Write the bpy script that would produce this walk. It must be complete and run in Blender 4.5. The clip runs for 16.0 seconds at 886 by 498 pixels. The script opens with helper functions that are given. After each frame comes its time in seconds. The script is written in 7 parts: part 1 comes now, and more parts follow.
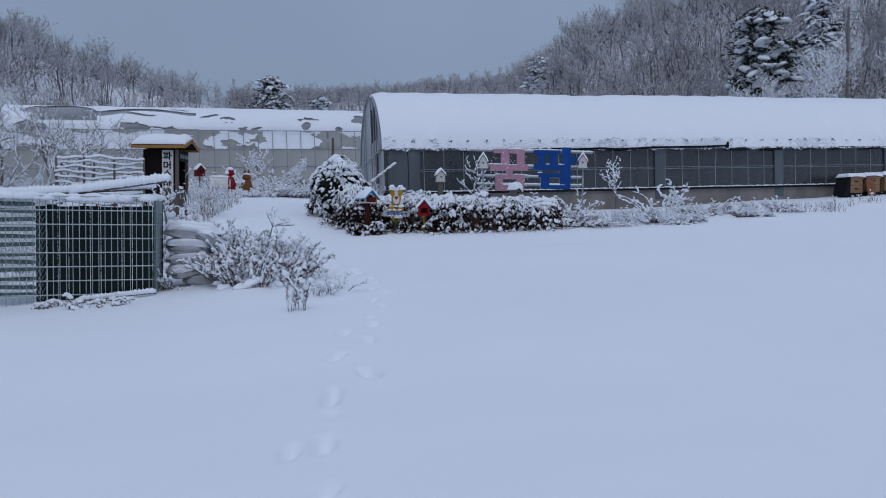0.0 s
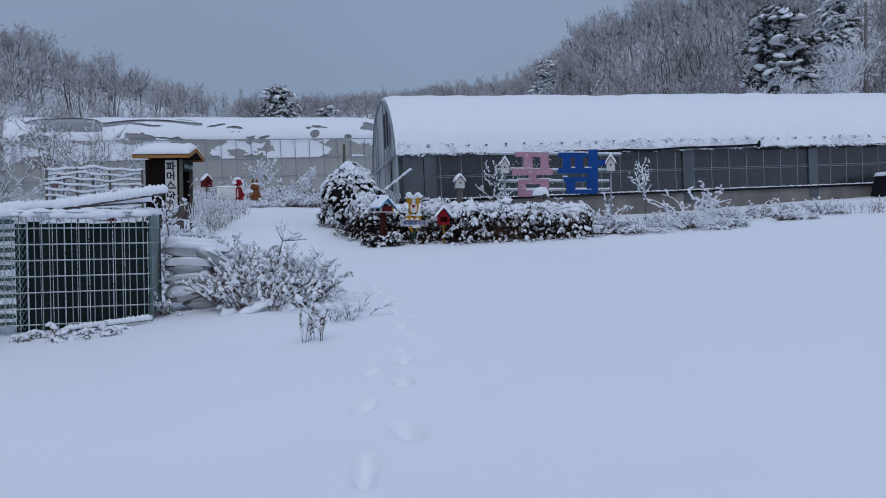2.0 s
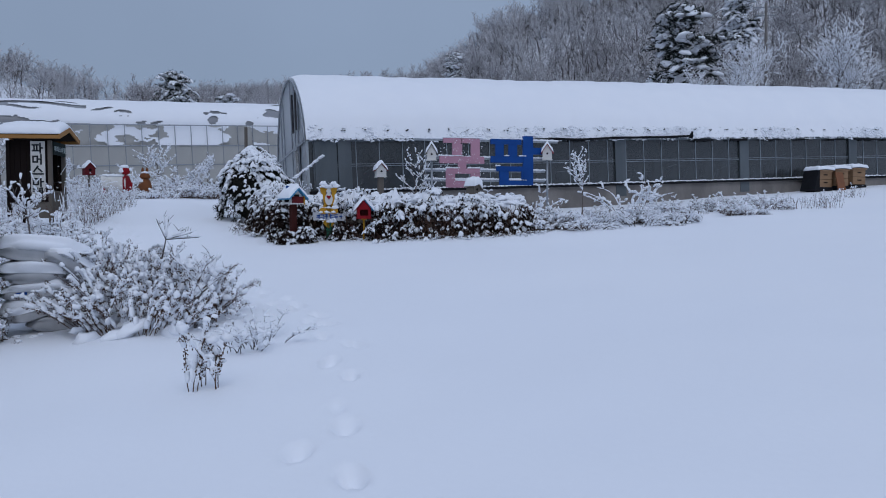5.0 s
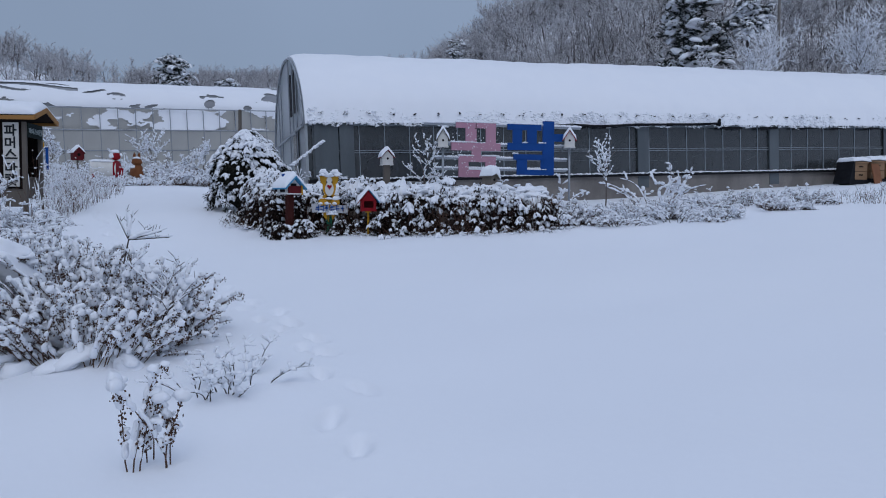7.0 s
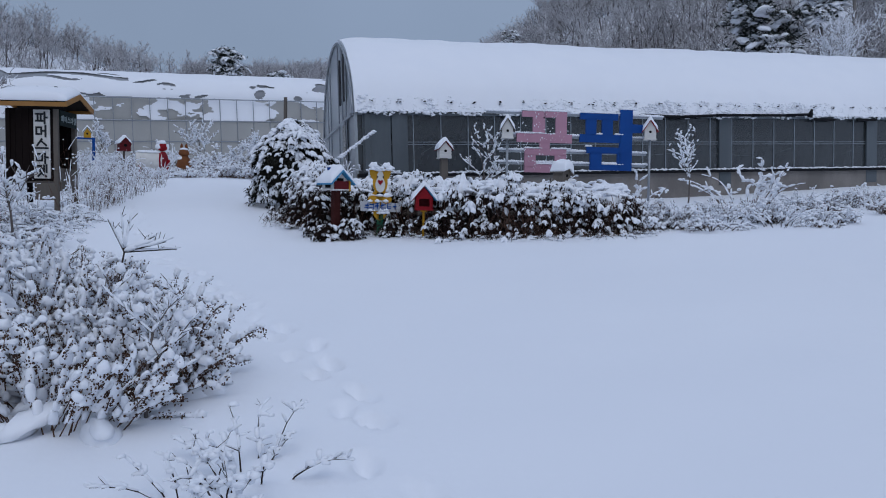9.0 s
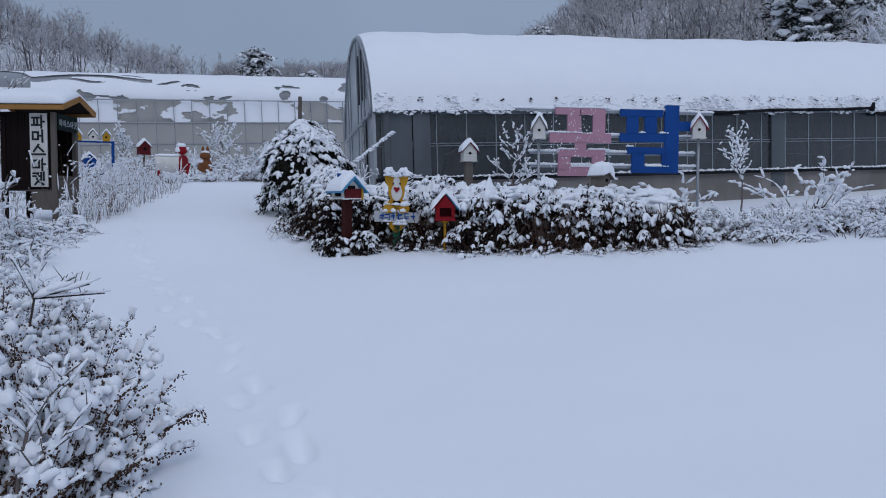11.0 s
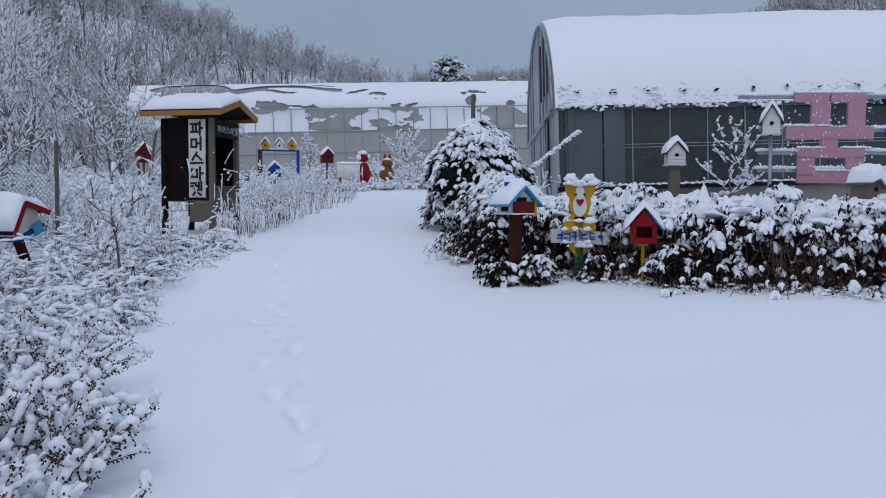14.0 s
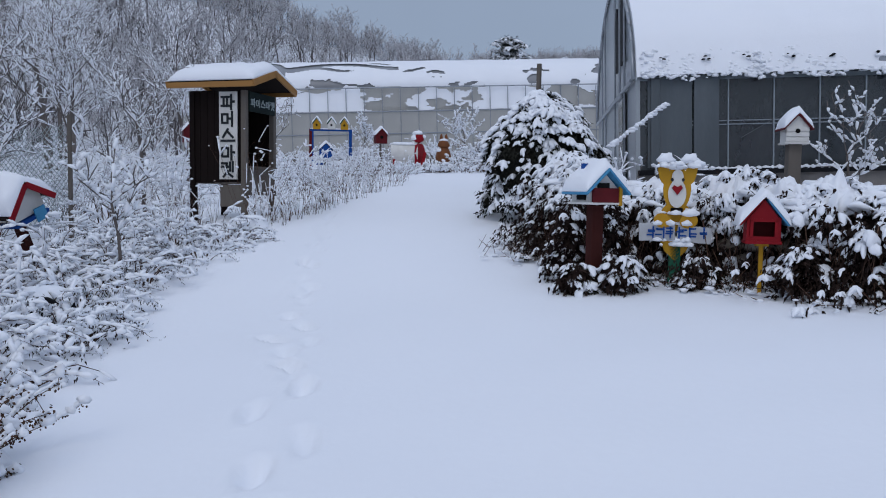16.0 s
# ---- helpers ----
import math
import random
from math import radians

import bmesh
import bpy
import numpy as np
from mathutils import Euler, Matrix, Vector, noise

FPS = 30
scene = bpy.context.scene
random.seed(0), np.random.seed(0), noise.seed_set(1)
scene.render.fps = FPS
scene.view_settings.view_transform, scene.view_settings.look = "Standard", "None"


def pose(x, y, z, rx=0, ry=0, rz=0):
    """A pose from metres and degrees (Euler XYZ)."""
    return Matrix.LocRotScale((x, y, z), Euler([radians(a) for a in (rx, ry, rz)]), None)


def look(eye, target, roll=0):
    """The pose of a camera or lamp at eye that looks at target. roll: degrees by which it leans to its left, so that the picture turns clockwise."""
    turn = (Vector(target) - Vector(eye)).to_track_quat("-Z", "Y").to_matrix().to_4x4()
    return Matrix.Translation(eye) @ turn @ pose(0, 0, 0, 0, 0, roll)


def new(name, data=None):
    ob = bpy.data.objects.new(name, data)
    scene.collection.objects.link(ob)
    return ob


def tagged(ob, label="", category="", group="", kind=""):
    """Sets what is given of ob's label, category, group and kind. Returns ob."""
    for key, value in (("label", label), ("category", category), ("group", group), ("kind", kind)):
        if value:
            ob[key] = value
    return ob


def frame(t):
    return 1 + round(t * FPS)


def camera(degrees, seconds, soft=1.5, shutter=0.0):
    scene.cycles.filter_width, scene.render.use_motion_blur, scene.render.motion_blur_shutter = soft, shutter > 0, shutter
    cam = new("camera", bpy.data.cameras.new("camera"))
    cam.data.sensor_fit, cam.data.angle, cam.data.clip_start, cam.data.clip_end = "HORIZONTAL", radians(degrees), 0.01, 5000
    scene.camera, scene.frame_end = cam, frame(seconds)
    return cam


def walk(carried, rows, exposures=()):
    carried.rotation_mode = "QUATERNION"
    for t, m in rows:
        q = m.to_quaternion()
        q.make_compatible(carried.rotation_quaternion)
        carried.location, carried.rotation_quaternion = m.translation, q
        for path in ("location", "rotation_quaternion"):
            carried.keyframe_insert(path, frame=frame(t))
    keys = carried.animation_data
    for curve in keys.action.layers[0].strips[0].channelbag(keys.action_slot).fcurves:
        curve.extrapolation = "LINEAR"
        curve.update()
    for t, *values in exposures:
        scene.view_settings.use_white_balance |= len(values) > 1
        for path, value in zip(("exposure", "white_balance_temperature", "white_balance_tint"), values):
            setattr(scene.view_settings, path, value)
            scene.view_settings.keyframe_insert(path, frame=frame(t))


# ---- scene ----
cam = camera(58.7, 16.0, soft=1.0)
PATH = [
    (0, (0.0, 0.0, 1.468), (0.726, 1.863, 1.405), 0.4),
    (0.5, (0.025, 0.316, 1.503), (0.731, 2.185, 1.412), -0.9),
    (1, (0.122, 0.636, 1.512), (0.813, 2.512, 1.431), -0.5),
    (1.5, (0.179, 0.937, 1.531), (0.867, 2.814, 1.475), 0.1),
    (2, (0.19, 1.231, 1.54), (0.894, 3.102, 1.493), -0.6),
    (2.5, (0.243, 1.476, 1.548), (0.965, 3.341, 1.493), -0.4),
    (3, (0.362, 1.794, 1.575), (1.09, 3.657, 1.53), 0.6),
    (3.5, (0.405, 2.126, 1.585), (1.183, 3.968, 1.557), 0.1),
    (4, (0.469, 2.535, 1.562), (1.326, 4.342, 1.519), -0.6),
    (6.5, (1.046, 4.534, 1.608), (1.991, 6.295, 1.526), -0.2),
    (7, (1.181, 4.855, 1.657), (2.106, 6.625, 1.563), 0.1),
    (7.5, (1.339, 5.201, 1.702), (2.213, 6.998, 1.604), 0.9),
    (8, (1.417, 5.602, 1.709), (2.266, 7.41, 1.605), 0.6),
    (8.5, (1.534, 5.975, 1.719), (2.365, 7.79, 1.608), 0.4),
    (9, (1.711, 6.382, 1.753), (2.524, 8.206, 1.641), 0.7),
    (11.5, (2.516, 7.847, 1.944), (3.204, 9.721, 1.834), 0.2),
    (12, (2.687, 8.203, 1.977), (3.283, 10.11, 1.883), 0.7),
    (12.5, (2.798, 8.571, 1.975), (3.325, 10.498, 1.882), -0.4),
    (13, (2.932, 8.919, 1.994), (3.363, 10.869, 1.882), -0.0),
    (13.5, (3.06, 9.268, 2.009), (3.385, 11.239, 1.897), 1.0),
    (14, (3.137, 9.668, 2.006), (3.413, 11.646, 1.904), 0.4),
    (14.5, (3.19, 10.084, 2.002), (3.396, 12.07, 1.892), 0.5),
    (15, (3.25, 10.516, 2.026), (3.384, 12.508, 1.902), 0.9),
    (15.5, (3.292, 10.898, 2.052), (3.43, 12.889, 1.921), 0.5),
    (16, (3.347, 11.3, 2.044), (3.477, 13.29, 1.897), 0.9),
]
walk(cam, [(t, look(eye, target, roll)) for t, eye, target, roll in PATH], exposures=[(0.0, -0.08, 6280, 10), (4.0, 0.02, 6300, 10), (9.0, 0.0, 6340, 10), (12.5, 0.06, 6480, 10), (16.0, 0.2, 6600, 10)])

# ---- world and light: an overcast winter sky, brighter overhead than at the horizon ----
world = bpy.data.worlds.new("overcast")
scene.world = world
world.use_nodes = True
wn, wl = world.node_tree.nodes, world.node_tree.links
wn.clear()
w_out, w_bg = wn.new("ShaderNodeOutputWorld"), wn.new("ShaderNodeBackground")
w_sky = wn.new("ShaderNodeTexSky")
w_sky.sky_type, w_sky.sun_disc = "NISHITA", False
w_sky.sun_elevation, w_sky.sun_rotation = radians(32), radians(200)
w_sky.air_density, w_sky.dust_density, w_sky.ozone_density = 1.0, 2.0, 1.0
w_co, w_sep = wn.new("ShaderNodeTexCoord"), wn.new("ShaderNodeSeparateXYZ")
w_map, w_ramp, w_mix = wn.new("ShaderNodeMapRange"), wn.new("ShaderNodeValToRGB"), wn.new("ShaderNodeMix")
w_noise = wn.new("ShaderNodeTexNoise")
w_noise.inputs["Scale"].default_value, w_noise.inputs["Detail"].default_value = 2.2, 5
w_mix.data_type, w_mix.inputs["Factor"].default_value = "RGBA", 0.9
w_map.inputs["From Min"].default_value, w_map.inputs["From Max"].default_value = -0.02, 1.0
w_ramp.color_ramp.elements[0].color = (2.35, 3.05, 4.35, 1)
w_ramp.color_ramp.elements[1].color = (5.9, 7.0, 9.4, 1)
w_mid = w_ramp.color_ramp.elements.new(0.3)
w_mid.color = (2.9, 3.65, 5.05, 1)
w_cloud = wn.new("ShaderNodeMix")
w_cloud.data_type, w_cloud.blend_type = "RGBA", "MULTIPLY"
w_cloud.inputs["Factor"].default_value = 0.22
wl.new(w_co.outputs["Generated"], w_sep.inputs[0])
wl.new(w_co.outputs["Generated"], w_noise.inputs["Vector"])
wl.new(w_sep.outputs["Z"], w_map.inputs["Value"])
wl.new(w_map.outputs[0], w_ramp.inputs[0])
wl.new(w_sky.outputs[0], w_mix.inputs["A"])
wl.new(w_ramp.outputs[0], w_mix.inputs["B"])
wl.new(w_mix.outputs["Result"], w_cloud.inputs["A"])
wl.new(w_noise.outputs["Fac"], w_cloud.inputs["B"])
wl.new(w_cloud.outputs["Result"], w_bg.inputs["Color"])
wl.new(w_bg.outputs[0], w_out.inputs[0])
w_bg.inputs["Strength"].default_value = 0.1
sun = new("sun", bpy.data.lights.new("sun", "SUN"))
sun.data.energy, sun.data.angle, sun.data.color = 0.5, radians(40), (1.0, 0.97, 0.94)
sun.matrix_world = look((0, 0, 0), (0.25, 0.75, -1.1))


# ---- materials ----
def material(name, colour, rough=0.7, dark=None, scale=6.0, fine=60.0, bump=0.2, metal=0.0, dist=0.01, amount=0.5, stretch=(1, 1, 1), island=0.0, spec=0.3):
    """Colour with variation at two scales and a fine relief."""
    m = bpy.data.materials.new(name)
    m.use_nodes = True
    n, l = m.node_tree.nodes, m.node_tree.links
    b = n["Principled BSDF"]
    b.inputs["Roughness"].default_value, b.inputs["Metallic"].default_value = rough, metal
    b.inputs["Specular IOR Level"].default_value = spec
    co, mp = n.new("ShaderNodeTexCoord"), n.new("ShaderNodeMapping")
    mp.inputs["Scale"].default_value = stretch
    l.new(co.outputs["Object"], mp.inputs[0])
    n1, n2 = n.new("ShaderNodeTexNoise"), n.new("ShaderNodeTexNoise")
    n1.inputs["Scale"].default_value, n1.inputs["Detail"].default_value = scale, 5
    n2.inputs["Scale"].default_value, n2.inputs["Detail"].default_value = fine, 4
    l.new(mp.outputs[0], n1.inputs["Vector"])
    l.new(mp.outputs[0], n2.inputs["Vector"])
    mul = n.new("ShaderNodeMath")
    mul.operation, mul.use_clamp = "MULTIPLY_ADD", True
    l.new(n1.outputs["Fac"], mul.inputs[0])
    mul.inputs[1].default_value = 2.2
    mul.inputs[2].default_value = -0.6
    add = n.new("ShaderNodeMath")
    add.operation, add.use_clamp = "MULTIPLY_ADD", True
    l.new(n2.outputs["Fac"], add.inputs[0])
    add.inputs[1].default_value = 0.5
    l.new(mul.outputs[0], add.inputs[2])
    mix = n.new("ShaderNodeMix")
    mix.data_type = "RGBA"
    fac = n.new("ShaderNodeMath")
    fac.operation, fac.use_clamp = "MULTIPLY", True
    l.new(add.outputs[0], fac.inputs[0])
    fac.inputs[1].default_value = amount
    source = fac
    if island:
        geo = n.new("ShaderNodeNewGeometry")
        more = n.new("ShaderNodeMath")
        more.operation, more.use_clamp = "MULTIPLY_ADD", True
        l.new(geo.outputs["Random Per Island"], more.inputs[0])
        more.inputs[1].default_value = island
        l.new(fac.outputs[0], more.inputs[2])
        source = more
    l.new(source.outputs[0], mix.inputs["Factor"])
    mix.inputs["A"].default_value = (*colour, 1)
    d = dark or tuple(c * 0.55 for c in colour)
    mix.inputs["B"].default_value = (*d, 1)
    l.new(mix.outputs["Result"], b.inputs["Base Color"])
    if bump:
        bp = n.new("ShaderNodeBump")
        bp.inputs["Strength"].default_value, bp.inputs["Distance"].default_value = bump, dist
        l.new(add.outputs[0], bp.inputs["Height"])
        l.new(bp.outputs[0], b.inputs["Normal"])
    return m


SNOW = material("snow", (0.86, 0.88, 0.92), 0.55, (0.80, 0.83, 0.89), 1.2, 45, 0.25, dist=0.012, spec=0.2)
GROUND_SNOW = material("ground_snow", (0.86, 0.88, 0.92), 0.6, (0.81, 0.84, 0.90), 0.35, 18, 0.18, dist=0.03, spec=0.2)
FROST = material("frosted_twigs", (0.84, 0.85, 0.88), 0.8, (0.40, 0.39, 0.41), 0.12, 4, 0, amount=0.6, island=0.3)
BARK = material("grey_bark", (0.16, 0.14, 0.13), 0.9, (0.06, 0.05, 0.05), 5, 60, 0.5, dist=0.01)
WOODS_BARK = material("woods_bark", (0.15, 0.135, 0.135), 0.9, (0.055, 0.05, 0.05), 0.3, 4, 0, spec=0.06)
STEM = material("dry_stems", (0.16, 0.10, 0.07), 0.9, (0.06, 0.035, 0.03), 8, 80, 0.3, island=0.4, spec=0.06)
TWIG_DARK = material("dark_twigs", (0.075, 0.06, 0.055), 0.9, (0.03, 0.025, 0.025), 8, 80, 0.3, spec=0.06)
DRY_LEAF = material("dry_brown_leaf", (0.16, 0.095, 0.06), 0.85, (0.05, 0.03, 0.025), 10, 90, 0.3, island=0.6, spec=0.06)
EVERGREEN = material("evergreen_leaf", (0.030, 0.031, 0.024), 0.8, (0.014, 0.014, 0.012), 10, 90, 0.2, island=0.5, spec=0.06)
VINE_LEAF = material("vine_leaf", (0.042, 0.026, 0.021), 0.8, (0.014, 0.010, 0.009), 10, 90, 0.2, island=0.5, spec=0.06)
PINE = material("pine_needles", (0.055, 0.065, 0.058), 0.9, (0.025, 0.03, 0.028), 2, 20, 0, island=0.3, spec=0.06)
CONCRETE = material("concrete", (0.30, 0.28, 0.26), 0.85, (0.13, 0.12, 0.115), 1.6, 40, 0.3, dist=0.006, amount=0.8, stretch=(1, 1, 0.5))
STEEL = material("galvanised_steel", (0.36, 0.39, 0.42), 0.45, (0.22, 0.24, 0.27), 4, 70, 0.08, metal=0.6, dist=0.002)
FLASHING = material("grey_film", (0.30, 0.34, 0.37), 0.5, (0.18, 0.21, 0.24), 1.5, 40, 0.15, dist=0.006, amount=0.6, stretch=(1, 1, 0.25))
BLACK_TARP = material("black_tarpaulin", (0.018, 0.019, 0.022), 0.6, (0.008, 0.008, 0.01), 6, 50, 0.5, dist=0.02, spec=0.06)
SOIL = material("dark_soil", (0.05, 0.042, 0.036), 0.95, (0.025, 0.02, 0.018), 3, 40, 0.4, dist=0.02)
PINK = material("pink_paint", (0.50, 0.27, 0.35), 0.65, (0.38, 0.21, 0.27), 3, 60, 0.2, dist=0.003, spec=0.12)
BLUE = material("blue_paint", (0.012, 0.075, 0.30), 0.5, (0.006, 0.04, 0.18), 3, 60, 0.2, dist=0.003, spec=0.12)
LIGHT_BLUE = material("light_blue_paint", (0.08, 0.30, 0.50), 0.55, (0.04, 0.18, 0.34), 6, 60, 0.2, dist=0.003, spec=0.12)
RED = material("red_paint", (0.29, 0.010, 0.018), 0.55, (0.16, 0.006, 0.010), 6, 60, 0.2, dist=0.003, spec=0.12)
DARK_RED = material("dark_red_paint", (0.13, 0.014, 0.018), 0.6, (0.06, 0.008, 0.010), 6, 60, 0.2, dist=0.003, spec=0.12)
BROWN_RED = material("red_brown_stain", (0.055, 0.013, 0.011), 0.8, (0.024, 0.007, 0.006), 5, 60, 0.3, dist=0.003, stretch=(1, 1, 0.2), spec=0.12)
YELLOW = material("yellow_paint", (0.52, 0.29, 0.025), 0.6, (0.34, 0.16, 0.015), 5, 60, 0.2, dist=0.003, spec=0.12)
WHITE = material("white_paint", (0.72, 0.71, 0.68), 0.6, (0.50, 0.48, 0.45), 5, 60, 0.2, dist=0.003)
GREEN = material("green_paint", (0.02, 0.12, 0.07), 0.6, (0.01, 0.06, 0.04), 5, 60, 0.2, dist=0.003, spec=0.12)
HOLE = material("dark_hole", (0.012, 0.011, 0.011), 0.9, (0.006, 0.006, 0.006), 5, 60, 0, spec=0.06)
DARK_WOOD = material("dark_stained_wood", (0.016, 0.011, 0.010), 0.8, (0.007, 0.005, 0.005), 3, 50, 0.4, dist=0.004, stretch=(1, 1, 0.12), spec=0.06)
GREY_WOOD = material("weathered_wood", (0.17, 0.15, 0.13), 0.85, (0.07, 0.06, 0.055), 3, 50, 0.5, dist=0.004, stretch=(1, 1, 0.12), spec=0.12)
AMBER_WOOD = material("varnished_wood", (0.40, 0.20, 0.055), 0.55, (0.20, 0.09, 0.025), 3, 50, 0.3, dist=0.003, stretch=(0.15, 1, 1))
HIVE_WOOD = material("hive_wood", (0.32, 0.20, 0.11), 0.75, (0.15, 0.085, 0.05), 4, 50, 0.3, dist=0.003, stretch=(0.2, 1, 1))
RUST_BOARD = material("rusty_board", (0.26, 0.11, 0.05), 0.8, (0.12, 0.05, 0.03), 3, 40, 0.3)
INK = material("black_ink", (0.02, 0.025, 0.028), 0.6, (0.012, 0.014, 0.016), 6, 60, 0)
GREEN_BOARD = material("dark_green_board", (0.022, 0.034, 0.032), 0.65, (0.010, 0.016, 0.016), 3, 40, 0.3, dist=0.004, stretch=(1, 1, 0.1), amount=0.8, spec=0.06)
WIRE = material("frosted_wire", (0.42, 0.47, 0.47), 0.6, (0.22, 0.28, 0.28), 10, 80, 0.3)
NET = material("green_net", (0.10, 0.16, 0.15), 0.8, (0.04, 0.07, 0.07), 6, 60, 0.2)
SACK = material("white_woven_sack", (0.50, 0.51, 0.53), 0.75, (0.30, 0.31, 0.33), 5, 120, 0.35, dist=0.004)
STONE = material("field_stone", (0.26, 0.22, 0.18), 0.9, (0.11, 0.095, 0.08), 5, 50, 0.5, dist=0.01)


def film_material(name, colour, dark, rough, trans):
    m = material(name, colour, rough, dark, 0.9, 25, 0.12, dist=0.01, amount=0.7, stretch=(1, 1, 0.35), spec=0.5)
    m.node_tree.nodes["Principled BSDF"].inputs["Transmission Weight"].default_value = trans
    return m


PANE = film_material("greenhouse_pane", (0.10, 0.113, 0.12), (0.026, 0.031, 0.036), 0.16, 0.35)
POST_FILM = material("clouded_film", (0.125, 0.145, 0.16), 0.5, (0.065, 0.077, 0.086), 1.5, 40, 0.2, dist=0.006, amount=0.7, stretch=(1, 1, 0.25))
ORANGE = material("faded_orange_paint", (0.22, 0.08, 0.025), 0.8, (0.09, 0.03, 0.015), 5, 40, 0.2, dist=0.003)
GABLE_FILM = film_material("gable_film", (0.40, 0.44, 0.46), (0.28, 0.31, 0.34), 0.3, 0.1)
FAR_PANE = film_material("old_plastic_pane", (0.50, 0.49, 0.46), (0.34, 0.34, 0.33), 0.35, 0.15)
FAR_FILM = film_material("grey_roof_film", (0.26, 0.27, 0.29), (0.18, 0.19, 0.21), 0.35, 0.1)


# ---- mesh helpers ----
def mesh_of(name, verts, tris, mat, smooth=True, index=None):
    verts, tris = np.asarray(verts, np.float32).reshape(-1, 3), np.asarray(tris, np.int32).reshape(-1, 3)
    me = bpy.data.meshes.new(name)
    me.vertices.add(len(verts))
    me.vertices.foreach_set("co", verts.ravel())
    me.loops.add(len(tris) * 3)
    me.loops.foreach_set("vertex_index", tris.ravel())
    me.polygons.add(len(tris))
    me.polygons.foreach_set("loop_start", np.arange(len(tris), dtype=np.int32) * 3)
    for one in mat if isinstance(mat, (list, tuple)) else [mat]:
        me.materials.append(one)
    if index is not None:
        me.polygons.foreach_set("material_index", np.asarray(index, np.int32))
    me.polygons.foreach_set("use_smooth", np.full(len(tris), smooth))
    me.update(calc_edges=True)
    return me


def thing(name, at, label, category, group="", kind="", rz=0.0, parent=None):
    """An Empty at the base of a thing."""
    ob = new(name)
    ob.empty_display_size = 0.1
    ob.matrix_basis = pose(*at, 0, 0, rz)
    return tagged(ob, label, category, group, kind)


def part(name, bm, mat, parent=None, label="", smooth=False):
    """One mesh object from a bmesh, under a thing or a part, in its parent's frame."""
    me = bpy.data.meshes.new(name)
    bm.to_mesh(me)
    bm.free()
    me.materials.append(mat)
    if smooth:
        me.polygons.foreach_set("use_smooth", np.full(len(me.polygons), True))
    ob = new(name, me)
    if parent:
        ob.parent = parent
    return tagged(ob, label)


def mpart(name, batch, mat, parent=None, label="", smooth=True):
    ob = new(name, batch.mesh(name, mat, smooth))
    if parent:
        ob.parent = parent
    return tagged(ob, label, kind="stuff" if len(batch.v[0]) > 400 else "")


def box(bm, c, s, rot=(0, 0, 0), bevel=0.0):
    r = bmesh.ops.create_cube(bm, size=1, matrix=pose(*c, *rot) @ Matrix.Diagonal((*s, 1)))
    if bevel:
        edges = list({e for v in r["verts"] for e in v.link_edges})
        bmesh.ops.bevel(bm, geom=edges, offset=bevel, segments=2, affect="EDGES", profile=0.5)
    return bm


def boxes(*rows):
    bm = bmesh.new()
    for row in rows:
        box(bm, *row)
    return bm


def bar(bm, a, b, r, r2=None, seg=10):
    a, b = Vector(a), Vector(b)
    d = b - a
    m = Matrix.Translation((a + b) / 2) @ d.to_track_quat("Z", "Y").to_matrix().to_4x4()
    bmesh.ops.create_cone(bm, cap_ends=True, segments=seg, radius1=r, radius2=r if r2 is None else r2, depth=d.length, matrix=m)
    return bm


def prism(bm, outline, depth, m=None):
    """An outline in x and z, pushed along y by depth."""
    m = m or Matrix()
    front = [bm.verts.new(m @ Vector((x, 0, z))) for x, z in outline]
    back = [bm.verts.new(m @ Vector((x, depth, z))) for x, z in outline]
    bm.faces.new(front)
    bm.faces.new(back[::-1])
    for i in range(len(outline)):
        j = (i + 1) % len(outline)
        bm.faces.new((front[j], front[i], back[i], back[j]))
    bmesh.ops.recalc_face_normals(bm, faces=bm.faces)
    return bm


def template(sub, seed, flat=0.35, rough=0.22):
    """A lumpy rounded clump with a flattened underside: vertices and triangles."""
    bm = bmesh.new()
    bmesh.ops.create_icosphere(bm, subdivisions=sub, radius=1)
    v = np.array([x.co[:] for x in bm.verts])
    f = np.array([[x.index for x in p.verts] for p in bm.faces])
    bm.free()
    for i, p in enumerate(v):
        v[i] = p * (1 + rough * noise.noise(Vector(p) * 1.6 + Vector((seed * 7.1, 0, 0))))
    v[:, 2] = np.where(v[:, 2] < 0, v[:, 2] * flat, v[:, 2])
    return v, f


CLUMPS = [template(2, s) for s in range(4)]
SMALL = [template(1, s + 9) for s in range(4)]
PADS = [template(2, s + 50, 0.5, 0.62) for s in range(4)]
BITS = [template(1, s + 70, 0.6, 0.7) for s in range(4)]
CHIPS = [template(0 + 1, s + 20, 0.6, 0.35) for s in range(2)]


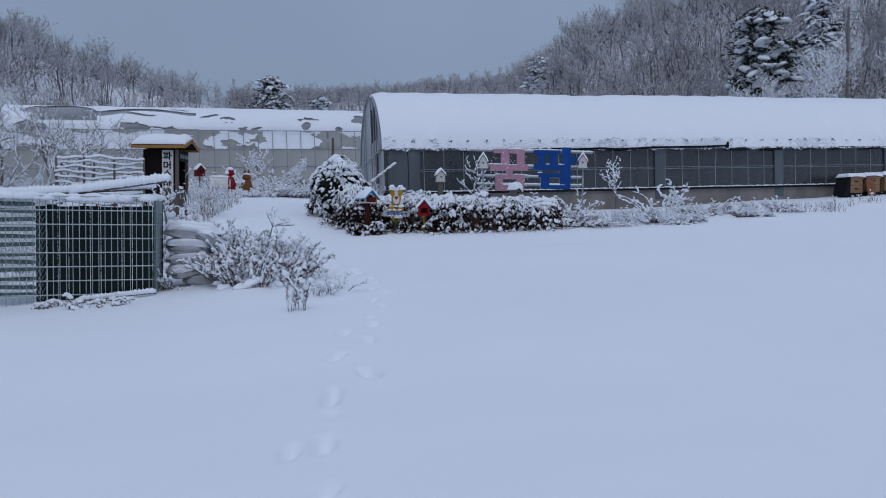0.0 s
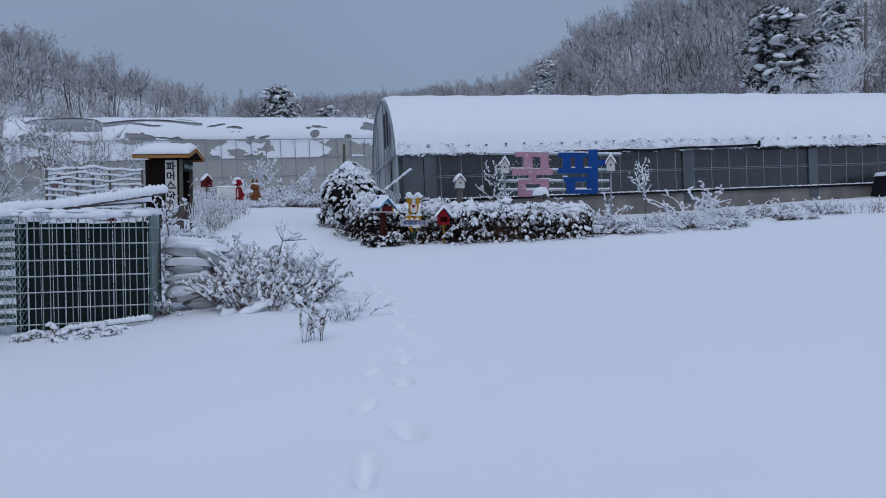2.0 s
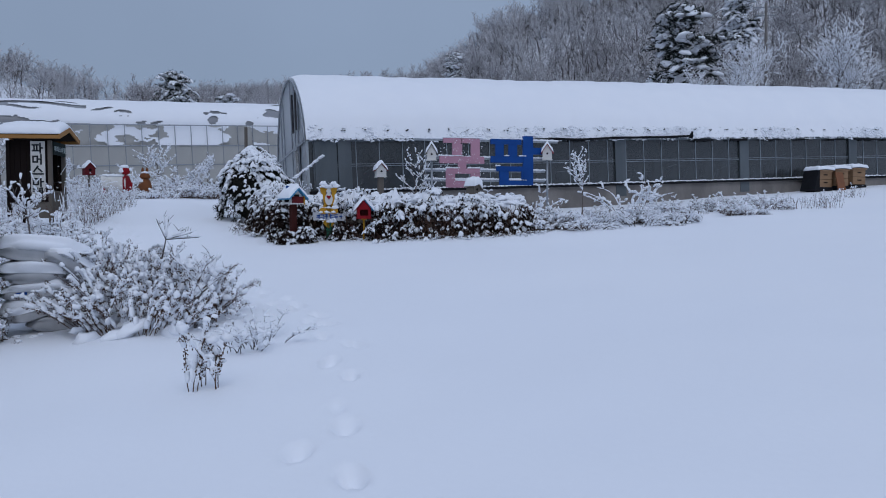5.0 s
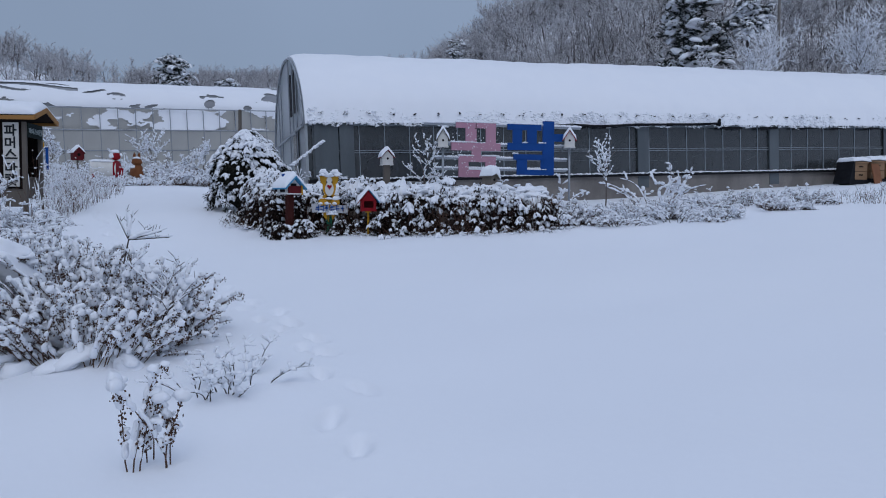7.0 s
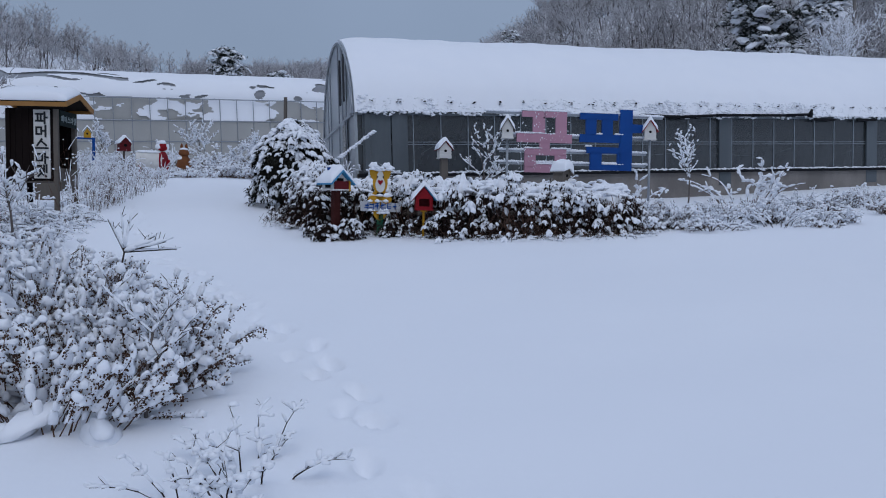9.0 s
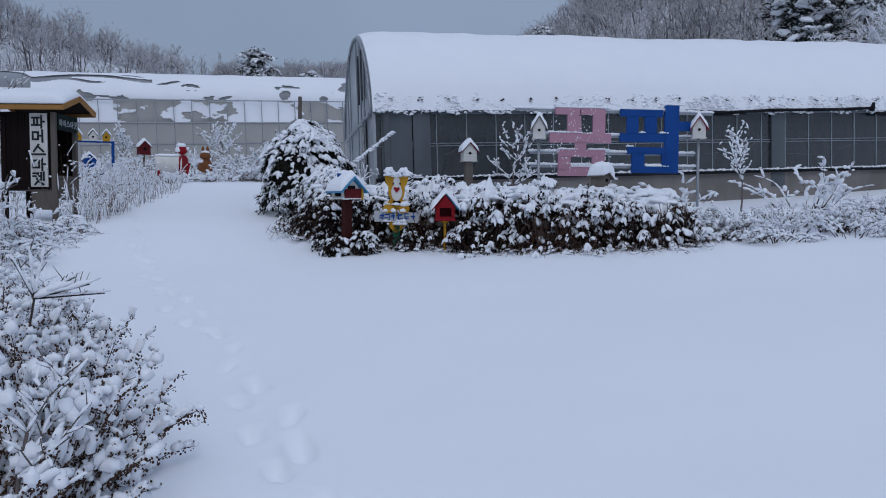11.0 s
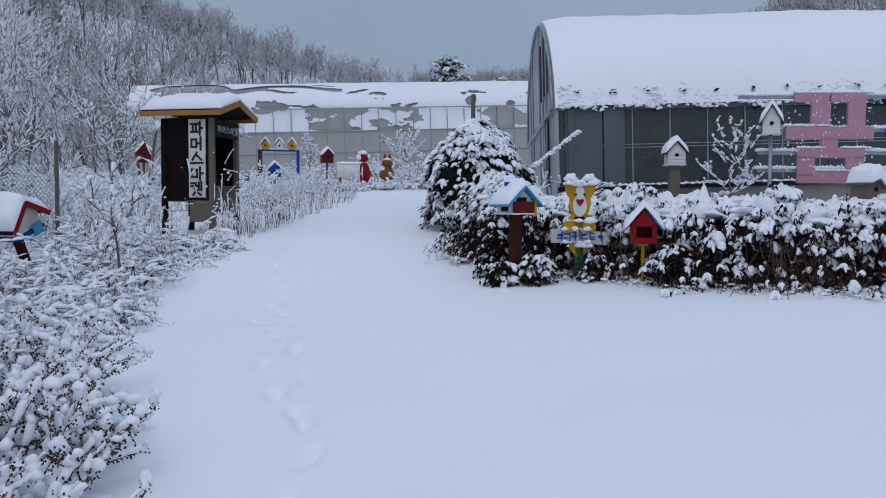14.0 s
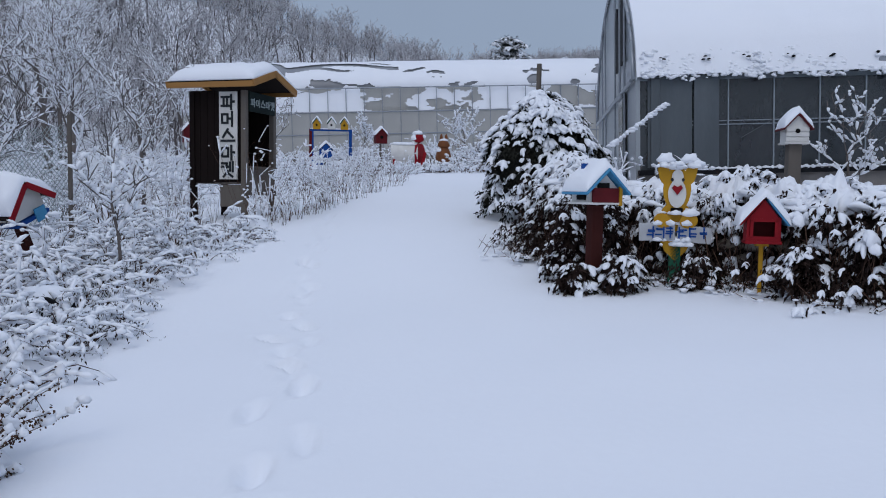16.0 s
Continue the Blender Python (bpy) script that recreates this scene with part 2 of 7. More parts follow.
def fan(seed, lobes=5):
    """Snow lying on a drooping spray of leaves: a few rounded fingers spread like a hand."""
    rr = np.random.RandomState(seed)
    V, F, n = [], [], 0
    ring = np.arange(6) * math.pi / 3
    for k in range(lobes):
        yaw, ln = -0.95 + 1.9 * k / (lobes - 1) + rr.normal(0, 0.28), rr.uniform(0.4, 1.15)
        droop, fat = rr.uniform(0.3, 0.9), rr.uniform(0.85, 1.55)
        d, side = np.array([math.cos(yaw), math.sin(yaw), 0]), np.array([-math.sin(yaw), math.cos(yaw), 0])
        for t, r in ((-0.25, 0.10), (0.08, 0.24), (0.45, 0.27), (0.82, 0.22), (1.0, 0.10)):
            c = d * t * ln + np.array([0, 0, -droop * max(t, 0) ** 2 * ln]) + rr.normal(0, 0.03, 3)
            V += [c + (side * math.cos(a) + np.array([0, 0, 0.72 * math.sin(a)])) * r * fat * rr.uniform(0.85, 1.15) for a in ring]
        for i in range(4):
            for j in range(6):
                p, q = n + i * 6 + j, n + i * 6 + (j + 1) % 6
                F += [(p, q, q + 6), (p, q + 6, p + 6)]
        F += [(n + 24, n + 24 + j, n + 25 + j) for j in range(1, 5)]
        n += 30
    return np.array(V), np.array(F)


def roll(seed):
    """A short uneven roll of snow along x."""
    rr = np.random.RandomState(seed)
    V, F, ring = [], [], np.arange(6) * math.pi / 3
    for x, r in ((-1.0, 0.3), (-0.8, 0.78), (-0.2, 0.95), (0.35, 0.9), (0.8, 0.8), (1.0, 0.3)):
        c = np.array([x, *rr.normal(0, 0.14, 2)])
        V += [c + np.array([0, math.cos(a), (0.9 if a < 3.2 else 0.55) * math.sin(a)]) * r * rr.uniform(0.8, 1.2) for a in ring]
    for i in range(5):
        for j in range(6):
            p, q = i * 6 + j, i * 6 + (j + 1) % 6
            F += [(p, q, q + 6), (p, q + 6, p + 6)]
    F += [(30, 30 + j, 31 + j) for j in range(1, 5)] + [(0, j + 1, j) for j in range(1, 5)]
    return np.array(V), np.array(F)


FANS = [fan(s, 3 + s % 3) for s in range(6)]
ROLLS = [roll(s) for s in range(4)]
SEED = (np.array([[1, 0, 0], [-1, 0, 0], [0, 1, 0], [0, -1, 0], [0, 0, 1], [0, 0, -1]], float), np.array([[0, 2, 4], [2, 1, 4], [1, 3, 4], [3, 0, 4], [2, 0, 5], [1, 2, 5], [3, 1, 5], [0, 3, 5]]))


def turns(yaw, tilt=0.0, roll=0.0):
    """Rotation matrices from arrays of radians: about z after about y after about x."""
    yaw, tilt, roll = np.broadcast_arrays(*(np.asarray(a, float) for a in (yaw, tilt, roll)))
    cz, sz, cy, sy, cx, sx = np.cos(yaw), np.sin(yaw), np.cos(tilt), np.sin(tilt), np.cos(roll), np.sin(roll)
    o, i = np.zeros_like(cz), np.ones_like(cz)
    z = np.stack([np.stack([cz, -sz, o], -1), np.stack([sz, cz, o], -1), np.stack([o, o, i], -1)], -2)
    y = np.stack([np.stack([cy, o, sy], -1), np.stack([o, i, o], -1), np.stack([-sy, o, cy], -1)], -2)
    x = np.stack([np.stack([i, o, o], -1), np.stack([o, cx, -sx], -1), np.stack([o, sx, cx], -1)], -2)
    return z @ y @ x


class Batch:
    """Many small pieces gathered into one mesh."""

    def __init__(self):
        self.v, self.f, self.n = [], [], 0

    def many(self, shape, places, rot, scale):
        v, f = shape
        places, scale = np.asarray(places, float).reshape(-1, 3), np.asarray(scale, float)
        scale = np.broadcast_to(scale if scale.ndim == 2 else scale.reshape(-1, 1) if scale.ndim == 1 and len(scale) == len(places) else scale, (len(places), 3))
        pts = np.einsum("nij,nkj->nki", rot, v[None] * scale[:, None]) + places[:, None]
        k = len(v)
        self.v.append(pts.reshape(-1, 3))
        self.f.append((f[None] + (np.arange(len(places)) * k)[:, None, None] + self.n).reshape(-1, 3))
        self.n += k * len(places)

    def tubes(self, a, b, ra, rb, sides=4):
        """Tapered sticks from a to b."""
        a, b = np.asarray(a, float).reshape(-1, 3), np.asarray(b, float).reshape(-1, 3)
        ra, rb = np.broadcast_to(ra, len(a)), np.broadcast_to(rb, len(a))
        d = b - a
        d = d / np.maximum(np.linalg.norm(d, axis=1, keepdims=True), 1e-9)
        ref = np.where(np.abs(d[:, 2:3]) > 0.9, np.array([[1.0, 0, 0]]), np.array([[0, 0, 1.0]]))
        u = np.cross(d, ref)
        u /= np.linalg.norm(u, axis=1, keepdims=True)
        w = np.cross(d, u)
        ang = np.arange(sides) * 2 * np.pi / sides
        ring = u[:, None] * np.cos(ang)[None, :, None] + w[:, None] * np.sin(ang)[None, :, None]
        pts = np.concatenate([a[:, None] + ring * ra[:, None, None], b[:, None] + ring * rb[:, None, None]], 1)
        tri = []
        for i in range(sides):
            j = (i + 1) % sides
            tri += [(i, j, sides + j), (i, sides + j, sides + i)]
        tri += [(sides, sides + i, sides + i + 1) for i in range(1, sides - 1)]
        self.v.append(pts.reshape(-1, 3))
        self.f.append((np.array(tri)[None] + (np.arange(len(a)) * 2 * sides)[:, None, None] + self.n).reshape(-1, 3))
        self.n += 2 * sides * len(a)

    def slivers(self, a, b, wide, rr):
        """Thin pointed blades from a to b."""
        a, b = np.asarray(a, float).reshape(-1, 3), np.asarray(b, float).reshape(-1, 3)
        u = np.cross(b - a, rr.normal(0, 1, a.shape))
        u /= np.maximum(np.linalg.norm(u, axis=1, keepdims=True), 1e-9)
        u = u * np.broadcast_to(wide, len(a))[:, None]
        self.v.append(np.stack([a - u, a + u, b], 1).reshape(-1, 3))
        self.f.append(np.arange(len(a) * 3).reshape(-1, 3) + self.n)
        self.n += 3 * len(a)

    def mesh(self, name, mat, smooth=True):
        return mesh_of(name, np.concatenate(self.v), np.concatenate(self.f), mat, smooth)


LEAF = (np.array([[0, 0, 0], [0.3, 0.18, 0.03], [1, 0, -0.12], [0.3, -0.18, 0.03]], float), np.array([[0, 1, 2], [0, 2, 3]]))
R = np.random.RandomState(7)


# ---- the lie of the land ----
AZ = np.array([-180, -90, -60, -30, -12, -4.8, 2, 7, 12, 24, 26.5, 28.3, 32, 40, 60, 90, 180.0])
CREST = np.array([6, 12, 18, 17, 14, 11.8, 10.0, 9.0, 9.3, 10.3, 10.6, 12.2, 14.5, 16.5, 19, 14, 6.0])
REACH = np.array([250, 150, 110, 120, 150, 170, 200, 260, 330, 330, 300, 170, 150, 140, 140, 170, 250.0])
FOOT = np.array([90, 60, 42, 46, 62, 75, 85, 100, 120, 120, 110, 78, 68, 66, 72, 95, 90.0])
TREE_H = 6.5


def ease(v):
    v = np.clip(v, 0, 1)
    return v * v * (3 - 2 * v)


def squeeze(v, lim):
    return np.where(np.abs(v) < lim, v, np.sign(v) * (lim + 12 * np.tanh((np.abs(v) - lim) / 40)))


def ground_z(x, y):
    """The snow's surface: a gentle slope, a rise to the far garden, wooded hills all round."""
    x, y = np.asarray(x, float), np.asarray(y, float)
    z = 0.0713 * squeeze(x, 40) + 0.0463 * squeeze(y, 55) + 0.02 * np.clip(y - 24, 0, 40)
    z = z + 0.4 * ease((y - 17) / 7) * ease((9 - x) / 5)
    dx, dy = x - 2, y - 6
    r, az = np.hypot(dx, dy), np.degrees(np.arctan2(dx, dy))
    crest, reach, foot = np.interp(az, AZ, CREST), np.interp(az, AZ, REACH), np.interp(az, AZ, FOOT)
    top = reach * np.tan(np.radians(crest)) + 1.6 - TREE_H
    return z + np.maximum(top - z, 0) * ease((r - foot) / (reach - foot))


def gz(x, y):
    return float(ground_z(x, y))
# ---- ground: one snow-covered sheet out to the hills ----
def ramp_lines(lo, hi, step, far, grow=1.13):
    """Grid lines: even between lo and hi, ever wider out to far on both sides."""
    mid = list(np.arange(lo, hi, step))
    up, s = [hi], step
    while up[-1] < far:
        s = min(s * grow, 9.0)
        up.append(up[-1] + s)
    down, s = [lo], step
    while down[-1] > -far:
        s = min(s * grow, 9.0)
        down.append(down[-1] - s)
    return np.array(down[:0:-1] + mid + up)


TRAIL = [(0.4, 2.0), (0.72, 3.5), (1.1, 4.7), (1.7, 6.3), (2.3, 7.9), (2.75, 9.0), (2.95, 10.5), (3.02, 12.0), (3.0, 13.5), (2.76, 15.0), (2.6, 17.0), (2.55, 19.0), (2.4, 21.5), (2.5, 24.0)]


def build_ground():
    xs = ramp_lines(0.3, 3.4, 0.042, 480)
    ys = ramp_lines(2.0, 20.0, 0.05, 480, 1.15)
    X, Y = np.meshgrid(xs, ys)
    Z = ground_z(X, Y)
    near = np.exp(-((X - 3) ** 2 + (Y - 14) ** 2) / 2500)
    wav = np.array([noise.noise(Vector((x * 0.35, y * 0.35, 0))) * 0.05 + noise.noise(Vector((x * 1.3, y * 1.3, 4))) * 0.016 for x, y in zip(X.ravel(), Y.ravel())]).reshape(X.shape)
    Z = Z + wav * near
    pts, walked = np.array(TRAIL), 0.0
    seg = np.linalg.norm(np.diff(pts, axis=0), axis=1)
    total, side, rr = seg.sum(), 1, np.random.RandomState(3)
    while walked < total:
        k = int(np.searchsorted(np.cumsum(seg), walked))
        f = (walked - (np.cumsum(seg)[k] - seg[k])) / seg[k]
        p, d = pts[k] + f * (pts[k + 1] - pts[k]), (pts[k + 1] - pts[k]) / seg[k]
        c = p + side * 0.065 * np.array([-d[1], d[0]]) + rr.normal(0, 0.05, 2)
        turn = rr.normal(0, 0.22)
        d = np.array([d[0] * math.cos(turn) - d[1] * math.sin(turn), d[0] * math.sin(turn) + d[1] * math.cos(turn)])
        along, across = (X - c[0]) * d[0] + (Y - c[1]) * d[1], -(X - c[0]) * d[1] + (Y - c[1]) * d[0]
        q = (along / rr.uniform(0.11, 0.17)) ** 2 + (across / rr.uniform(0.05, 0.066)) ** 2
        q = q * (1 + 9 * np.clip(wav, -0.03, 0.03))
        Z = Z - rr.uniform(0.02, 0.075) * np.exp(-(q**2)) + 0.010 * np.exp(-((np.sqrt(q) - 1.5) ** 2) / 0.08)
        walked += rr.uniform(0.2, 0.56)
        side = -side
    ny, nx = X.shape
    i = (np.arange(ny - 1)[:, None] * nx + np.arange(nx - 1)[None]).ravel()
    tris = np.concatenate([np.stack([i, i + 1, i + nx + 1], 1), np.stack([i, i + nx + 1, i + nx], 1)])
    ob = new("ground", mesh_of("ground", np.stack([X, Y, Z], -1), tris, GROUND_SNOW))
    tagged(ob, "smooth fresh snow over the ground with a faint trail of footprints", "snowy ground", kind="structure")


build_ground()


# ---- the arched greenhouse beside the yard ----
GL, GW, EAVE, RIDGE, RAILZ = 64.0, 7.6, 2.05, 4.09, 0.84


def arch(u):
    """Height of the roof at u from -1 (front eave) to 1 (back eave)."""
    return EAVE + (RIDGE - EAVE) * np.power(np.clip(1 - u * u, 0, 1), 0.62)


def greenhouse():
    gh = thing("greenhouse", (6.75, 22.0, 1.55), "long arched greenhouse with grey panes under a thick roof of snow", "greenhouse", rz=0)
    gh.matrix_basis = pose(6.75, 22.0, 1.55, 0, -2.06, -6.5)
    part("plinth", boxes(((GL / 2, 0.06, 0.2), (GL, 0.16, 1.2), (0, 0, 0), 0.01)), CONCRETE, gh, "stained concrete plinth")
    part("rail", boxes(((GL / 2, -0.05, RAILZ - 0.06), (GL, 0.10, 0.07))), BLACK_TARP, gh, "dark clamping rail")
    b = Batch()
    xs = np.arange(0.9, GL, 0.09)
    b.many(SMALL[0], np.stack([xs, np.full_like(xs, -0.05), np.full_like(xs, RAILZ - 0.03)], 1), turns(R.uniform(0, 6, len(xs))), np.stack([R.uniform(0.07, 0.1, len(xs)), np.full_like(xs, 0.055), R.uniform(0.025, 0.05, len(xs))], 1))
    mpart("rail_snow", b, SNOW, gh)
    # panes and thin uprights
    pane_me, bar_me = None, None
    step = 0.61
    for k in range(int(GL / step)):
        x = k * step
        if pane_me is None:
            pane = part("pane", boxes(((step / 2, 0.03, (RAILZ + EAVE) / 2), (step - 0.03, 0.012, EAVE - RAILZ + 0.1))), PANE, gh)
            pane_me = pane.data
            mull = part("upright", boxes(((0, 0.02, (RAILZ + EAVE) / 2), (0.018, 0.03, EAVE - RAILZ))), FLASHING, gh)
            bar_me = mull.data
        else:
            for nm, me in (("pane", pane_me), ("upright", bar_me)):
                ob = new(nm, me)
                ob.parent, ob.location = gh, (x, 0, 0)
    for x in [0.06, 0.75] + [8.77 + 4.43 * i for i in range(12)]:
        part("post", boxes(((x + 0.17, -0.012, 1.25 if x > 5 else 1.45), (0.34 if x > 0.1 else 0.12, 0.05, 1.62 if x > 5 else 1.22), (0, 0, 0), 0.006)), POST_FILM, gh)
    part("corner_film", boxes(((0.43, -0.004, 1.45), (0.6, 0.012, 1.2))), POST_FILM, gh, "clouded film over the first bay")
    for k in range(26):
        x = 1.4 + k * 1.83
        part("crease", bar(bmesh.new(), (x, 0.022, 1.05 + 0.25 * R.uniform()), (x + R.uniform(0.5, 1.4), 0.022, 1.1 + 0.7 * R.uniform()), 0.006, 0.003, 5), POST_FILM, gh)
    # Added sheet: its paler tone stands for snow reflected in the lower panes.
    part("inner_sheet", boxes(((GL / 2, 0.24, 1.06), (GL - 0.4, 0.02, 0.42), (0, 0, 0), 0.004)), POST_FILM, gh, "added sheet lightening the lower panes like reflected snow")
    for z in (1.42, 1.47):
        part("inner_pipe", bar(bmesh.new(), (0.1, 0.012, z), (GL, 0.012, z), 0.008), FLASHING, gh)
    for x in (1.9, 7.0, 11.4, 16.0):
        part("inner_brace", bar(bmesh.new(), (x, 0.35, 0.9), (x + 0.9, 0.35, 1.9), 0.014), STEEL, gh)
    part("rolled_curtain", boxes(((GL / 2, 0.12, EAVE - 0.14), (GL, 0.06, 0.26), (0, 0, 0), 0.02)), BLACK_TARP, gh, "dark rolled side curtain under the eave")
    part("back_wall", boxes(((GL / 2, GW, EAVE / 2), (GL, 0.08, EAVE + 0.4))), FLASHING, gh)
    part("floor", boxes(((GL / 2, GW / 2, 0.1), (GL - 0.2, GW - 0.2, 0.2))), SOIL, gh)
    for x in np.arange(2.2, GL, 4.4):
        part("inner_post", bar(bmesh.new(), (x, 2.2, 0.2), (x, 2.2, 3.6), 0.03), STEEL, gh)
    # gable of grey film with pipes, two arched vents and a door
    us = np.linspace(-1, 1, 33)
    outline = [(GW / 2 + u * GW / 2, float(arch(u))) for u in us]
    bm = bmesh.new()
    prism(bm, [(0, 0.0)] + outline + [(GW, 0.0)], 0.06, Matrix(((0, 1, 0, -0.03), (1, 0, 0, 0), (0, 0, 1, 0), (0, 0, 0, 1))))
    part("gable", bm, GABLE_FILM, gh, "grey plastic gable film")
    bm = bmesh.new()
    for i in range(32):
        (y0, z0), (y1, z1) = outline[i], outline[i + 1]
        bar(bm, (-0.06, y0, z0), (-0.06, y1, z1), 0.03, seg=6)
    part("gable_arch_pipe", bm, STEEL, gh, smooth=True)
    for y in (1.15, 1.9, 2.75, 4.9, 5.7):
        part("gable_pipe", bar(bmesh.new(), (-0.07, y, 0.3), (-0.07, y, float(arch(2 * y / GW - 1)) - 0.02), 0.018), STEEL, gh)
    part("gable_crossbar", bar(bmesh.new(), (-0.08, 0.1, EAVE), (-0.08, GW - 0.1, EAVE), 0.03), STEEL, gh)
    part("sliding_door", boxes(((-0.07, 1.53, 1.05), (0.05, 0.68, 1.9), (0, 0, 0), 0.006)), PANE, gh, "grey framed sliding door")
    for z in (0.3, 0.95, 1.98):
        part("door_bar", boxes(((-0.11, 1.53, z), (0.03, 0.72, 0.05))), STEEL, gh)
    for y in (1.5, 2.35):
        bm = bmesh.new()
        prism(bm, [(y - 0.22, 2.5), (y + 0.22, 2.5), (y + 0.22, 3.3), (y + 0.1, 3.55), (y - 0.1, 3.5), (y - 0.22, 3.2)], 0.03, Matrix(((0, 1, 0, -0.075), (1, 0, 0, 0), (0, 0, 1, 0), (0, 0, 0, 1))))
        part("vent", bm, BLACK_TARP, gh, "dark arched vent opening")
    # roof film and the snow on it
    n, xs = 44, np.linspace(-0.02, GL, 420)
    u = np.linspace(-1.0, 1, n)
    verts, snow = [], []
    for x in xs:
        for a in u:
            verts.append((x, GW / 2 * (1 + a), float(arch(a)) - 0.02))
    i = (np.arange(len(xs) - 1)[:, None] * n + np.arange(n - 1)[None]).ravel()
    tris = np.concatenate([np.stack([i, i + n, i + n + 1], 1), np.stack([i, i + n + 1, i + 1], 1)])
    ob = new("roof_film", mesh_of("roof_film", verts, tris, FLASHING))
    ob.parent = gh
    for x in xs:
        rib = 0.035 * abs(math.sin(math.pi * x / 0.9))
        for k, a in enumerate(u):
            t = 0.15 + 0.05 * noise.noise(Vector((x * 0.5, a * 2.5, 1))) + 0.03 * noise.noise(Vector((x * 2.2, a * 9, 3))) + rib * max(0, 1 - abs(a) * 1.4)
            if k < 3:
                t *= (0.75, 0.95, 1.0)[k]
                t += 0.03 * noise.noise(Vector((x * 7, k * 2.1, 8)))
            e = min(1.0, max(0.0, (x + 0.02) / 0.5))
            t *= 0.55 + 0.45 * math.sqrt(e)
            aa = max(-1.0, a)
            ny, nz = aa * 0.9, max(0.35, 1 - aa * aa * 0.75)
            l = math.hypot(ny, nz)
            snow.append((x, GW / 2 * (1 + a) + ny / l * t, float(arch(a)) + nz / l * t))
    ob = new("roof_snow", mesh_of("roof_snow", snow, tris, SNOW))
    ob.parent = gh
    tagged(ob, "thick smooth snow over the whole roof")
    bm = bmesh.new()
    for k in range(n - 1):
        for side in (0,):
            a, b = verts[k], verts[k + 1]
            c, d = snow[k], snow[k + 1]
            bm.faces.new([bm.verts.new(p) for p in (a, b, d, c)])
    part("roof_snow_edge", bm, SNOW, gh)
    # crumbly snow along the eave with dark knots of the tie cords
    b = Batch()
    m = 6200
    x = R.uniform(0.05, GL, m) ** 1.0
    x[:5000] = R.uniform(0.05, 24, 5000)
    z = EAVE + R.uniform(-0.02, 0.36, m) + 0.03 * np.sin(x * 7)
    y = -0.115 + (z - EAVE) * 0.36 + R.uniform(-0.012, 0.03, m)
    s = R.uniform(0.012, 0.042, m)
    b.many(BITS[1], np.stack([x, y, z], 1), turns(R.uniform(-0.4, 0.4, m), R.uniform(-0.4, 0.4, m)), np.stack([s * 1.25, s * 0.7, s * 0.9], 1))
    mpart("eave_snow", b, SNOW, gh, "crumbling snow hanging over the eave")
    b = Batch()
    x = np.arange(0.35, GL, 0.56)
    x = np.repeat(x, 3) + R.normal(0, 0.035, len(x) * 3)
    z = EAVE + 0.27 + R.normal(0, 0.018, len(x))
    b.many(SMALL[2], np.stack([x, np.full_like(x, -0.075), z], 1), turns(R.uniform(0, 6, len(x))), np.stack([R.uniform(0.012, 0.034, len(x)), np.full_like(x, 0.03), R.uniform(0.010, 0.022, len(x))], 1))
    mpart("tie_cord_knots", b, BLACK_TARP, gh)
    pts = [(5.2, 0.02), (5.9, 0.0), (6.8, 0.03), (7.6, 0.0), (8.6, 0.05), (9.6, 0.06), (10.6, 0.07), (11.35, 0.10)]
    for (x0, d0), (x1, d1) in zip(pts, pts[1:]):
        part("tarpaulin_roll", bar(bmesh.new(), (x0, -0.17, EAVE - 0.02 + d0), (x1 + 0.03, -0.17, EAVE - 0.02 + d1), 0.036, 0.03, 8), BLACK_TARP, gh, "torn black tarpaulin roll", smooth=True)
    part("tarpaulin_knot", bar(bmesh.new(), (11.3, -0.17, EAVE + 0.02), (11.36, -0.17, EAVE + 0.2), 0.07, 0.03, 7), BLACK_TARP, gh, smooth=True)
    for x in np.arange(11.8, 40, 1.3):
        part("tarpaulin_edge", boxes(((x, -0.13, EAVE - 0.04), (R.uniform(0.5, 1.2), 0.04, R.uniform(0.03, 0.07)), (0, R.uniform(-1, 1), 0), 0.012)), BLACK_TARP, gh)
    # the end walls stand a little askew
    for me in {c.data for c in gh.children}:
        for v in me.vertices:
            v.co.x += 0.08 * v.co.y
    return gh


greenhouse()


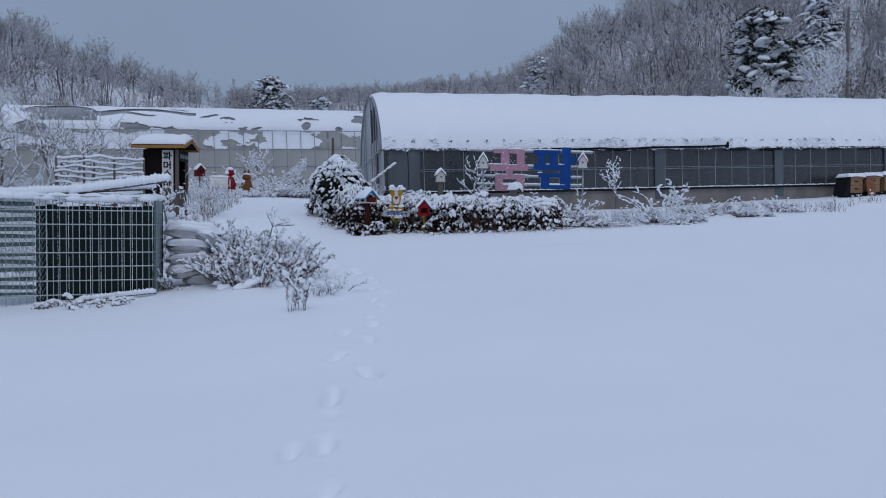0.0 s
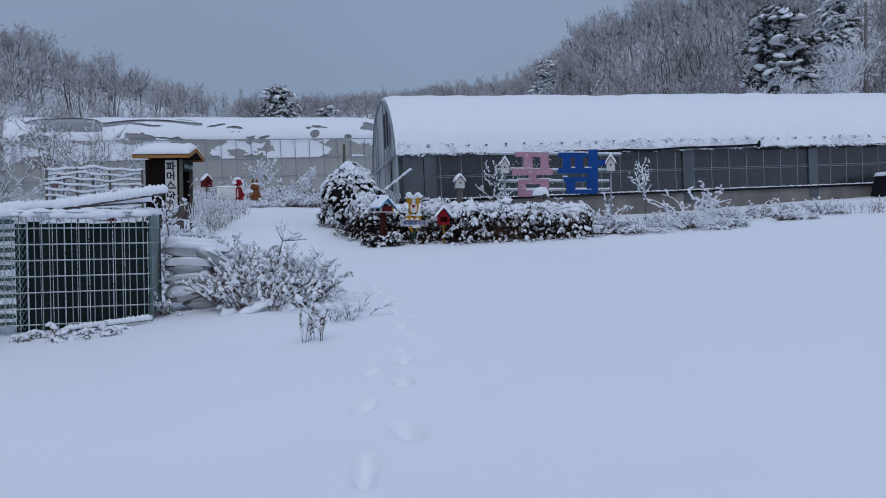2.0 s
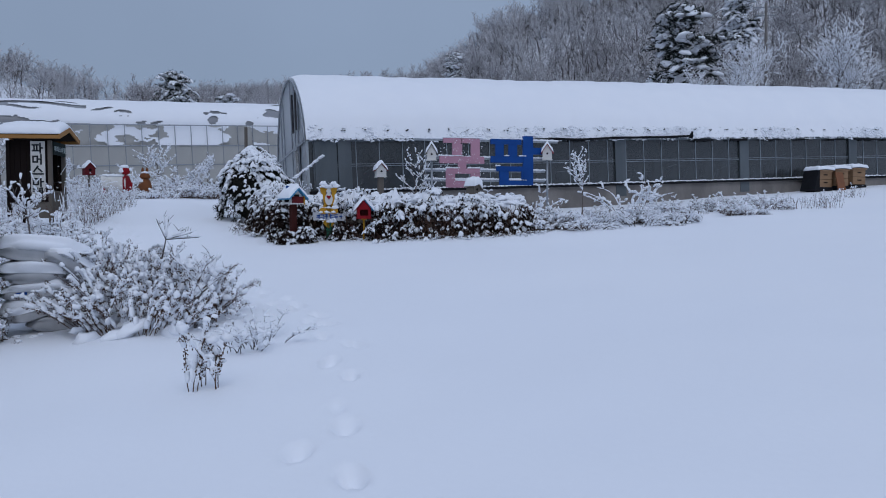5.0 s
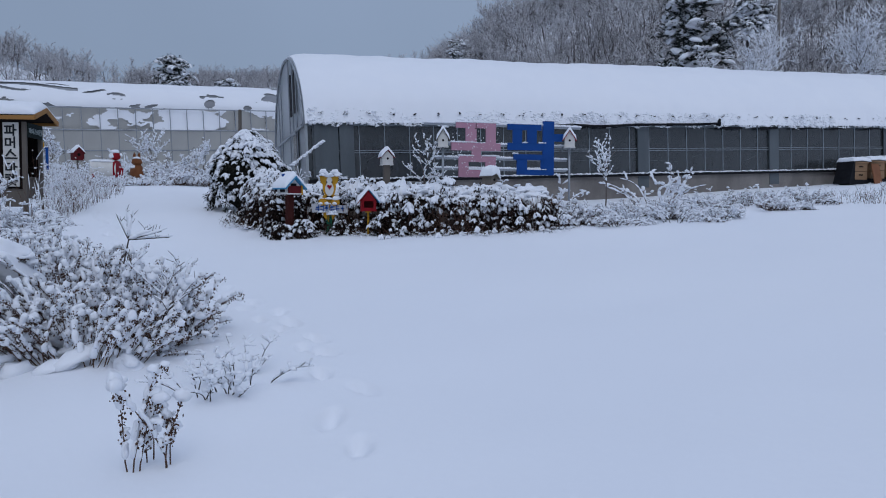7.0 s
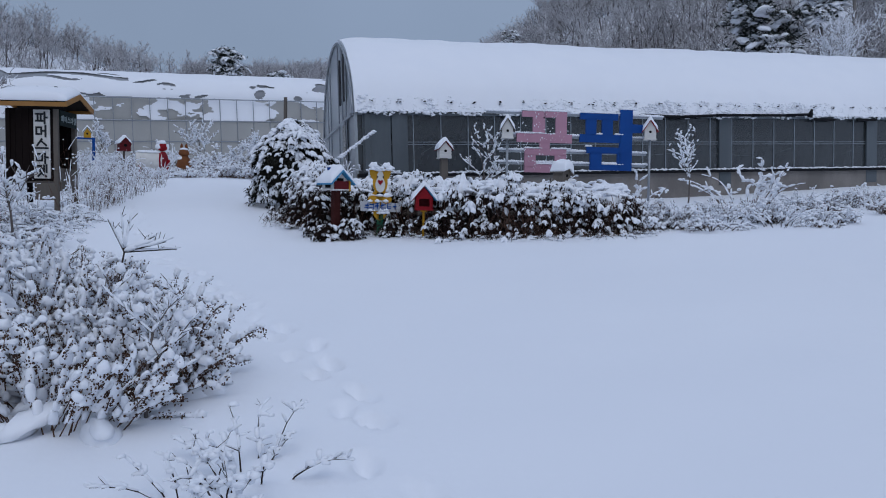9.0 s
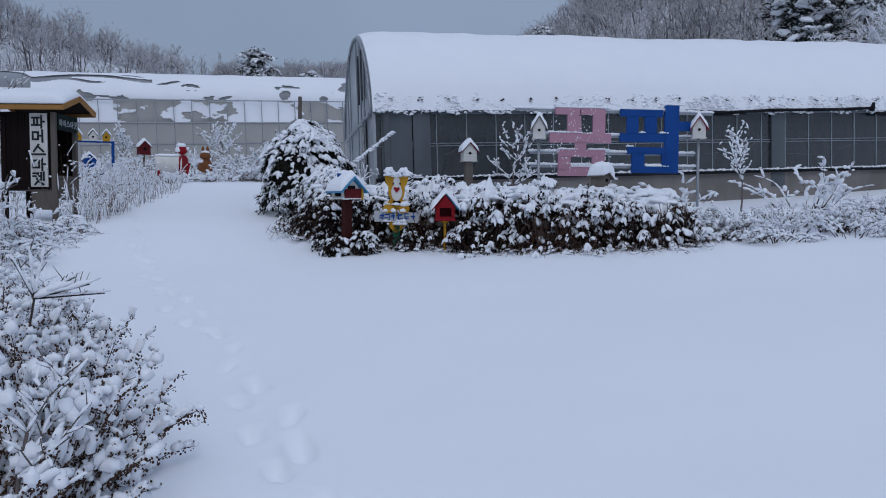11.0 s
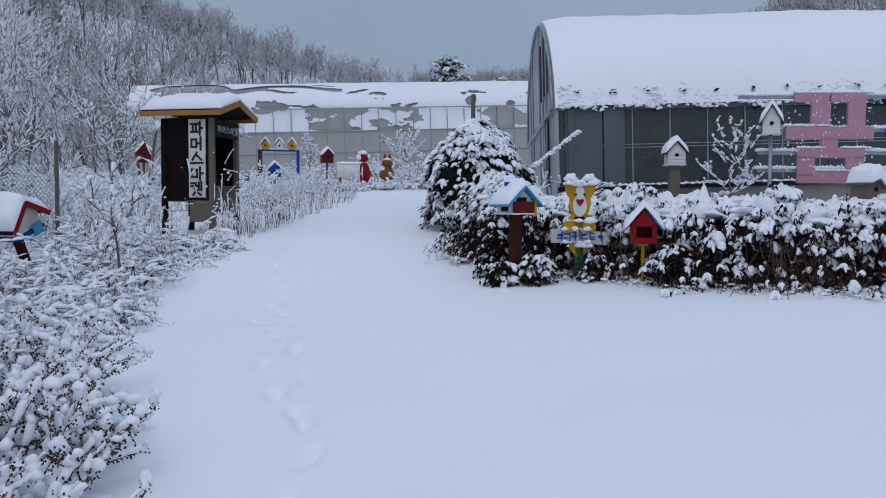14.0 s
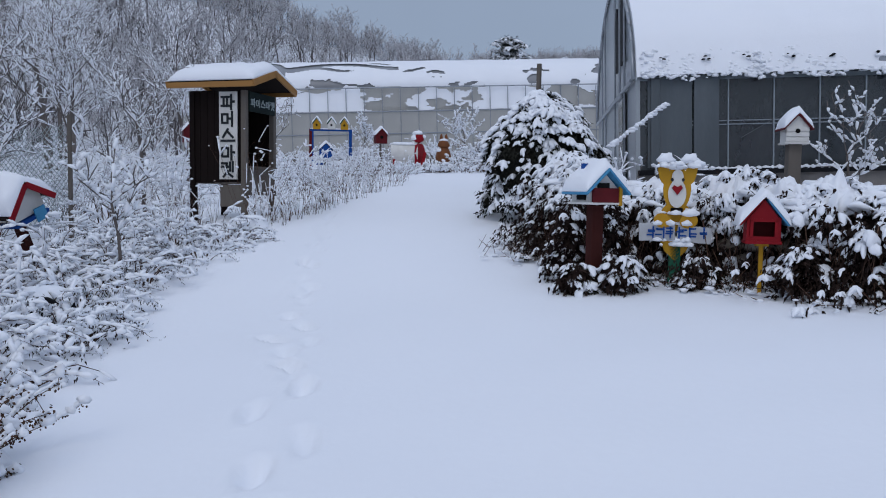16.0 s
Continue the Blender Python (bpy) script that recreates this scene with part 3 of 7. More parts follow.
# ---- the older greenhouse at the end of the garden ----
def far_greenhouse():
    L = 46.0
    gh = thing("far_greenhouse", (-7.2, 52.0, 3.2), "old grey plastic greenhouse with patchy snow sliding off its roof", "greenhouse")
    gh.matrix_basis = pose(-7.2, 52.0, 3.2, 0, -2.35, 0)
    low, eave, ridge = 2.42, 3.62, 5.45
    part("lower_wall", boxes(((L / 2, 0.1, 0.6), (L, 0.1, 1.3))), CONCRETE, gh)
    me = None
    for k in range(int(L / 0.92)):
        for z0, z1, y in ((0.2, low, 0.0), (low + 0.04, eave, 0.12)):
            ob = part("pane", boxes(((0.46, 0, (z1 - z0) / 2), (0.88, 0.02, z1 - z0 - 0.03))), FAR_PANE, gh)
            ob.location = (k * 0.92, y, z0)
        ob = part("upright", boxes(((0, -0.02, (eave + 0.2) / 2), (0.035, 0.05, eave - 0.2))), STEEL, gh)
        ob.location = (k * 0.92, 0, 0)
    for z in (low, eave, 1.3):
        part("rail", bar(bmesh.new(), (0, -0.04, z), (L, -0.04, z), 0.03), STEEL, gh)

    def at(x, s):
        """A point of the roof: s from 0 at the middle rail over the eave to the ridge at 1 and down behind."""
        if s < 0.3:
            f = s / 0.3
            return (x, 0.05 + 0.12 * f, low + (eave - low) * f)
        a = (s - 0.3) / 0.7 * math.pi / 2
        return (x, 0.17 + 4.0 * (1 - math.cos(a)), eave + (ridge - eave) * math.sin(a))

    nx, ns = 900, 90
    ss = np.concatenate([np.linspace(0, 1, 80), np.linspace(1.04, 1.6, 10)])
    verts = [at(x, s) for x in np.linspace(0, L, nx) for s in ss]
    i = (np.arange(nx - 1)[:, None] * ns + np.arange(ns - 1)[None]).ravel()
    tris = np.concatenate([np.stack([i, i + ns, i + ns + 1], 1), np.stack([i, i + ns + 1, i + 1], 1)])
    sv = np.tile(ss, nx)[tris].mean(1)
    ob = new("roof_film", mesh_of("roof_film", verts, tris[sv > 0.3], FAR_FILM))
    ob.parent = gh
    keep, snow, cell = [], [], np.stack([i, i + ns, i + ns + 1, i + 1], 1)
    for x in np.linspace(0, L, nx):
        for s in ss:
            p = at(x, s)
            h = 0.07 + 0.04 * noise.noise(Vector((x * 0.8, s * 5, 2)))
            snow.append((p[0], p[1] - h * 0.8, p[2] + h * 0.6))
    bare = [(6.9, 0.56, 1.8, 0.030), (10.0, 0.66, 0.65, 0.013), (11.8, 0.54, 0.65, 0.020), (12.9, 0.47, 0.5, 0.030), (14.6, 0.34, 0.4, 0.02), (17.9, 0.37, 0.32, 0.07), (20.1, 0.35, 0.25, 0.04), (21.7, 0.47, 0.6, 0.10)]
    for c in cell:
        x, s = np.linspace(0, L, nx)[c[0] // ns], ss[c[0] % ns]
        v = noise.noise(Vector((x * 0.33, s * 5.0, 11.0))) + 0.5 * noise.noise(Vector((x * 0.9, s * 9.0, 5.0))) + 0.22 * noise.noise(Vector((x * 3.1, s * 26.0, 2.0)))
        if s < 0.3:
            hold = v > -0.12 or (3.0 < x < 9 and v > -0.35)
            if x > 19:
                hold = v > -0.05
        elif s < 0.42:
            hold = v > -0.35
        else:
            hold = v > -0.62 and not (1.6 < x < 5.2 and 0.38 < s < 0.80 and ((x - 3.4) / 1.9) ** 2 + ((s - 0.5) / 0.3) ** 2 < 1) and not (abs(s - 0.62 - 0.05 * math.sin(x)) < 0.035 and 5.2 < x < 11)
        wob = 0.5 * noise.noise(Vector((x * 1.7, s * 14.0, 9.0))) + 0.3 * noise.noise(Vector((x * 5.0, s * 40.0, 4.0)))
        if any(((x - cx) / rx) ** 2 + ((s - cs - 0.03 * math.sin(x * 2.1)) / rs) ** 2 + wob < 0.9 for cx, cs, rx, rs in bare):
            hold = False
        if hold:
            keep += [(c[0], c[1], c[2]), (c[0], c[2], c[3])]
    ob = new("roof_snow", mesh_of("roof_snow", snow, keep, SNOW))
    ob.parent = gh
    tagged(ob, "patchy sheet of snow slipping off the film")
    bm = bmesh.new()
    prism(bm, [(0.0, 0.0)] + [(at(0, s)[1], at(0, s)[2]) for s in np.linspace(0, 1, 14)] + [(8.3 - at(0, s)[1], at(0, s)[2]) for s in np.linspace(1, 0, 14)] + [(8.3, 0)], 0.08, Matrix(((0, 1, 0, 0), (1, 0, 0, 0), (0, 0, 1, 0), (0, 0, 0, 1))))
    part("gable", bm, FAR_PANE, gh)


far_greenhouse()


# ---- woods on the hills ----
def bare_tree(seed, height, limbs, twigs, sides=4, spread=1.0):
    """A bare tree: sticks as (a, b, ra, rb) and slivers for frosted twigs."""
    rr = np.random.RandomState(seed)
    sticks, tips = [], []

    def grow(p, d, length, r, depth):
        q = p
        k = 3 if depth < 2 else 2
        for i in range(k):
            d = d + rr.normal(0, 0.13, 3) * (0.6 + 0.4 * depth)
            d[2] += 0.06 if depth else 0.02
            d = d / np.linalg.norm(d)
            n = q + d * length / k
            r2 = r * (0.82 if depth == 0 else 0.7)
            sticks.append((q, n, r, r2))
            q, r = n, r2
            if depth < 3:
                for _ in range(limbs[depth] if i or depth else 0):
                    az, el = rr.uniform(0, 2 * np.pi), rr.uniform(0.25, 0.95)
                    side = np.array([np.cos(az) * np.cos(el), np.sin(az) * np.cos(el), np.sin(el) * 0.9])
                    nd = d * 0.45 + side * 0.75 * spread
                    grow(q, nd / np.linalg.norm(nd), length * rr.uniform(0.42, 0.62), r * 0.6, depth + 1)
        tips.append((q, d, length))

    grow(np.zeros(3), np.array([0, 0, 1.0]), height * 0.62, height * 0.014, 0)
    sticks = [s for s in sticks]
    a = np.array([s[0] for s in sticks])
    b = np.array([s[1] for s in sticks])
    top = b[:, 2].max()
    k = height / top
    sel = rr.randint(0, len(a), twigs)
    sel = sel[np.array([s[2] for s in sticks])[sel] < height * 0.011]
    f = rr.uniform(0, 1, (len(sel), 1))
    ta = a[sel] * (1 - f) + b[sel] * f
    td = (b[sel] - a[sel])
    td = td / np.linalg.norm(td, axis=1, keepdims=True) + rr.normal(0, 1.05, td.shape)
    td[:, 2] += 0.25
    td /= np.linalg.norm(td, axis=1, keepdims=True)
    tb = ta + td * rr.uniform(0.03, 0.11, (len(sel), 1)) * height
    return a * k, b * k, np.array([s[2] for s in sticks]), np.array([s[3] for s in sticks]), ta * k, tb * k


def tree_shape(seed, height, limbs, twigs, twig_r):
    a, b, ra, rb, ta, tb = bare_tree(seed, height, limbs, twigs)
    wood, frost, rr = Batch(), Batch(), np.random.RandomState(seed)
    thick = ra > height * 0.0045
    wood.tubes(a[thick], b[thick], ra[thick] * 1.35, rb[thick] * 1.35, 3)
    thin = ~thick
    wood.slivers(a[thin], a[thin] + (b - a)[thin] * 1.5, twig_r * 1.1, rr)
    frost.slivers(a[thin] + (0, 0, twig_r), a[thin] + (b - a)[thin] * 1.6, twig_r * 1.4, rr)
    frost.slivers(ta, tb, twig_r * 1.25, rr)
    limb = thick & (np.abs((b - a)[:, 2]) < 0.85 * np.linalg.norm(b - a, axis=1))
    frost.slivers(a[limb] + (0, 0, 0.05), b[limb] + (0, 0, 0.05), ra[limb], rr)
    return (np.concatenate(wood.v), np.concatenate(wood.f)), (np.concatenate(frost.v), np.concatenate(frost.f))


def woods(name, az0, az1, r0, r1, count, seed, label, big=(5.0, 8.6)):
    rr = np.random.RandomState(seed)
    wood, frost = Batch(), Batch()
    shapes = [tree_shape(seed * 10 + i, 9.0, (2, 2, 1), 430, 0.03) for i in range(7)]
    az = np.radians(rr.uniform(az0, az1, count))
    f = rr.uniform(0, 1, count) ** 0.75
    foot, reach = np.interp(np.degrees(az), AZ, FOOT), np.interp(np.degrees(az), AZ, REACH)
    r = (foot + r0) + (reach + r1 - foot - r0) * f
    x, y = 2 + r * np.sin(az), 6 + r * np.cos(az)
    ok = ~((x > 2) & (y < 36)) & ~((np.abs(x - 8) < 24) & (y < 62))
    x, y = x[ok], y[ok]
    z = ground_z(x, y) - 0.2
    pick = rr.randint(0, len(shapes), len(x))
    size = rr.uniform(*big, len(x)) / 9.0
    for i, (w, s) in enumerate(shapes):
        k = pick == i
        if k.any():
            p, t, c = np.stack([x, y, z], 1)[k], turns(rr.uniform(0, 6.28, k.sum())), size[k]
            wood.many(w, p, t, c)
            frost.many(s, p, t, c)
    v = np.concatenate(wood.v + frost.v)
    nw, nf = sum(len(q) for q in wood.f), sum(len(q) for q in frost.f)
    t = np.concatenate([np.concatenate(wood.f), np.concatenate(frost.f) + wood.n])
    ob = new(name, mesh_of(name, v, t, [WOODS_BARK, FROST], False, np.r_[np.zeros(nw), np.ones(nf)]))
    tagged(ob, label, "woods", kind="stuff")


def brushwood(name, az0, az1, r0, r1, count, seed, label, high=(3.0, 5.5)):
    """Dense twiggy undergrowth that hides the forest floor."""
    rr = np.random.RandomState(seed)
    n = 110
    p = rr.normal(0, 1, (n, 3))
    p = p / np.linalg.norm(p, axis=1, keepdims=True) * rr.uniform(0.2, 1, (n, 1)) ** 0.5 * (0.55, 0.55, 0.45) + (0, 0, 0.5)
    q = p + (p - (0, 0, 0.2)) * 0.35 + rr.normal(0, 0.10, (n, 3)) + (0, 0, 0.06)
    dark, pale = Batch(), Batch()
    dark.slivers(p[:60], q[:60], 0.0085, rr)
    pale.slivers(p[45:], q[45:], 0.0085, rr)
    w, f = (np.concatenate(dark.v), np.concatenate(dark.f)), (np.concatenate(pale.v), np.concatenate(pale.f))
    az = np.radians(rr.uniform(az0, az1, count))
    foot, reach = np.interp(np.degrees(az), AZ, FOOT), np.interp(np.degrees(az), AZ, REACH)
    r = (foot + r0) + (reach + r1 - foot - r0) * rr.uniform(0, 1, count)
    x, y = 2 + r * np.sin(az), 6 + r * np.cos(az)
    ok = ~((x > 2) & (y < 36)) & ~((np.abs(x - 8) < 24) & (y < 60))
    x, y = x[ok], y[ok]
    P, T, C = np.stack([x, y, ground_z(x, y) - 0.1], 1), turns(rr.uniform(0, 6.28, len(x))), rr.uniform(*high, len(x))
    dark, pale = Batch(), Batch()
    dark.many(w, P, T, C)
    pale.many(f, P, T, C)
    v = np.concatenate(dark.v + pale.v)
    t = np.concatenate([np.concatenate(dark.f), np.concatenate(pale.f) + dark.n])
    ob = new(name, mesh_of(name, v, t, [WOODS_BARK, FROST], False, np.r_[np.zeros(len(dark.f[0])), np.ones(len(pale.f[0]))]))
    tagged(ob, label, "woods", kind="stuff")


woods("wooded_hillside", -75, 9, -8, 8, 800, 1, "bare frosted trees crowding the hillside beyond the garden")
brushwood("hillside_brush", -75, 12, -16, 4, 1700, 5, "frosted undergrowth covering the wooded hillside")
brushwood("steep_hill_brush", 26, 84, -6, 4, 1900, 6, "frosted undergrowth covering the steep hill")
brushwood("ridge_brush", 6, 28, 30, 6, 900, 7, "frosted undergrowth on the distant ridge", (4.0, 6.5))
woods("far_wooded_ridge", 6, 28, 40, 10, 330, 2, "distant ridge of bare snowy trees", (6, 9.5))
woods("steep_wooded_hill", 27, 84, -4, 8, 850, 3, "bare frosted trees on the steep hill behind the greenhouse")
# ---- snow, plants ----
def snow_cap(half, rise, y0, y1, thick, seed=0, ridge=0.03, lean=0.0):
    """Snow over a pitched roof: half span, rise, from y0 to y1. Rounded at the rims."""
    nx, ny = 19, 13
    u = np.linspace(-1, 1, nx)
    u = np.sign(u) * np.abs(u) ** 0.8
    w = np.linspace(0, 1, ny)
    w = 0.5 - 0.5 * np.cos(np.pi * w)
    top, low = [], []
    for b in w:
        for a in u:
            x, y = a * half, y0 + (y1 - y0) * b
            base = rise * (1 - math.sqrt(a * a + ridge * ridge))
            rim = min(1.0, (1 - abs(a)) * 6) ** 0.5 * min(1.0, min(b, 1 - b) * 9) ** 0.5
            t = thick * (0.12 + 0.88 * rim) * (1 + 0.35 * noise.noise(Vector((x * 6, y * 6, seed))))
            out = 1 + 0.05 * rim
            top.append((x * out, y, base + t))
            low.append((x * 0.99, y, base + 0.002))
    n = nx * ny
    i = (np.arange(ny - 1)[:, None] * nx + np.arange(nx - 1)[None]).ravel()
    up = np.concatenate([np.stack([i, i + 1, i + nx + 1], 1), np.stack([i, i + nx + 1, i + nx], 1)])
    ring = list(range(nx)) + [k * nx + nx - 1 for k in range(1, ny)] + [n - 1 - k for k in range(1, nx)] + [k * nx for k in range(ny - 2, 0, -1)]
    side = []
    for k in range(len(ring)):
        a, b = ring[k], ring[(k + 1) % len(ring)]
        side += [(a, a + n, b + n), (a, b + n, b)]
    return np.array(top + low), np.concatenate([up, up[:, ::-1] + n, np.array(side)])


def cap_part(parent, half, rise, y0, y1, thick, z, seed=0, rot=(0, 0, 0)):
    v, t = snow_cap(half, rise, y0, y1, thick, seed)
    ob = new("snow", mesh_of("snow", v, t, SNOW))
    ob.parent, ob.matrix_basis = parent, pose(0, 0, z, *rot)
    return tagged(ob, "soft cap of snow")


def plant(name, at, rad, height, stems, seed, label, style="clump", group="", fat=1.0, dense=1.0, wood=None, leaf=None, category="shrub", lean=(0, 0), stem=0.55):
    """A winter shrub: stems, side twigs, snow lying on them, dry leaves or seed heads."""
    rr = np.random.RandomState(seed)
    z0 = gz(at[0], at[1])
    ob = thing(name, (at[0], at[1], z0 - 0.02), label, category, group)
    W, S, L = Batch(), Batch(), Batch()
    a, b, ra, rb = [], [], [], []
    kind = {"clump": (0.55, 6, 0.75), "twig": (0.8, 5, 1.0), "stalk": (0.25, 3, 0.3), "arch": (1.0, 6, 0.9)}[style]
    for _ in range(stems):
        az, q = rr.uniform(0, 2 * np.pi), math.sqrt(rr.uniform(0, 1))
        p = np.array([math.cos(az) * rad * 0.55 * q, math.sin(az) * rad * 0.55 * q, 0.0])
        d = np.array([math.cos(az) * kind[0] * q + lean[0], math.sin(az) * kind[0] * q + lean[1], 1.0]) + rr.normal(0, 0.15, 3)
        d /= np.linalg.norm(d)
        n, r = kind[1], 0.008 * fat * stem * (1.4 if style == "arch" else 1)
        ln = height * rr.uniform(0.55, 1.0) / n
        for k in range(n):
            e = p + d * ln
            a.append(p), b.append(e), ra.append(r), rb.append(r * 0.75)
            if k >= 1:
                for _ in range(rr.poisson(kind[2] * 1.6 * dense)):
                    sd = d * 0.5 + rr.normal(0, 0.6, 3)
                    sd[2] = abs(sd[2]) * 0.8 if style != "arch" else sd[2] * 0.5
                    sd /= np.linalg.norm(sd)
                    t = e + sd * ln * rr.uniform(0.4, 1.1)
                    a.append(e), b.append(t), ra.append(r * 0.6), rb.append(r * 0.35)
            p, r = e, r * 0.78
            d = d + rr.normal(0, 0.12, 3)
            d[:2] *= 1.12
            d[2] -= {"clump": 0.10, "twig": 0.12, "stalk": 0.02, "arch": 0.34}[style]
            d /= np.linalg.norm(d)
    a, b, ra, rb = np.array(a), np.array(b), np.array(ra), np.array(rb)
    a[:, 2], b[:, 2] = np.maximum(a[:, 2], -0.02), np.maximum(b[:, 2], 0.02)
    W.tubes(a, b, ra, rb, 3)
    mid, d = (a + b) / 2, b - a
    ln = np.linalg.norm(d, axis=1)
    flat = np.hypot(d[:, 0], d[:, 1]) / np.maximum(ln, 1e-6)
    yaw, tilt = np.arctan2(d[:, 1], d[:, 0]), -np.arctan2(d[:, 2], np.hypot(d[:, 0], d[:, 1]))
    hold = (rr.uniform(0, 1, len(a)) < {"clump": 0.55, "twig": 0.9, "stalk": 0.5, "arch": 0.85}[style] * (0.35 + 0.65 * flat)) & (mid[:, 2] > height * 0.12)
    w = {"clump": 0.020, "twig": 0.014, "stalk": 0.009, "arch": 0.018}[style] * fat
    k = hold.sum()
    wide = w * rr.uniform(0.7, 1.5, k)
    S.many(BITS[seed % 4], mid[hold] + np.stack([rr.normal(0, 0.004, k), rr.normal(0, 0.004, k), ra[hold] + wide * 0.35], 1), turns(yaw[hold], tilt[hold]), np.stack([ln[hold] * rr.uniform(0.45, 0.68, k) + wide * 0.3, wide, wide * 0.9], 1))
    tip = rb < np.median(rb) * 1.01
    tip &= rr.uniform(0, 1, len(a)) < {"clump": 0.65, "twig": 0.35, "stalk": 0.5, "arch": 0.25}[style]
    k = tip.sum()
    if k:
        s = {"clump": 0.022, "twig": 0.02, "stalk": 0.014, "arch": 0.024}[style] * fat * rr.uniform(0.5, 1.5, k)
        S.many(BITS[(seed + 1) % 4], b[tip], turns(rr.uniform(0, 6, k)), np.stack([s * 1.1, s, s * 0.85], 1))
    if style == "clump" and fat > 1.3:
        pick = np.nonzero(b[:, 2] > height * 0.45)[0]
        pick = rr.choice(pick, min(4, len(pick)), replace=False)
        k = len(pick)
        s = rr.uniform(0.03, 0.075, k)
        S.many(PADS[seed % 4], b[pick], turns(rr.uniform(0, 6, k), rr.normal(0, 0.25, k)), np.stack([s * 1.4, s * 0.8, s * 0.5], 1))
    if style != "twig":
        m = {"clump": 10, "arch": 4, "stalk": 2}[style]
        src = np.repeat(b, m, 0) + rr.normal(0, 0.02 * fat, (len(b) * m, 3)) - (0, 0, 0.02)
        sel = rr.uniform(0, 1, len(src)) < 0.6
        src = src[sel]
        src[:, 2] = np.maximum(src[:, 2], 0.02)
        L.many(LEAF, src, turns(rr.uniform(0, 6.3, len(src)), rr.uniform(0.2, 1.5, len(src)), rr.uniform(-1, 1, len(src))), rr.uniform(0.02, 0.05, len(src)) * fat * (0.45 if style == "stalk" else 0.66))
        mpart("dry_leaves", L, leaf or DRY_LEAF, ob, "withered brown leaves and seed heads", False)
    tagged(mpart("branchwork", W, wood or STEM, ob), kind="stuff")
    tagged(mpart("snow", S, SNOW, ob, "snow caught on the twigs"), kind="stuff")
    return ob


def snow_tree(name, at, height, seed, label, limbs=(3, 2, 1), twigs=220, thick=0.012, category="tree", group="", spread=1.0, frost_r=0.016):
    """A bare tree with snow along the upper side of every branch."""
    a, b, ra, rb, ta, tb = bare_tree(seed, height, limbs, twigs, spread=spread)
    ob = thing(name, (at[0], at[1], gz(*at) - 0.05), label, category, group)
    W, S = Batch(), Batch()
    ra, rb = np.maximum(ra, thick * 0.4), np.maximum(rb, thick * 0.3)
    W.tubes(a, b, ra, rb, 4)
    W.tubes(ta, tb, thick * 0.35, thick * 0.2, 3)
    mpart("branchwork", W, BARK, ob)
    d = np.concatenate([b - a, tb - ta])
    m = np.concatenate([(a + b) / 2, (ta + tb) / 2])
    r = np.concatenate([ra, np.full(len(ta), thick * 0.3)])
    ln = np.linalg.norm(d, axis=1)
    ok = (np.hypot(d[:, 0], d[:, 1]) > 0.3 * ln) & (np.random.RandomState(seed).uniform(0, 1, len(ln)) < 0.72)
    d, m, r, ln = d[ok], m[ok], r[ok], ln[ok]
    w = np.minimum(r * 0.9, 0.05) + frost_r
    S.many(CHIPS[0], m + np.stack([0 * r, 0 * r, r * 0.6 + w * 0.2], 1), turns(np.arctan2(d[:, 1], d[:, 0]), -np.arctan2(d[:, 2], np.hypot(d[:, 0], d[:, 1]))), np.stack([ln * 0.56, w, w * 0.9], 1))
    mpart("snow", S, SNOW, ob, "snow along the branches")
    return ob


def evergreen(ob, pts, nrm, seed, leaf, pad=0.085, cover=None, spray=5, leaf_size=0.07):
    """Leaf sprays and drooping snow pads over a surface given by points and normals."""
    rr = np.random.RandomState(seed)
    L, S = Batch(), Batch()
    n = len(pts)
    yaw = np.arctan2(nrm[:, 1], nrm[:, 0])
    src = np.repeat(pts, spray, 0) + rr.normal(0, 0.03, (n * spray, 3))
    y2 = np.repeat(yaw, spray) + rr.normal(0, 0.8, n * spray)
    L.many(LEAF, src, turns(y2, rr.uniform(0.1, 1.4, n * spray), rr.uniform(-0.8, 0.8, n * spray)), rr.uniform(0.6, 1.4, n * spray) * leaf_size)
    mpart("leaves", L, leaf, ob, smooth=False)
    cover = np.full(n, 0.7) if cover is None else cover
    k = rr.uniform(0, 1, n) < cover
    m = k.sum()
    up = np.clip(nrm[k][:, 2], -0.2, 1)
    s = pad * rr.uniform(0.35, 1.5, m)
    which, at, turned = rr.randint(0, 6, m), pts[k] + nrm[k] * 0.03 + np.stack([0 * s, 0 * s, s * 0.1], 1), yaw[k] + rr.normal(0, 0.45, m)
    tip, lean, big = (1 - up) * rr.uniform(0.35, 1.0, m), rr.normal(0, 0.2, m), np.stack([s * 1.25, s * rr.uniform(0.9, 1.3, m), s * rr.uniform(0.8, 1.2, m)], 1)
    for q in range(6):
        w = which == q
        if w.any():
            S.many(FANS[q], at[w], turns(turned[w], tip[w], lean[w]), big[w])
    tagged(mpart("snow", S, SNOW, ob, "heavy pads of snow on the leaves"), kind="stuff")


def core(ob, verts, tris, mat):
    part_ob = new("inner_growth", mesh_of("inner_growth", verts, tris, mat))
    part_ob.parent = ob


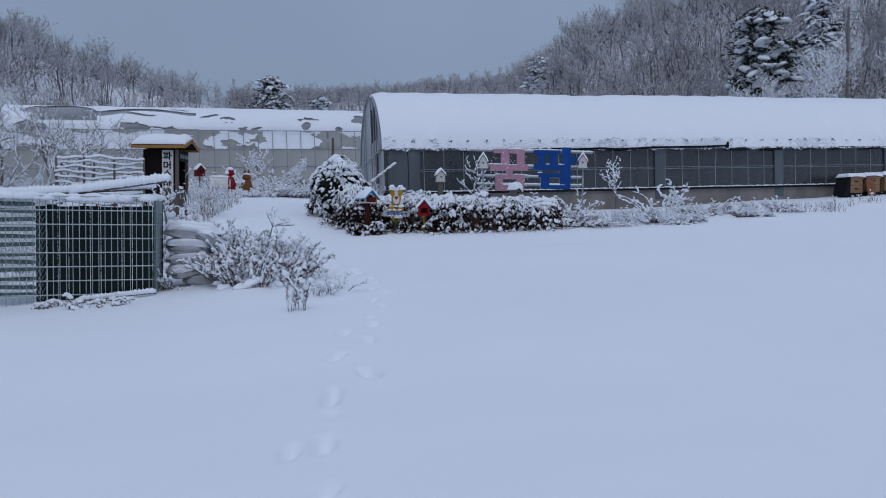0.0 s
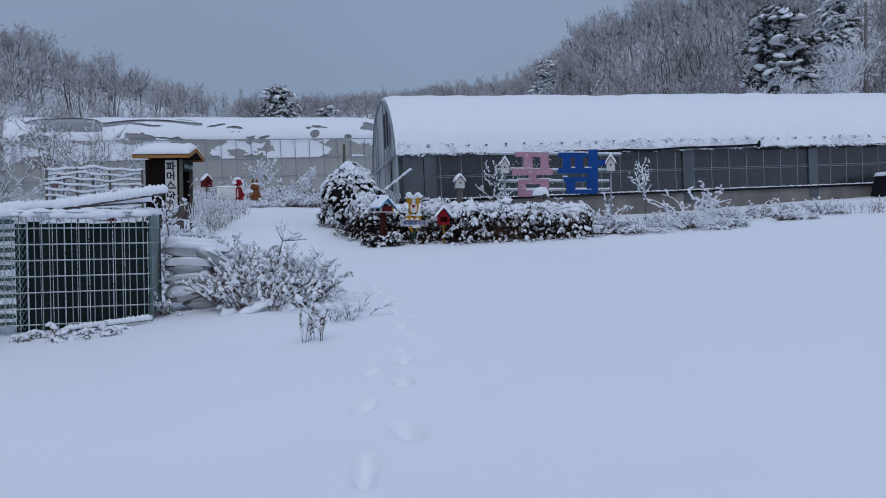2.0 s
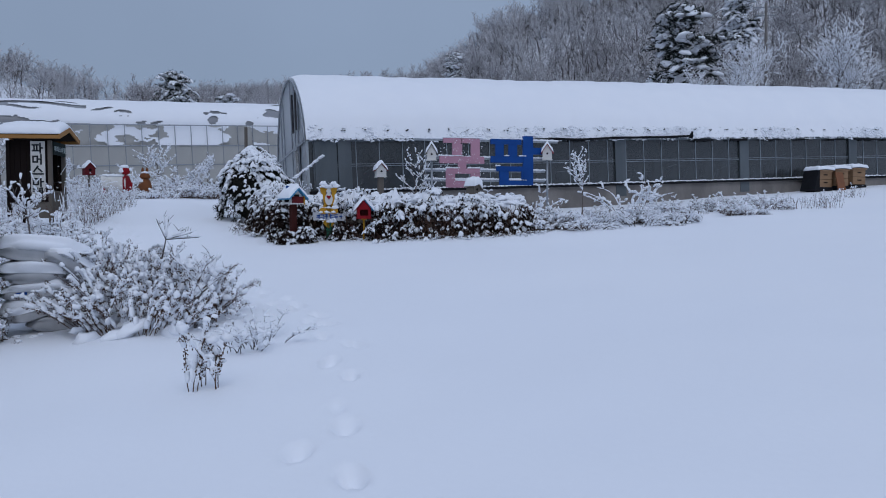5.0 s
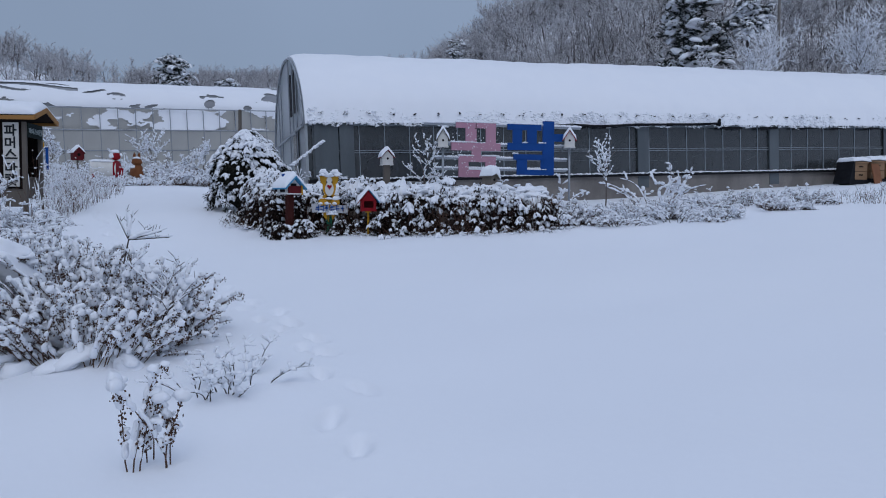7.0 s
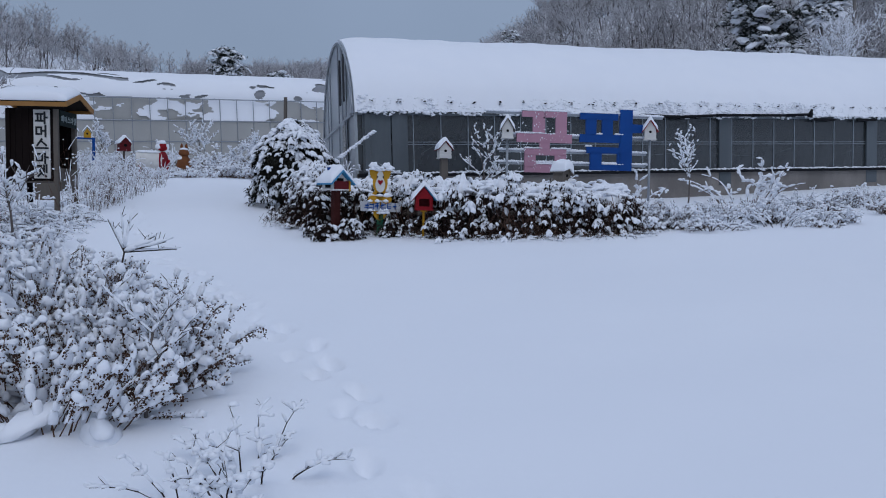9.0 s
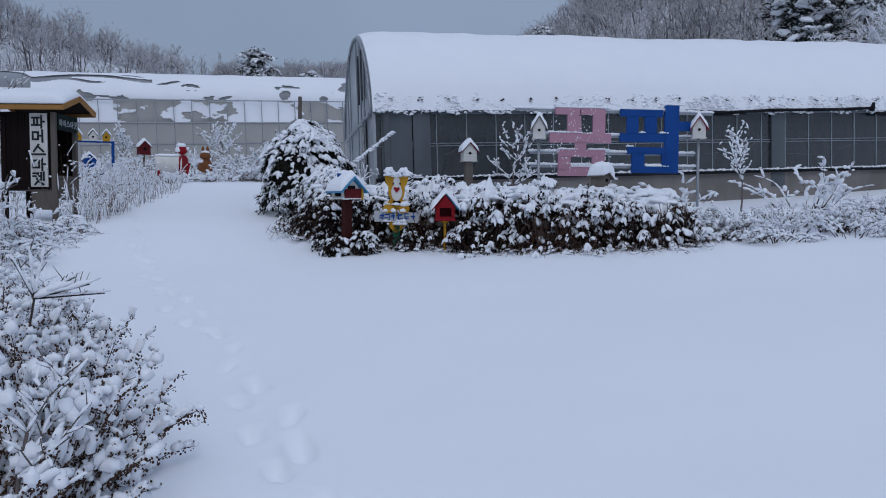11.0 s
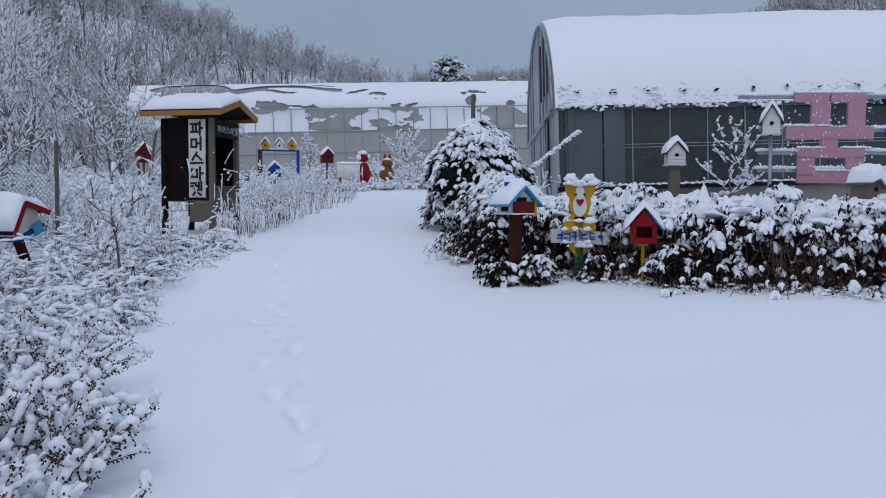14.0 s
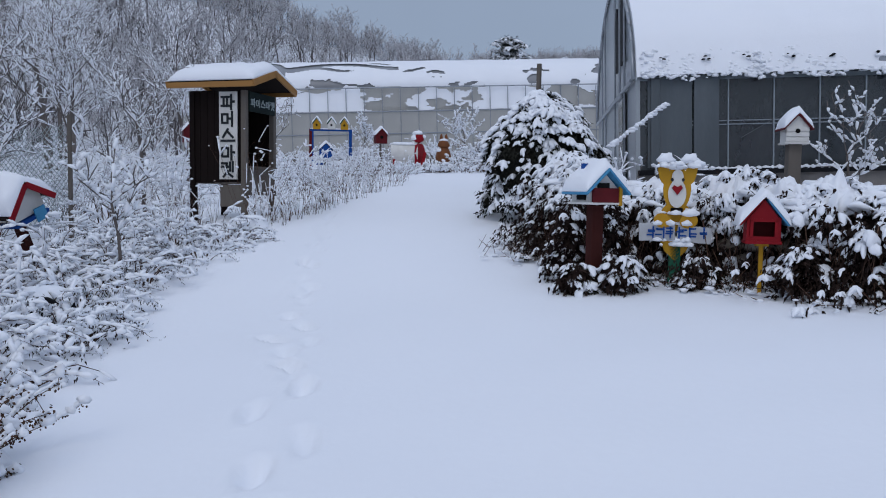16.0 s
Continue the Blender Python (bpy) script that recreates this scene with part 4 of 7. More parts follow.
def dome_bush(at, rx, ry, h, count, seed, label, pad=0.085, name="evergreen_bush"):
    rr = np.random.RandomState(seed)
    ob = thing(name, (at[0], at[1], gz(*at) - 0.03), label, "bush")
    az, q = rr.uniform(0, 2 * np.pi, count), rr.uniform(0, 1, count) ** 0.62
    prof = np.power(np.clip(1 - q**2.9, 0, 1), 0.55) * (0.9 + 0.1 * np.minimum(1, q * 5))
    bump = 1 + 0.13 * np.sin(az * 3 + q * 9 + seed) + 0.08 * np.sin(az * 7 - q * 14) + rr.normal(0, 0.04, count)
    pts = np.stack([np.cos(az) * rx * prof * bump, np.sin(az) * ry * prof * bump, q * h * (0.97 + 0.05 * np.sin(az * 2))], 1)
    nrm = np.stack([np.cos(az) * (1 - q * 0.6), np.sin(az) * (1 - q * 0.6), 0.15 + 0.85 * q**2], 1)
    nrm /= np.linalg.norm(nrm, axis=1, keepdims=True)
    evergreen(ob, pts, nrm, seed, EVERGREEN, pad, 0.16 + 0.5 * q, 7)
    v, f = template(3, seed, 1.0, 0.15)
    v = v * (rx * 0.80, ry * 0.80, h * 0.42) + (0, 0, h * 0.44)
    core(ob, v, f, EVERGREEN)
    return ob


def log(at, to, r, label, seed):
    a, b = Vector(at), Vector(to)
    ob = thing("log", at, label, "log", "snowy logs")
    rr = np.random.RandomState(seed)
    bm = bmesh.new()
    bar(bm, (0, 0, 0), b - a, r * 0.55, r * 0.5, 10)
    part("wood", bm, GREY_WOOD, ob, smooth=True)
    s = Batch()
    n = int((b - a).length / 0.045)
    f = np.linspace(0, 1, n)
    p = np.outer(f, np.array(b - a)) + np.array([0, -r * 0.15, r * 0.35])
    s.many(SMALL[seed % 4], p, turns(rr.uniform(0, 6, n)), np.stack([np.full(n, 0.07), np.full(n, r * 1.35), rr.uniform(1.5, 2.0, n) * r], 1))
    mpart("snow", s, SNOW, ob)


# ---- hedge over a field-stone wall ----
HEDGE = np.array([(5.35, 20.4), (5.55, 19.4), (6.0, 18.75), (6.6, 18.15), (7.35, 17.55), (8.2, 17.05), (8.95, 16.8), (9.25, 16.75)])


def hedge():
    rr = np.random.RandomState(21)
    ob = thing("hedge", (0, 0, 0), "low hedge and vines loaded with snow over a stone wall", "hedge")
    seg = np.linalg.norm(np.diff(HEDGE, axis=0), axis=1)
    cum = np.r_[0, np.cumsum(seg)]

    def along(s):
        x, y = np.interp(s, cum, HEDGE[:, 0]), np.interp(s, cum, HEDGE[:, 1])
        e = 0.15
        dx = np.interp(s + e, cum, HEDGE[:, 0]) - np.interp(s - e, cum, HEDGE[:, 0])
        dy = np.interp(s + e, cum, HEDGE[:, 1]) - np.interp(s - e, cum, HEDGE[:, 1])
        l = np.hypot(dx, dy)
        return x, y, dx / l, dy / l

    n = 5200
    s, w = rr.uniform(0, cum[-1], n), rr.uniform(-0.12, 1.02, n)
    ang = np.pi * (w * 0.86)
    x, y, dx, dy = along(s)
    high = 0.79 + 0.07 * np.sin(s * 3.1) + 0.05 * np.sin(s * 8) + np.where(s > 4.2, -0.16, 0.0)
    front = 0.48 + 0.54 * ease((s - 2.75) / 1.4) + 0.05 * np.sin(s * 4)
    wide = np.where(w < 0.58, front, 0.42)
    off, up = np.cos(ang) * wide, np.sin(np.clip(ang, 0, np.pi)) ** 0.55 * high
    drop = rr.uniform(0, 1, n) ** 1.5
    low = ang < 0.75
    up = np.where(low, high * (1 - drop * 0.95) * 0.86, up)
    off = np.where(low, wide * (1.0 + rr.uniform(-0.12, 0.16, n)), off)
    px, py = x + dy * off, y - dx * off
    pts = np.stack([px, py, ground_z(px, py) + up], 1) + rr.normal(0, 0.03, (n, 3))
    nrm = np.stack([dy * np.cos(ang), -dx * np.cos(ang), np.maximum(np.sin(ang), 0.05)], 1)
    rel = up / high
    keep = (rel < 0.8) | (rr.uniform(0, 1, n) < 0.3)
    keep &= (rel > 0.55) | (s < 2.7) | (s > 4.5) | (rr.uniform(0, 1, n) < 0.3)
    evergreen(ob, pts[keep], nrm[keep], 22, VINE_LEAF, 0.06, np.clip(rel * 1.2 - 0.28, 0.07, 0.9)[keep], 7, 0.062)
    m = 520
    s2 = rr.uniform(0, cum[-1], m)
    x, y, dx, dy = along(s2)
    o = rr.uniform(-0.38, 0.46, m) + 0.3 * ease((s2 - 2.75) / 1.4) * rr.uniform(0, 1, m)
    px, py = x + dy * o, y - dx * o
    T = Batch()
    k2 = rr.uniform(0.05, 0.12, m)
    T.many(PADS[1], np.stack([px, py, ground_z(px, py) + 0.74 - 0.22 * np.abs(o) + np.where(s2 > 4.2, -0.08, 0.0) + rr.normal(0, 0.03, m)], 1), turns(rr.uniform(0, 6, m), rr.normal(0, 0.2, m)), np.stack([k2 * 1.2, k2 * 0.9, k2 * 0.5], 1))
    mpart("top_snow", T, SNOW, ob, "thick snow over the top of the hedge")
    V, F = [], []
    ss, aa = np.linspace(0.05, cum[-1] - 0.05, 60), np.linspace(-0.25, np.pi, 12)
    for q in ss:
        cx, cy, tx, ty = (float(c) for c in along(q))
        for a in aa:
            o, u = math.cos(a) * (0.33 if a > 1.6 else 0.36 + 0.38 * float(ease((q - 2.75) / 1.4))), max(0.0, math.sin(a)) ** 0.5 * (0.66 if q < 4.0 else 0.50) if a > 0 else -0.1
            gx, gy = cx + ty * o, cy - tx * o
            V.append((gx, gy, gz(gx, gy) + u + 0.03 * noise.noise(Vector((q * 5, a * 3, 0)))))
    k = len(aa)
    i = (np.arange(len(ss) - 1)[:, None] * k + np.arange(k - 1)[None]).ravel()
    core(ob, V, np.concatenate([np.stack([i, i + 1, i + k + 1], 1), np.stack([i, i + k + 1, i + k], 1)]), VINE_LEAF)
    # the lumpy blanket of snow over the top, ragged along its lower edge
    V, F = [], []
    ss, na = np.linspace(0.0, cum[-1], 330), 26
    for q in ss:
        cx, cy, tx, ty = (float(c) for c in along(q))
        reach = 0.55 + 0.53 * float(ease((q - 2.75) / 1.4))
        rag = 0.95 + 0.75 * noise.noise(Vector((q * 2.3, 7, 0))) + 0.5 * noise.noise(Vector((q * 7.5, 3, 0)))
        tall = 0.83 + 0.05 * math.sin(q * 3.1) + 0.04 * math.sin(q * 8) - (0.13 if q > 4.2 else 0.0)
        for j in range(na):
            a = rag + (2.75 - rag) * j / (na - 1)
            lump = 0.97 + 0.24 * noise.noise(Vector((q * 6, a * 3.6, 1))) + 0.15 * noise.noise(Vector((q * 14, a * 8, 2))) + 0.05 * noise.noise(Vector((q * 30, a * 16, 5)))
            lump *= 1.0 - (0.16 if j == 0 else 0.04 if j == 1 else 0.0)
            o = math.cos(a) * (0.36 if a > 1.6 else reach) * lump
            gx, gy = cx + ty * o, cy - tx * o
            V.append((gx, gy, gz(gx, gy) + max(0.02, math.sin(a)) ** 0.55 * tall * (0.35 + 0.65 * lump)))
    i = (np.arange(len(ss) - 1)[:, None] * na + np.arange(na - 1)[None]).ravel()
    blanket = new("snow_blanket", mesh_of("snow_blanket", V, np.concatenate([np.stack([i, i + 1, i + na + 1], 1), np.stack([i, i + na + 1, i + na], 1)]), SNOW))
    blanket.parent = ob
    # bare vines hanging over the face
    W = Batch()
    m = 620
    s = rr.uniform(0.2, cum[-1], m)
    x, y, dx, dy = along(s)
    o = 0.50 + 0.54 * ease((s - 2.75) / 1.4) + rr.uniform(-0.03, 0.1, m)
    px, py = x + dy * o, y - dx * o
    z = ground_z(px, py)
    t = rr.uniform(0.15, 0.58, m)
    a = np.stack([px, py, z + t], 1)
    b = a + np.stack([rr.normal(0, 0.10, m), rr.normal(0, 0.05, m) - 0.05, -rr.uniform(0.12, 0.35, m)], 1)
    b[:, 2] = np.maximum(b[:, 2], z + 0.02)
    W.tubes(a, b, 0.006, 0.003, 3)
    mpart("vines", W, STEM, ob, smooth=False)
    # snow-dusted litter at the foot
    S, D = Batch(), Batch()
    m = 700
    s = rr.uniform(0, cum[-1], m)
    x, y, dx, dy = along(s)
    o = 0.45 + 0.54 * ease((s - 2.75) / 1.4) + np.abs(rr.normal(0, 0.28, m))
    px, py = x + dy * o, y - dx * o
    p = np.stack([px, py, ground_z(px, py) + rr.uniform(0, 0.10, m) * 0.6], 1)
    sz = rr.uniform(0.012, 0.04, m)
    S.many(BITS[3], p, turns(rr.uniform(0, 6, m)), np.stack([sz * 1.4, sz, sz * 0.6], 1))
    mpart("fallen_snow", S, SNOW, ob)
    q = rr.uniform(0, 1, m) < 0.85
    d = np.stack([rr.normal(0, 0.10, m), rr.normal(0, 0.12, m), rr.uniform(0.0, 0.16, m)], 1)
    D.tubes(p[q], (p + d)[q], 0.004, 0.002, 3)
    mpart("litter", D, STEM, ob, smooth=False)
    # low sprays trailing over the ground before the hedge
    m = 800
    s = rr.uniform(0, cum[-1], m)
    x, y, dx, dy = along(s)
    o = 0.42 + 0.54 * ease((s - 2.75) / 1.4) + np.abs(rr.normal(0, 0.26, m))
    px, py = x + dy * o, y - dx * o
    low = thing("trailing_vine", (0, 0, 0), "trailing vine sprays with snow at the foot of the hedge", "vine")
    evergreen(low, np.stack([px, py, ground_z(px, py) + rr.uniform(0.0, 0.26, m)], 1), np.stack([dy, -dx, np.full(m, 0.35)], 1), 27, VINE_LEAF, 0.05, np.full(m, 0.38), 7, 0.05)
    # stones of the wall that show through
    wall = thing("stone_wall", (0, 0, 0), "low wall of brown field stones under the hedge", "stone wall")
    me = []
    for k in range(4):
        v, f = template(1, 40 + k, 0.8, 0.3)
        me.append(mesh_of("stone", v * (0.13, 0.09, 0.075), f, STONE))
    for q in np.arange(2.6, cum[-1] - 0.1, 0.2):
        for row in range(3):
            cx, cy, tx, ty = (float(c) for c in along(q + 0.1 * (row % 2)))
            o = 0.42 + 0.40 * float(ease((q - 2.75) / 1.4)) + rr.uniform(-0.02, 0.03)
            st = new("stone", me[rr.randint(4)])
            st.parent = wall
            gx, gy = cx + ty * o, cy - tx * o
            st.matrix_basis = pose(gx, gy, gz(gx, gy) + 0.07 + row * 0.135, rr.uniform(-15, 15), rr.uniform(-15, 15), math.degrees(math.atan2(ty, tx)) + rr.uniform(-20, 20))


def tuft(at, r, h, count, seed):
    rr = np.random.RandomState(seed)
    ob = thing("hedge_tuft", (at[0], at[1], gz(*at)), "dark leafy tuft with snow at the foot of a post", "bush", "tufts at the hedge")
    az, q, z = rr.uniform(0, 6.28, count), rr.uniform(0.3, 1, count), rr.uniform(0.0, 1, count)
    k = r * (1 - 0.6 * z) * q
    pts = np.stack([np.cos(az) * k, np.sin(az) * k * 0.7, z * h], 1)
    nrm = np.stack([np.cos(az), np.sin(az), 0.3 + z], 1)
    evergreen(ob, pts, nrm / np.linalg.norm(nrm, axis=1, keepdims=True), seed, VINE_LEAF, 0.055, 0.10 + 0.32 * z, 8, 0.06)


hedge()
for k, (x, y, r, h) in enumerate([(5.3, 18.3, 0.30, 0.7), (4.98, 18.45, 0.32, 0.6), (5.12, 18.9, 0.34, 0.7), (5.0, 19.5, 0.34, 0.6), (6.75, 17.25, 0.28, 0.42), (7.1, 16.75, 0.34, 0.45), (7.6, 16.45, 0.36, 0.4), (8.2, 16.1, 0.36, 0.42), (8.9, 16.0, 0.36, 0.42), (4.92, 17.9, 0.22, 0.22), (5.28, 17.8, 0.24, 0.28), (5.95, 17.8, 0.24, 0.22), (6.5, 17.1, 0.26, 0.40), (6.85, 16.9, 0.32, 0.55)]):
    tuft((x, y), r, h, 130, 700 + k)
dome_bush((5.42, 22.1), 0.78, 0.85, 1.72, 2100, 5, "rounded dark evergreen bush with drooping snow-laden sprays")
dome_bush((5.5, 20.6), 0.55, 0.6, 1.0, 700, 6, "low evergreen bush half buried in snow beside the hedge")
tagged(part("wooden_stake", bar(bmesh.new(), (5.66, 24.0, gz(5.66, 24.0) - 0.2), (5.68, 24.0, 4.1), 0.045, 0.04, 10), GREY_WOOD), "weathered wooden stake standing behind the evergreen bush", "stake")
log((6.05, 21.0, 2.62), (6.72, 21.0, 3.14), 0.022, "bent pale stick with snow leaning from the bush", 4)
plant("garden_shrub", (6.15, 21.3), 0.5, 1.35, 26, 31, "arching bare shrub with frosted twigs beside the greenhouse", "twig")


# ---- bird houses and garden signs ----
def birdhouse(name, at, rz, w, d, h, rise, wall, roof, label, post=0.0, post_r=0.02, post_mat=None, over=0.035, thick=0.075, hole=0.022, tilt=(0, 0), slats=0, cap=True, square_post=False):
    """A house on a post: gabled body with an entrance hole facing -y, two roof boards, snow."""
    ob = thing(name, at, label, "birdhouse", "bird houses", rz=rz)
    ob.matrix_basis = pose(*at, tilt[0], tilt[1], rz)
    if post:
        bm = bmesh.new()
        if square_post:
            box(bm, (0, 0, post / 2 - 0.1), (post_r * 2, post_r * 2, post + 0.2), (0, 0, 0), 0.006)
        else:
            bar(bm, (0, 0, -0.2), (0, 0, post), post_r, seg=12)
        part("post", bm, post_mat or STEEL, ob, smooth=not square_post)
    z = post
    bm = bmesh.new()
    prism(bm, [(-w / 2, z), (w / 2, z), (w / 2, z + h), (0, z + h + rise), (-w / 2, z + h)], d, Matrix.Translation((0, -d / 2, 0)))
    body = part("body", bm, wall, ob)
    for k in range(slats):
        part("slat", boxes(((0, -d / 2 - 0.004, z + (k + 0.5) * h / slats), (w + 0.012, 0.012, h / slats * 0.8), (0, 0, 0), 0.003)), wall, ob)
    part("floor_board", boxes(((0, 0, z - 0.008), (w + 0.03, d + 0.03, 0.016), (0, 0, 0), 0.003)), wall, ob)
    if hole:
        part("entrance_hole", bar(bmesh.new(), (0, -d / 2 - 0.014, z + h * 0.72), (0, -d / 2 + 0.01, z + h * 0.72), hole, seg=16), HOLE, ob)
    half = w / 2 + over
    lift = rise * half / (w / 2)
    ang = math.degrees(math.atan2(lift, half))
    ln = math.hypot(half, lift)
    for sgn in (-1, 1):
        part("roof_board", boxes(((sgn * half / 2, 0, z + h + rise - lift / 2 + 0.012), (ln + 0.01, d + 2 * over, 0.016), (0, sgn * ang, 0), 0.003)), roof, ob)
    if cap:
        cap_part(ob, half, lift, -d / 2 - over - 0.01, d / 2 + over + 0.01, thick, z + h + rise - lift + 0.02, len(bpy.data.objects) % 17)
    return ob


birdhouse("birdhouse", (10.85, 17.85, 1.6), -34, 0.20, 0.18, 0.17, 0.15, WHITE, RED, "white birdhouse with red roof edges on a grey metal pole", 1.37, 0.022, STEEL)
birdhouse("birdhouse", (8.27, 18.43, 1.45), -26, 0.19, 0.18, 0.16, 0.16, WHITE, GREY_WOOD, "white birdhouse under snow on a grey metal pole", 1.47, 0.022, STEEL)
birdhouse("birdhouse", (7.22, 18.75, 1.38), -10, 0.20, 0.20, 0.15, 0.11, WHITE, DARK_RED, "white slatted birdhouse with a snowy roof on a wooden post", 1.18, 0.06, GREY_WOOD, slats=3, square_post=True, thick=0.07)
birdhouse("birdhouse", (8.27, 16.85, 1.38), 20, 0.18, 0.20, 0.14, 0.05, GREY_WOOD, GREY_WOOD, "small weathered birdhouse tilted under a thick block of snow", 0.76, 0.06, GREY_WOOD, tilt=(0, 10), square_post=True, thick=0.16)


def red_feeder():
    ob = thing("bird_feeder", (6.3, 17.42, 1.22), "open red wooden bird feeder on a thin yellow post", "bird feeder", "bird houses", rz=-16)
    part("post", boxes(((0, 0, 0.22), (0.04, 0.04, 0.70), (0, 0, 0), 0.004)), YELLOW, ob, "yellow post")
    part("bracket", boxes(((0, -0.02, 0.545), (0.12, 0.1, 0.03), (0, 0, 0), 0.004)), YELLOW, ob)
    ob.scale = (0.8, 0.8, 0.8)
    z = 0.57
    part("floor_board", boxes(((0, 0, z), (0.34, 0.26, 0.03), (0, 0, 0), 0.004)), RED, ob)
    for s in (-1, 1):
        part("side_wall", boxes(((s * 0.145, 0, z + 0.125), (0.03, 0.22, 0.25), (0, 0, 0), 0.004)), RED, ob)
    part("back_wall", boxes(((0, 0.105, z + 0.12), (0.28, 0.02, 0.24))), DARK_RED, ob)
    bm = bmesh.new()
    prism(bm, [(-0.16, z + 0.22), (0.16, z + 0.22), (0.0, z + 0.42)], 0.22, Matrix.Translation((0, -0.115, 0)))
    part("gable", bm, RED, ob)
    part("front_lip", boxes(((0, -0.105, z + 0.035), (0.29, 0.018, 0.05), (0, 0, 0), 0.003)), RED, ob)
    part("window_frame", boxes(((-0.115, -0.118, z + 0.14), (0.03, 0.012, 0.17)), ((0.115, -0.118, z + 0.14), (0.03, 0.012, 0.17)), ((0, -0.118, z + 0.22), (0.26, 0.012, 0.03))), RED, ob)
    ang = math.degrees(math.atan2(0.20, 0.16))
    part("roof_board", boxes(((-0.125, 0, z + 0.30), (0.33, 0.32, 0.018), (0, -ang, 0), 0.003)), RED, ob)
    part("roof_board", boxes(((0.125, 0, z + 0.30), (0.33, 0.32, 0.018), (0, ang, 0), 0.003)), LIGHT_BLUE, ob, "blue roof edge")
    cap_part(ob, 0.25, 0.30, -0.17, 0.19, 0.09, z + 0.16, 3)


red_feeder()


def blue_roof_house():
    ob = thing("bird_feeder", (5.08, 17.95, 1.18), "white and dark red feeder house with blue roof on post", "bird feeder", "bird houses", rz=20)
    ob.scale = (0.78, 0.78, 0.78)
    part("post", boxes(((0, 0, 0.42), (0.15, 0.12, 1.12), (0, 0, 0), 0.01)), BROWN_RED, ob, "red-brown post")
    z = 1.0
    part("floor_board", boxes(((0, 0, z), (0.46, 0.40, 0.025), (0, 0, 0), 0.004)), WHITE, ob)
    bm = bmesh.new()
    prism(bm, [(-0.19, z + 0.01), (0.19, z + 0.01), (0.19, z + 0.15), (0, z + 0.33), (-0.19, z + 0.15)], 0.34, Matrix.Translation((0, -0.16, 0)))
    part("body", bm, WHITE, ob)
    part("front_panel", boxes(((0, -0.185, z + 0.085), (0.33, 0.03, 0.16), (0, 0, 0), 0.004)), DARK_RED, ob, "dark red front panel")
    part("window", boxes(((-0.02, -0.172, z + 0.19), (0.14, 0.03, 0.06))), HOLE, ob)
    part("corner_post", boxes(((0.19, -0.19, z + 0.08), (0.035, 0.035, 0.21), (0, 0, 0), 0.004)), YELLOW, ob, "yellow corner post")
    part("side_window", boxes(((-0.195, -0.02, z + 0.07), (0.02, 0.16, 0.07)), ((-0.199, -0.02, z + 0.07), (0.02, 0.16, 0.012))), HOLE, ob)
    ang = math.degrees(math.atan2(0.18, 0.19))
    for s, m in ((-1, LIGHT_BLUE), (1, LIGHT_BLUE)):
        part("roof_board", boxes(((s * 0.135, -0.01, z + 0.235), (0.40, 0.50, 0.022), (0, s * ang, 0), 0.004)), m, ob)
    cap_part(ob, 0.28, 0.265, -0.24, 0.26, 0.11, z + 0.12, 4)
    part("chimney", boxes(((-0.10, 0.08, z + 0.37), (0.055, 0.055, 0.13), (0, 0, 0), 0.005)), BLUE, ob, "small dark blue chimney")
    b = Batch()
    b.many(CLUMPS[0], [(-0.10, 0.08, z + 0.44)], turns(np.zeros(1)), np.array([[0.04, 0.04, 0.035]]))
    mpart("chimney_snow", b, SNOW, ob)


blue_roof_house()


def disc(bm, c, rx, rz, depth, seg=24, tilt=0.0):
    m = Matrix.Translation(c) @ Matrix.Rotation(tilt, 4, "Y")
    return prism(bm, [(rx * math.cos(a), rz * math.sin(a)) for a in np.linspace(0, 2 * math.pi, seg, endpoint=False)], depth, m)


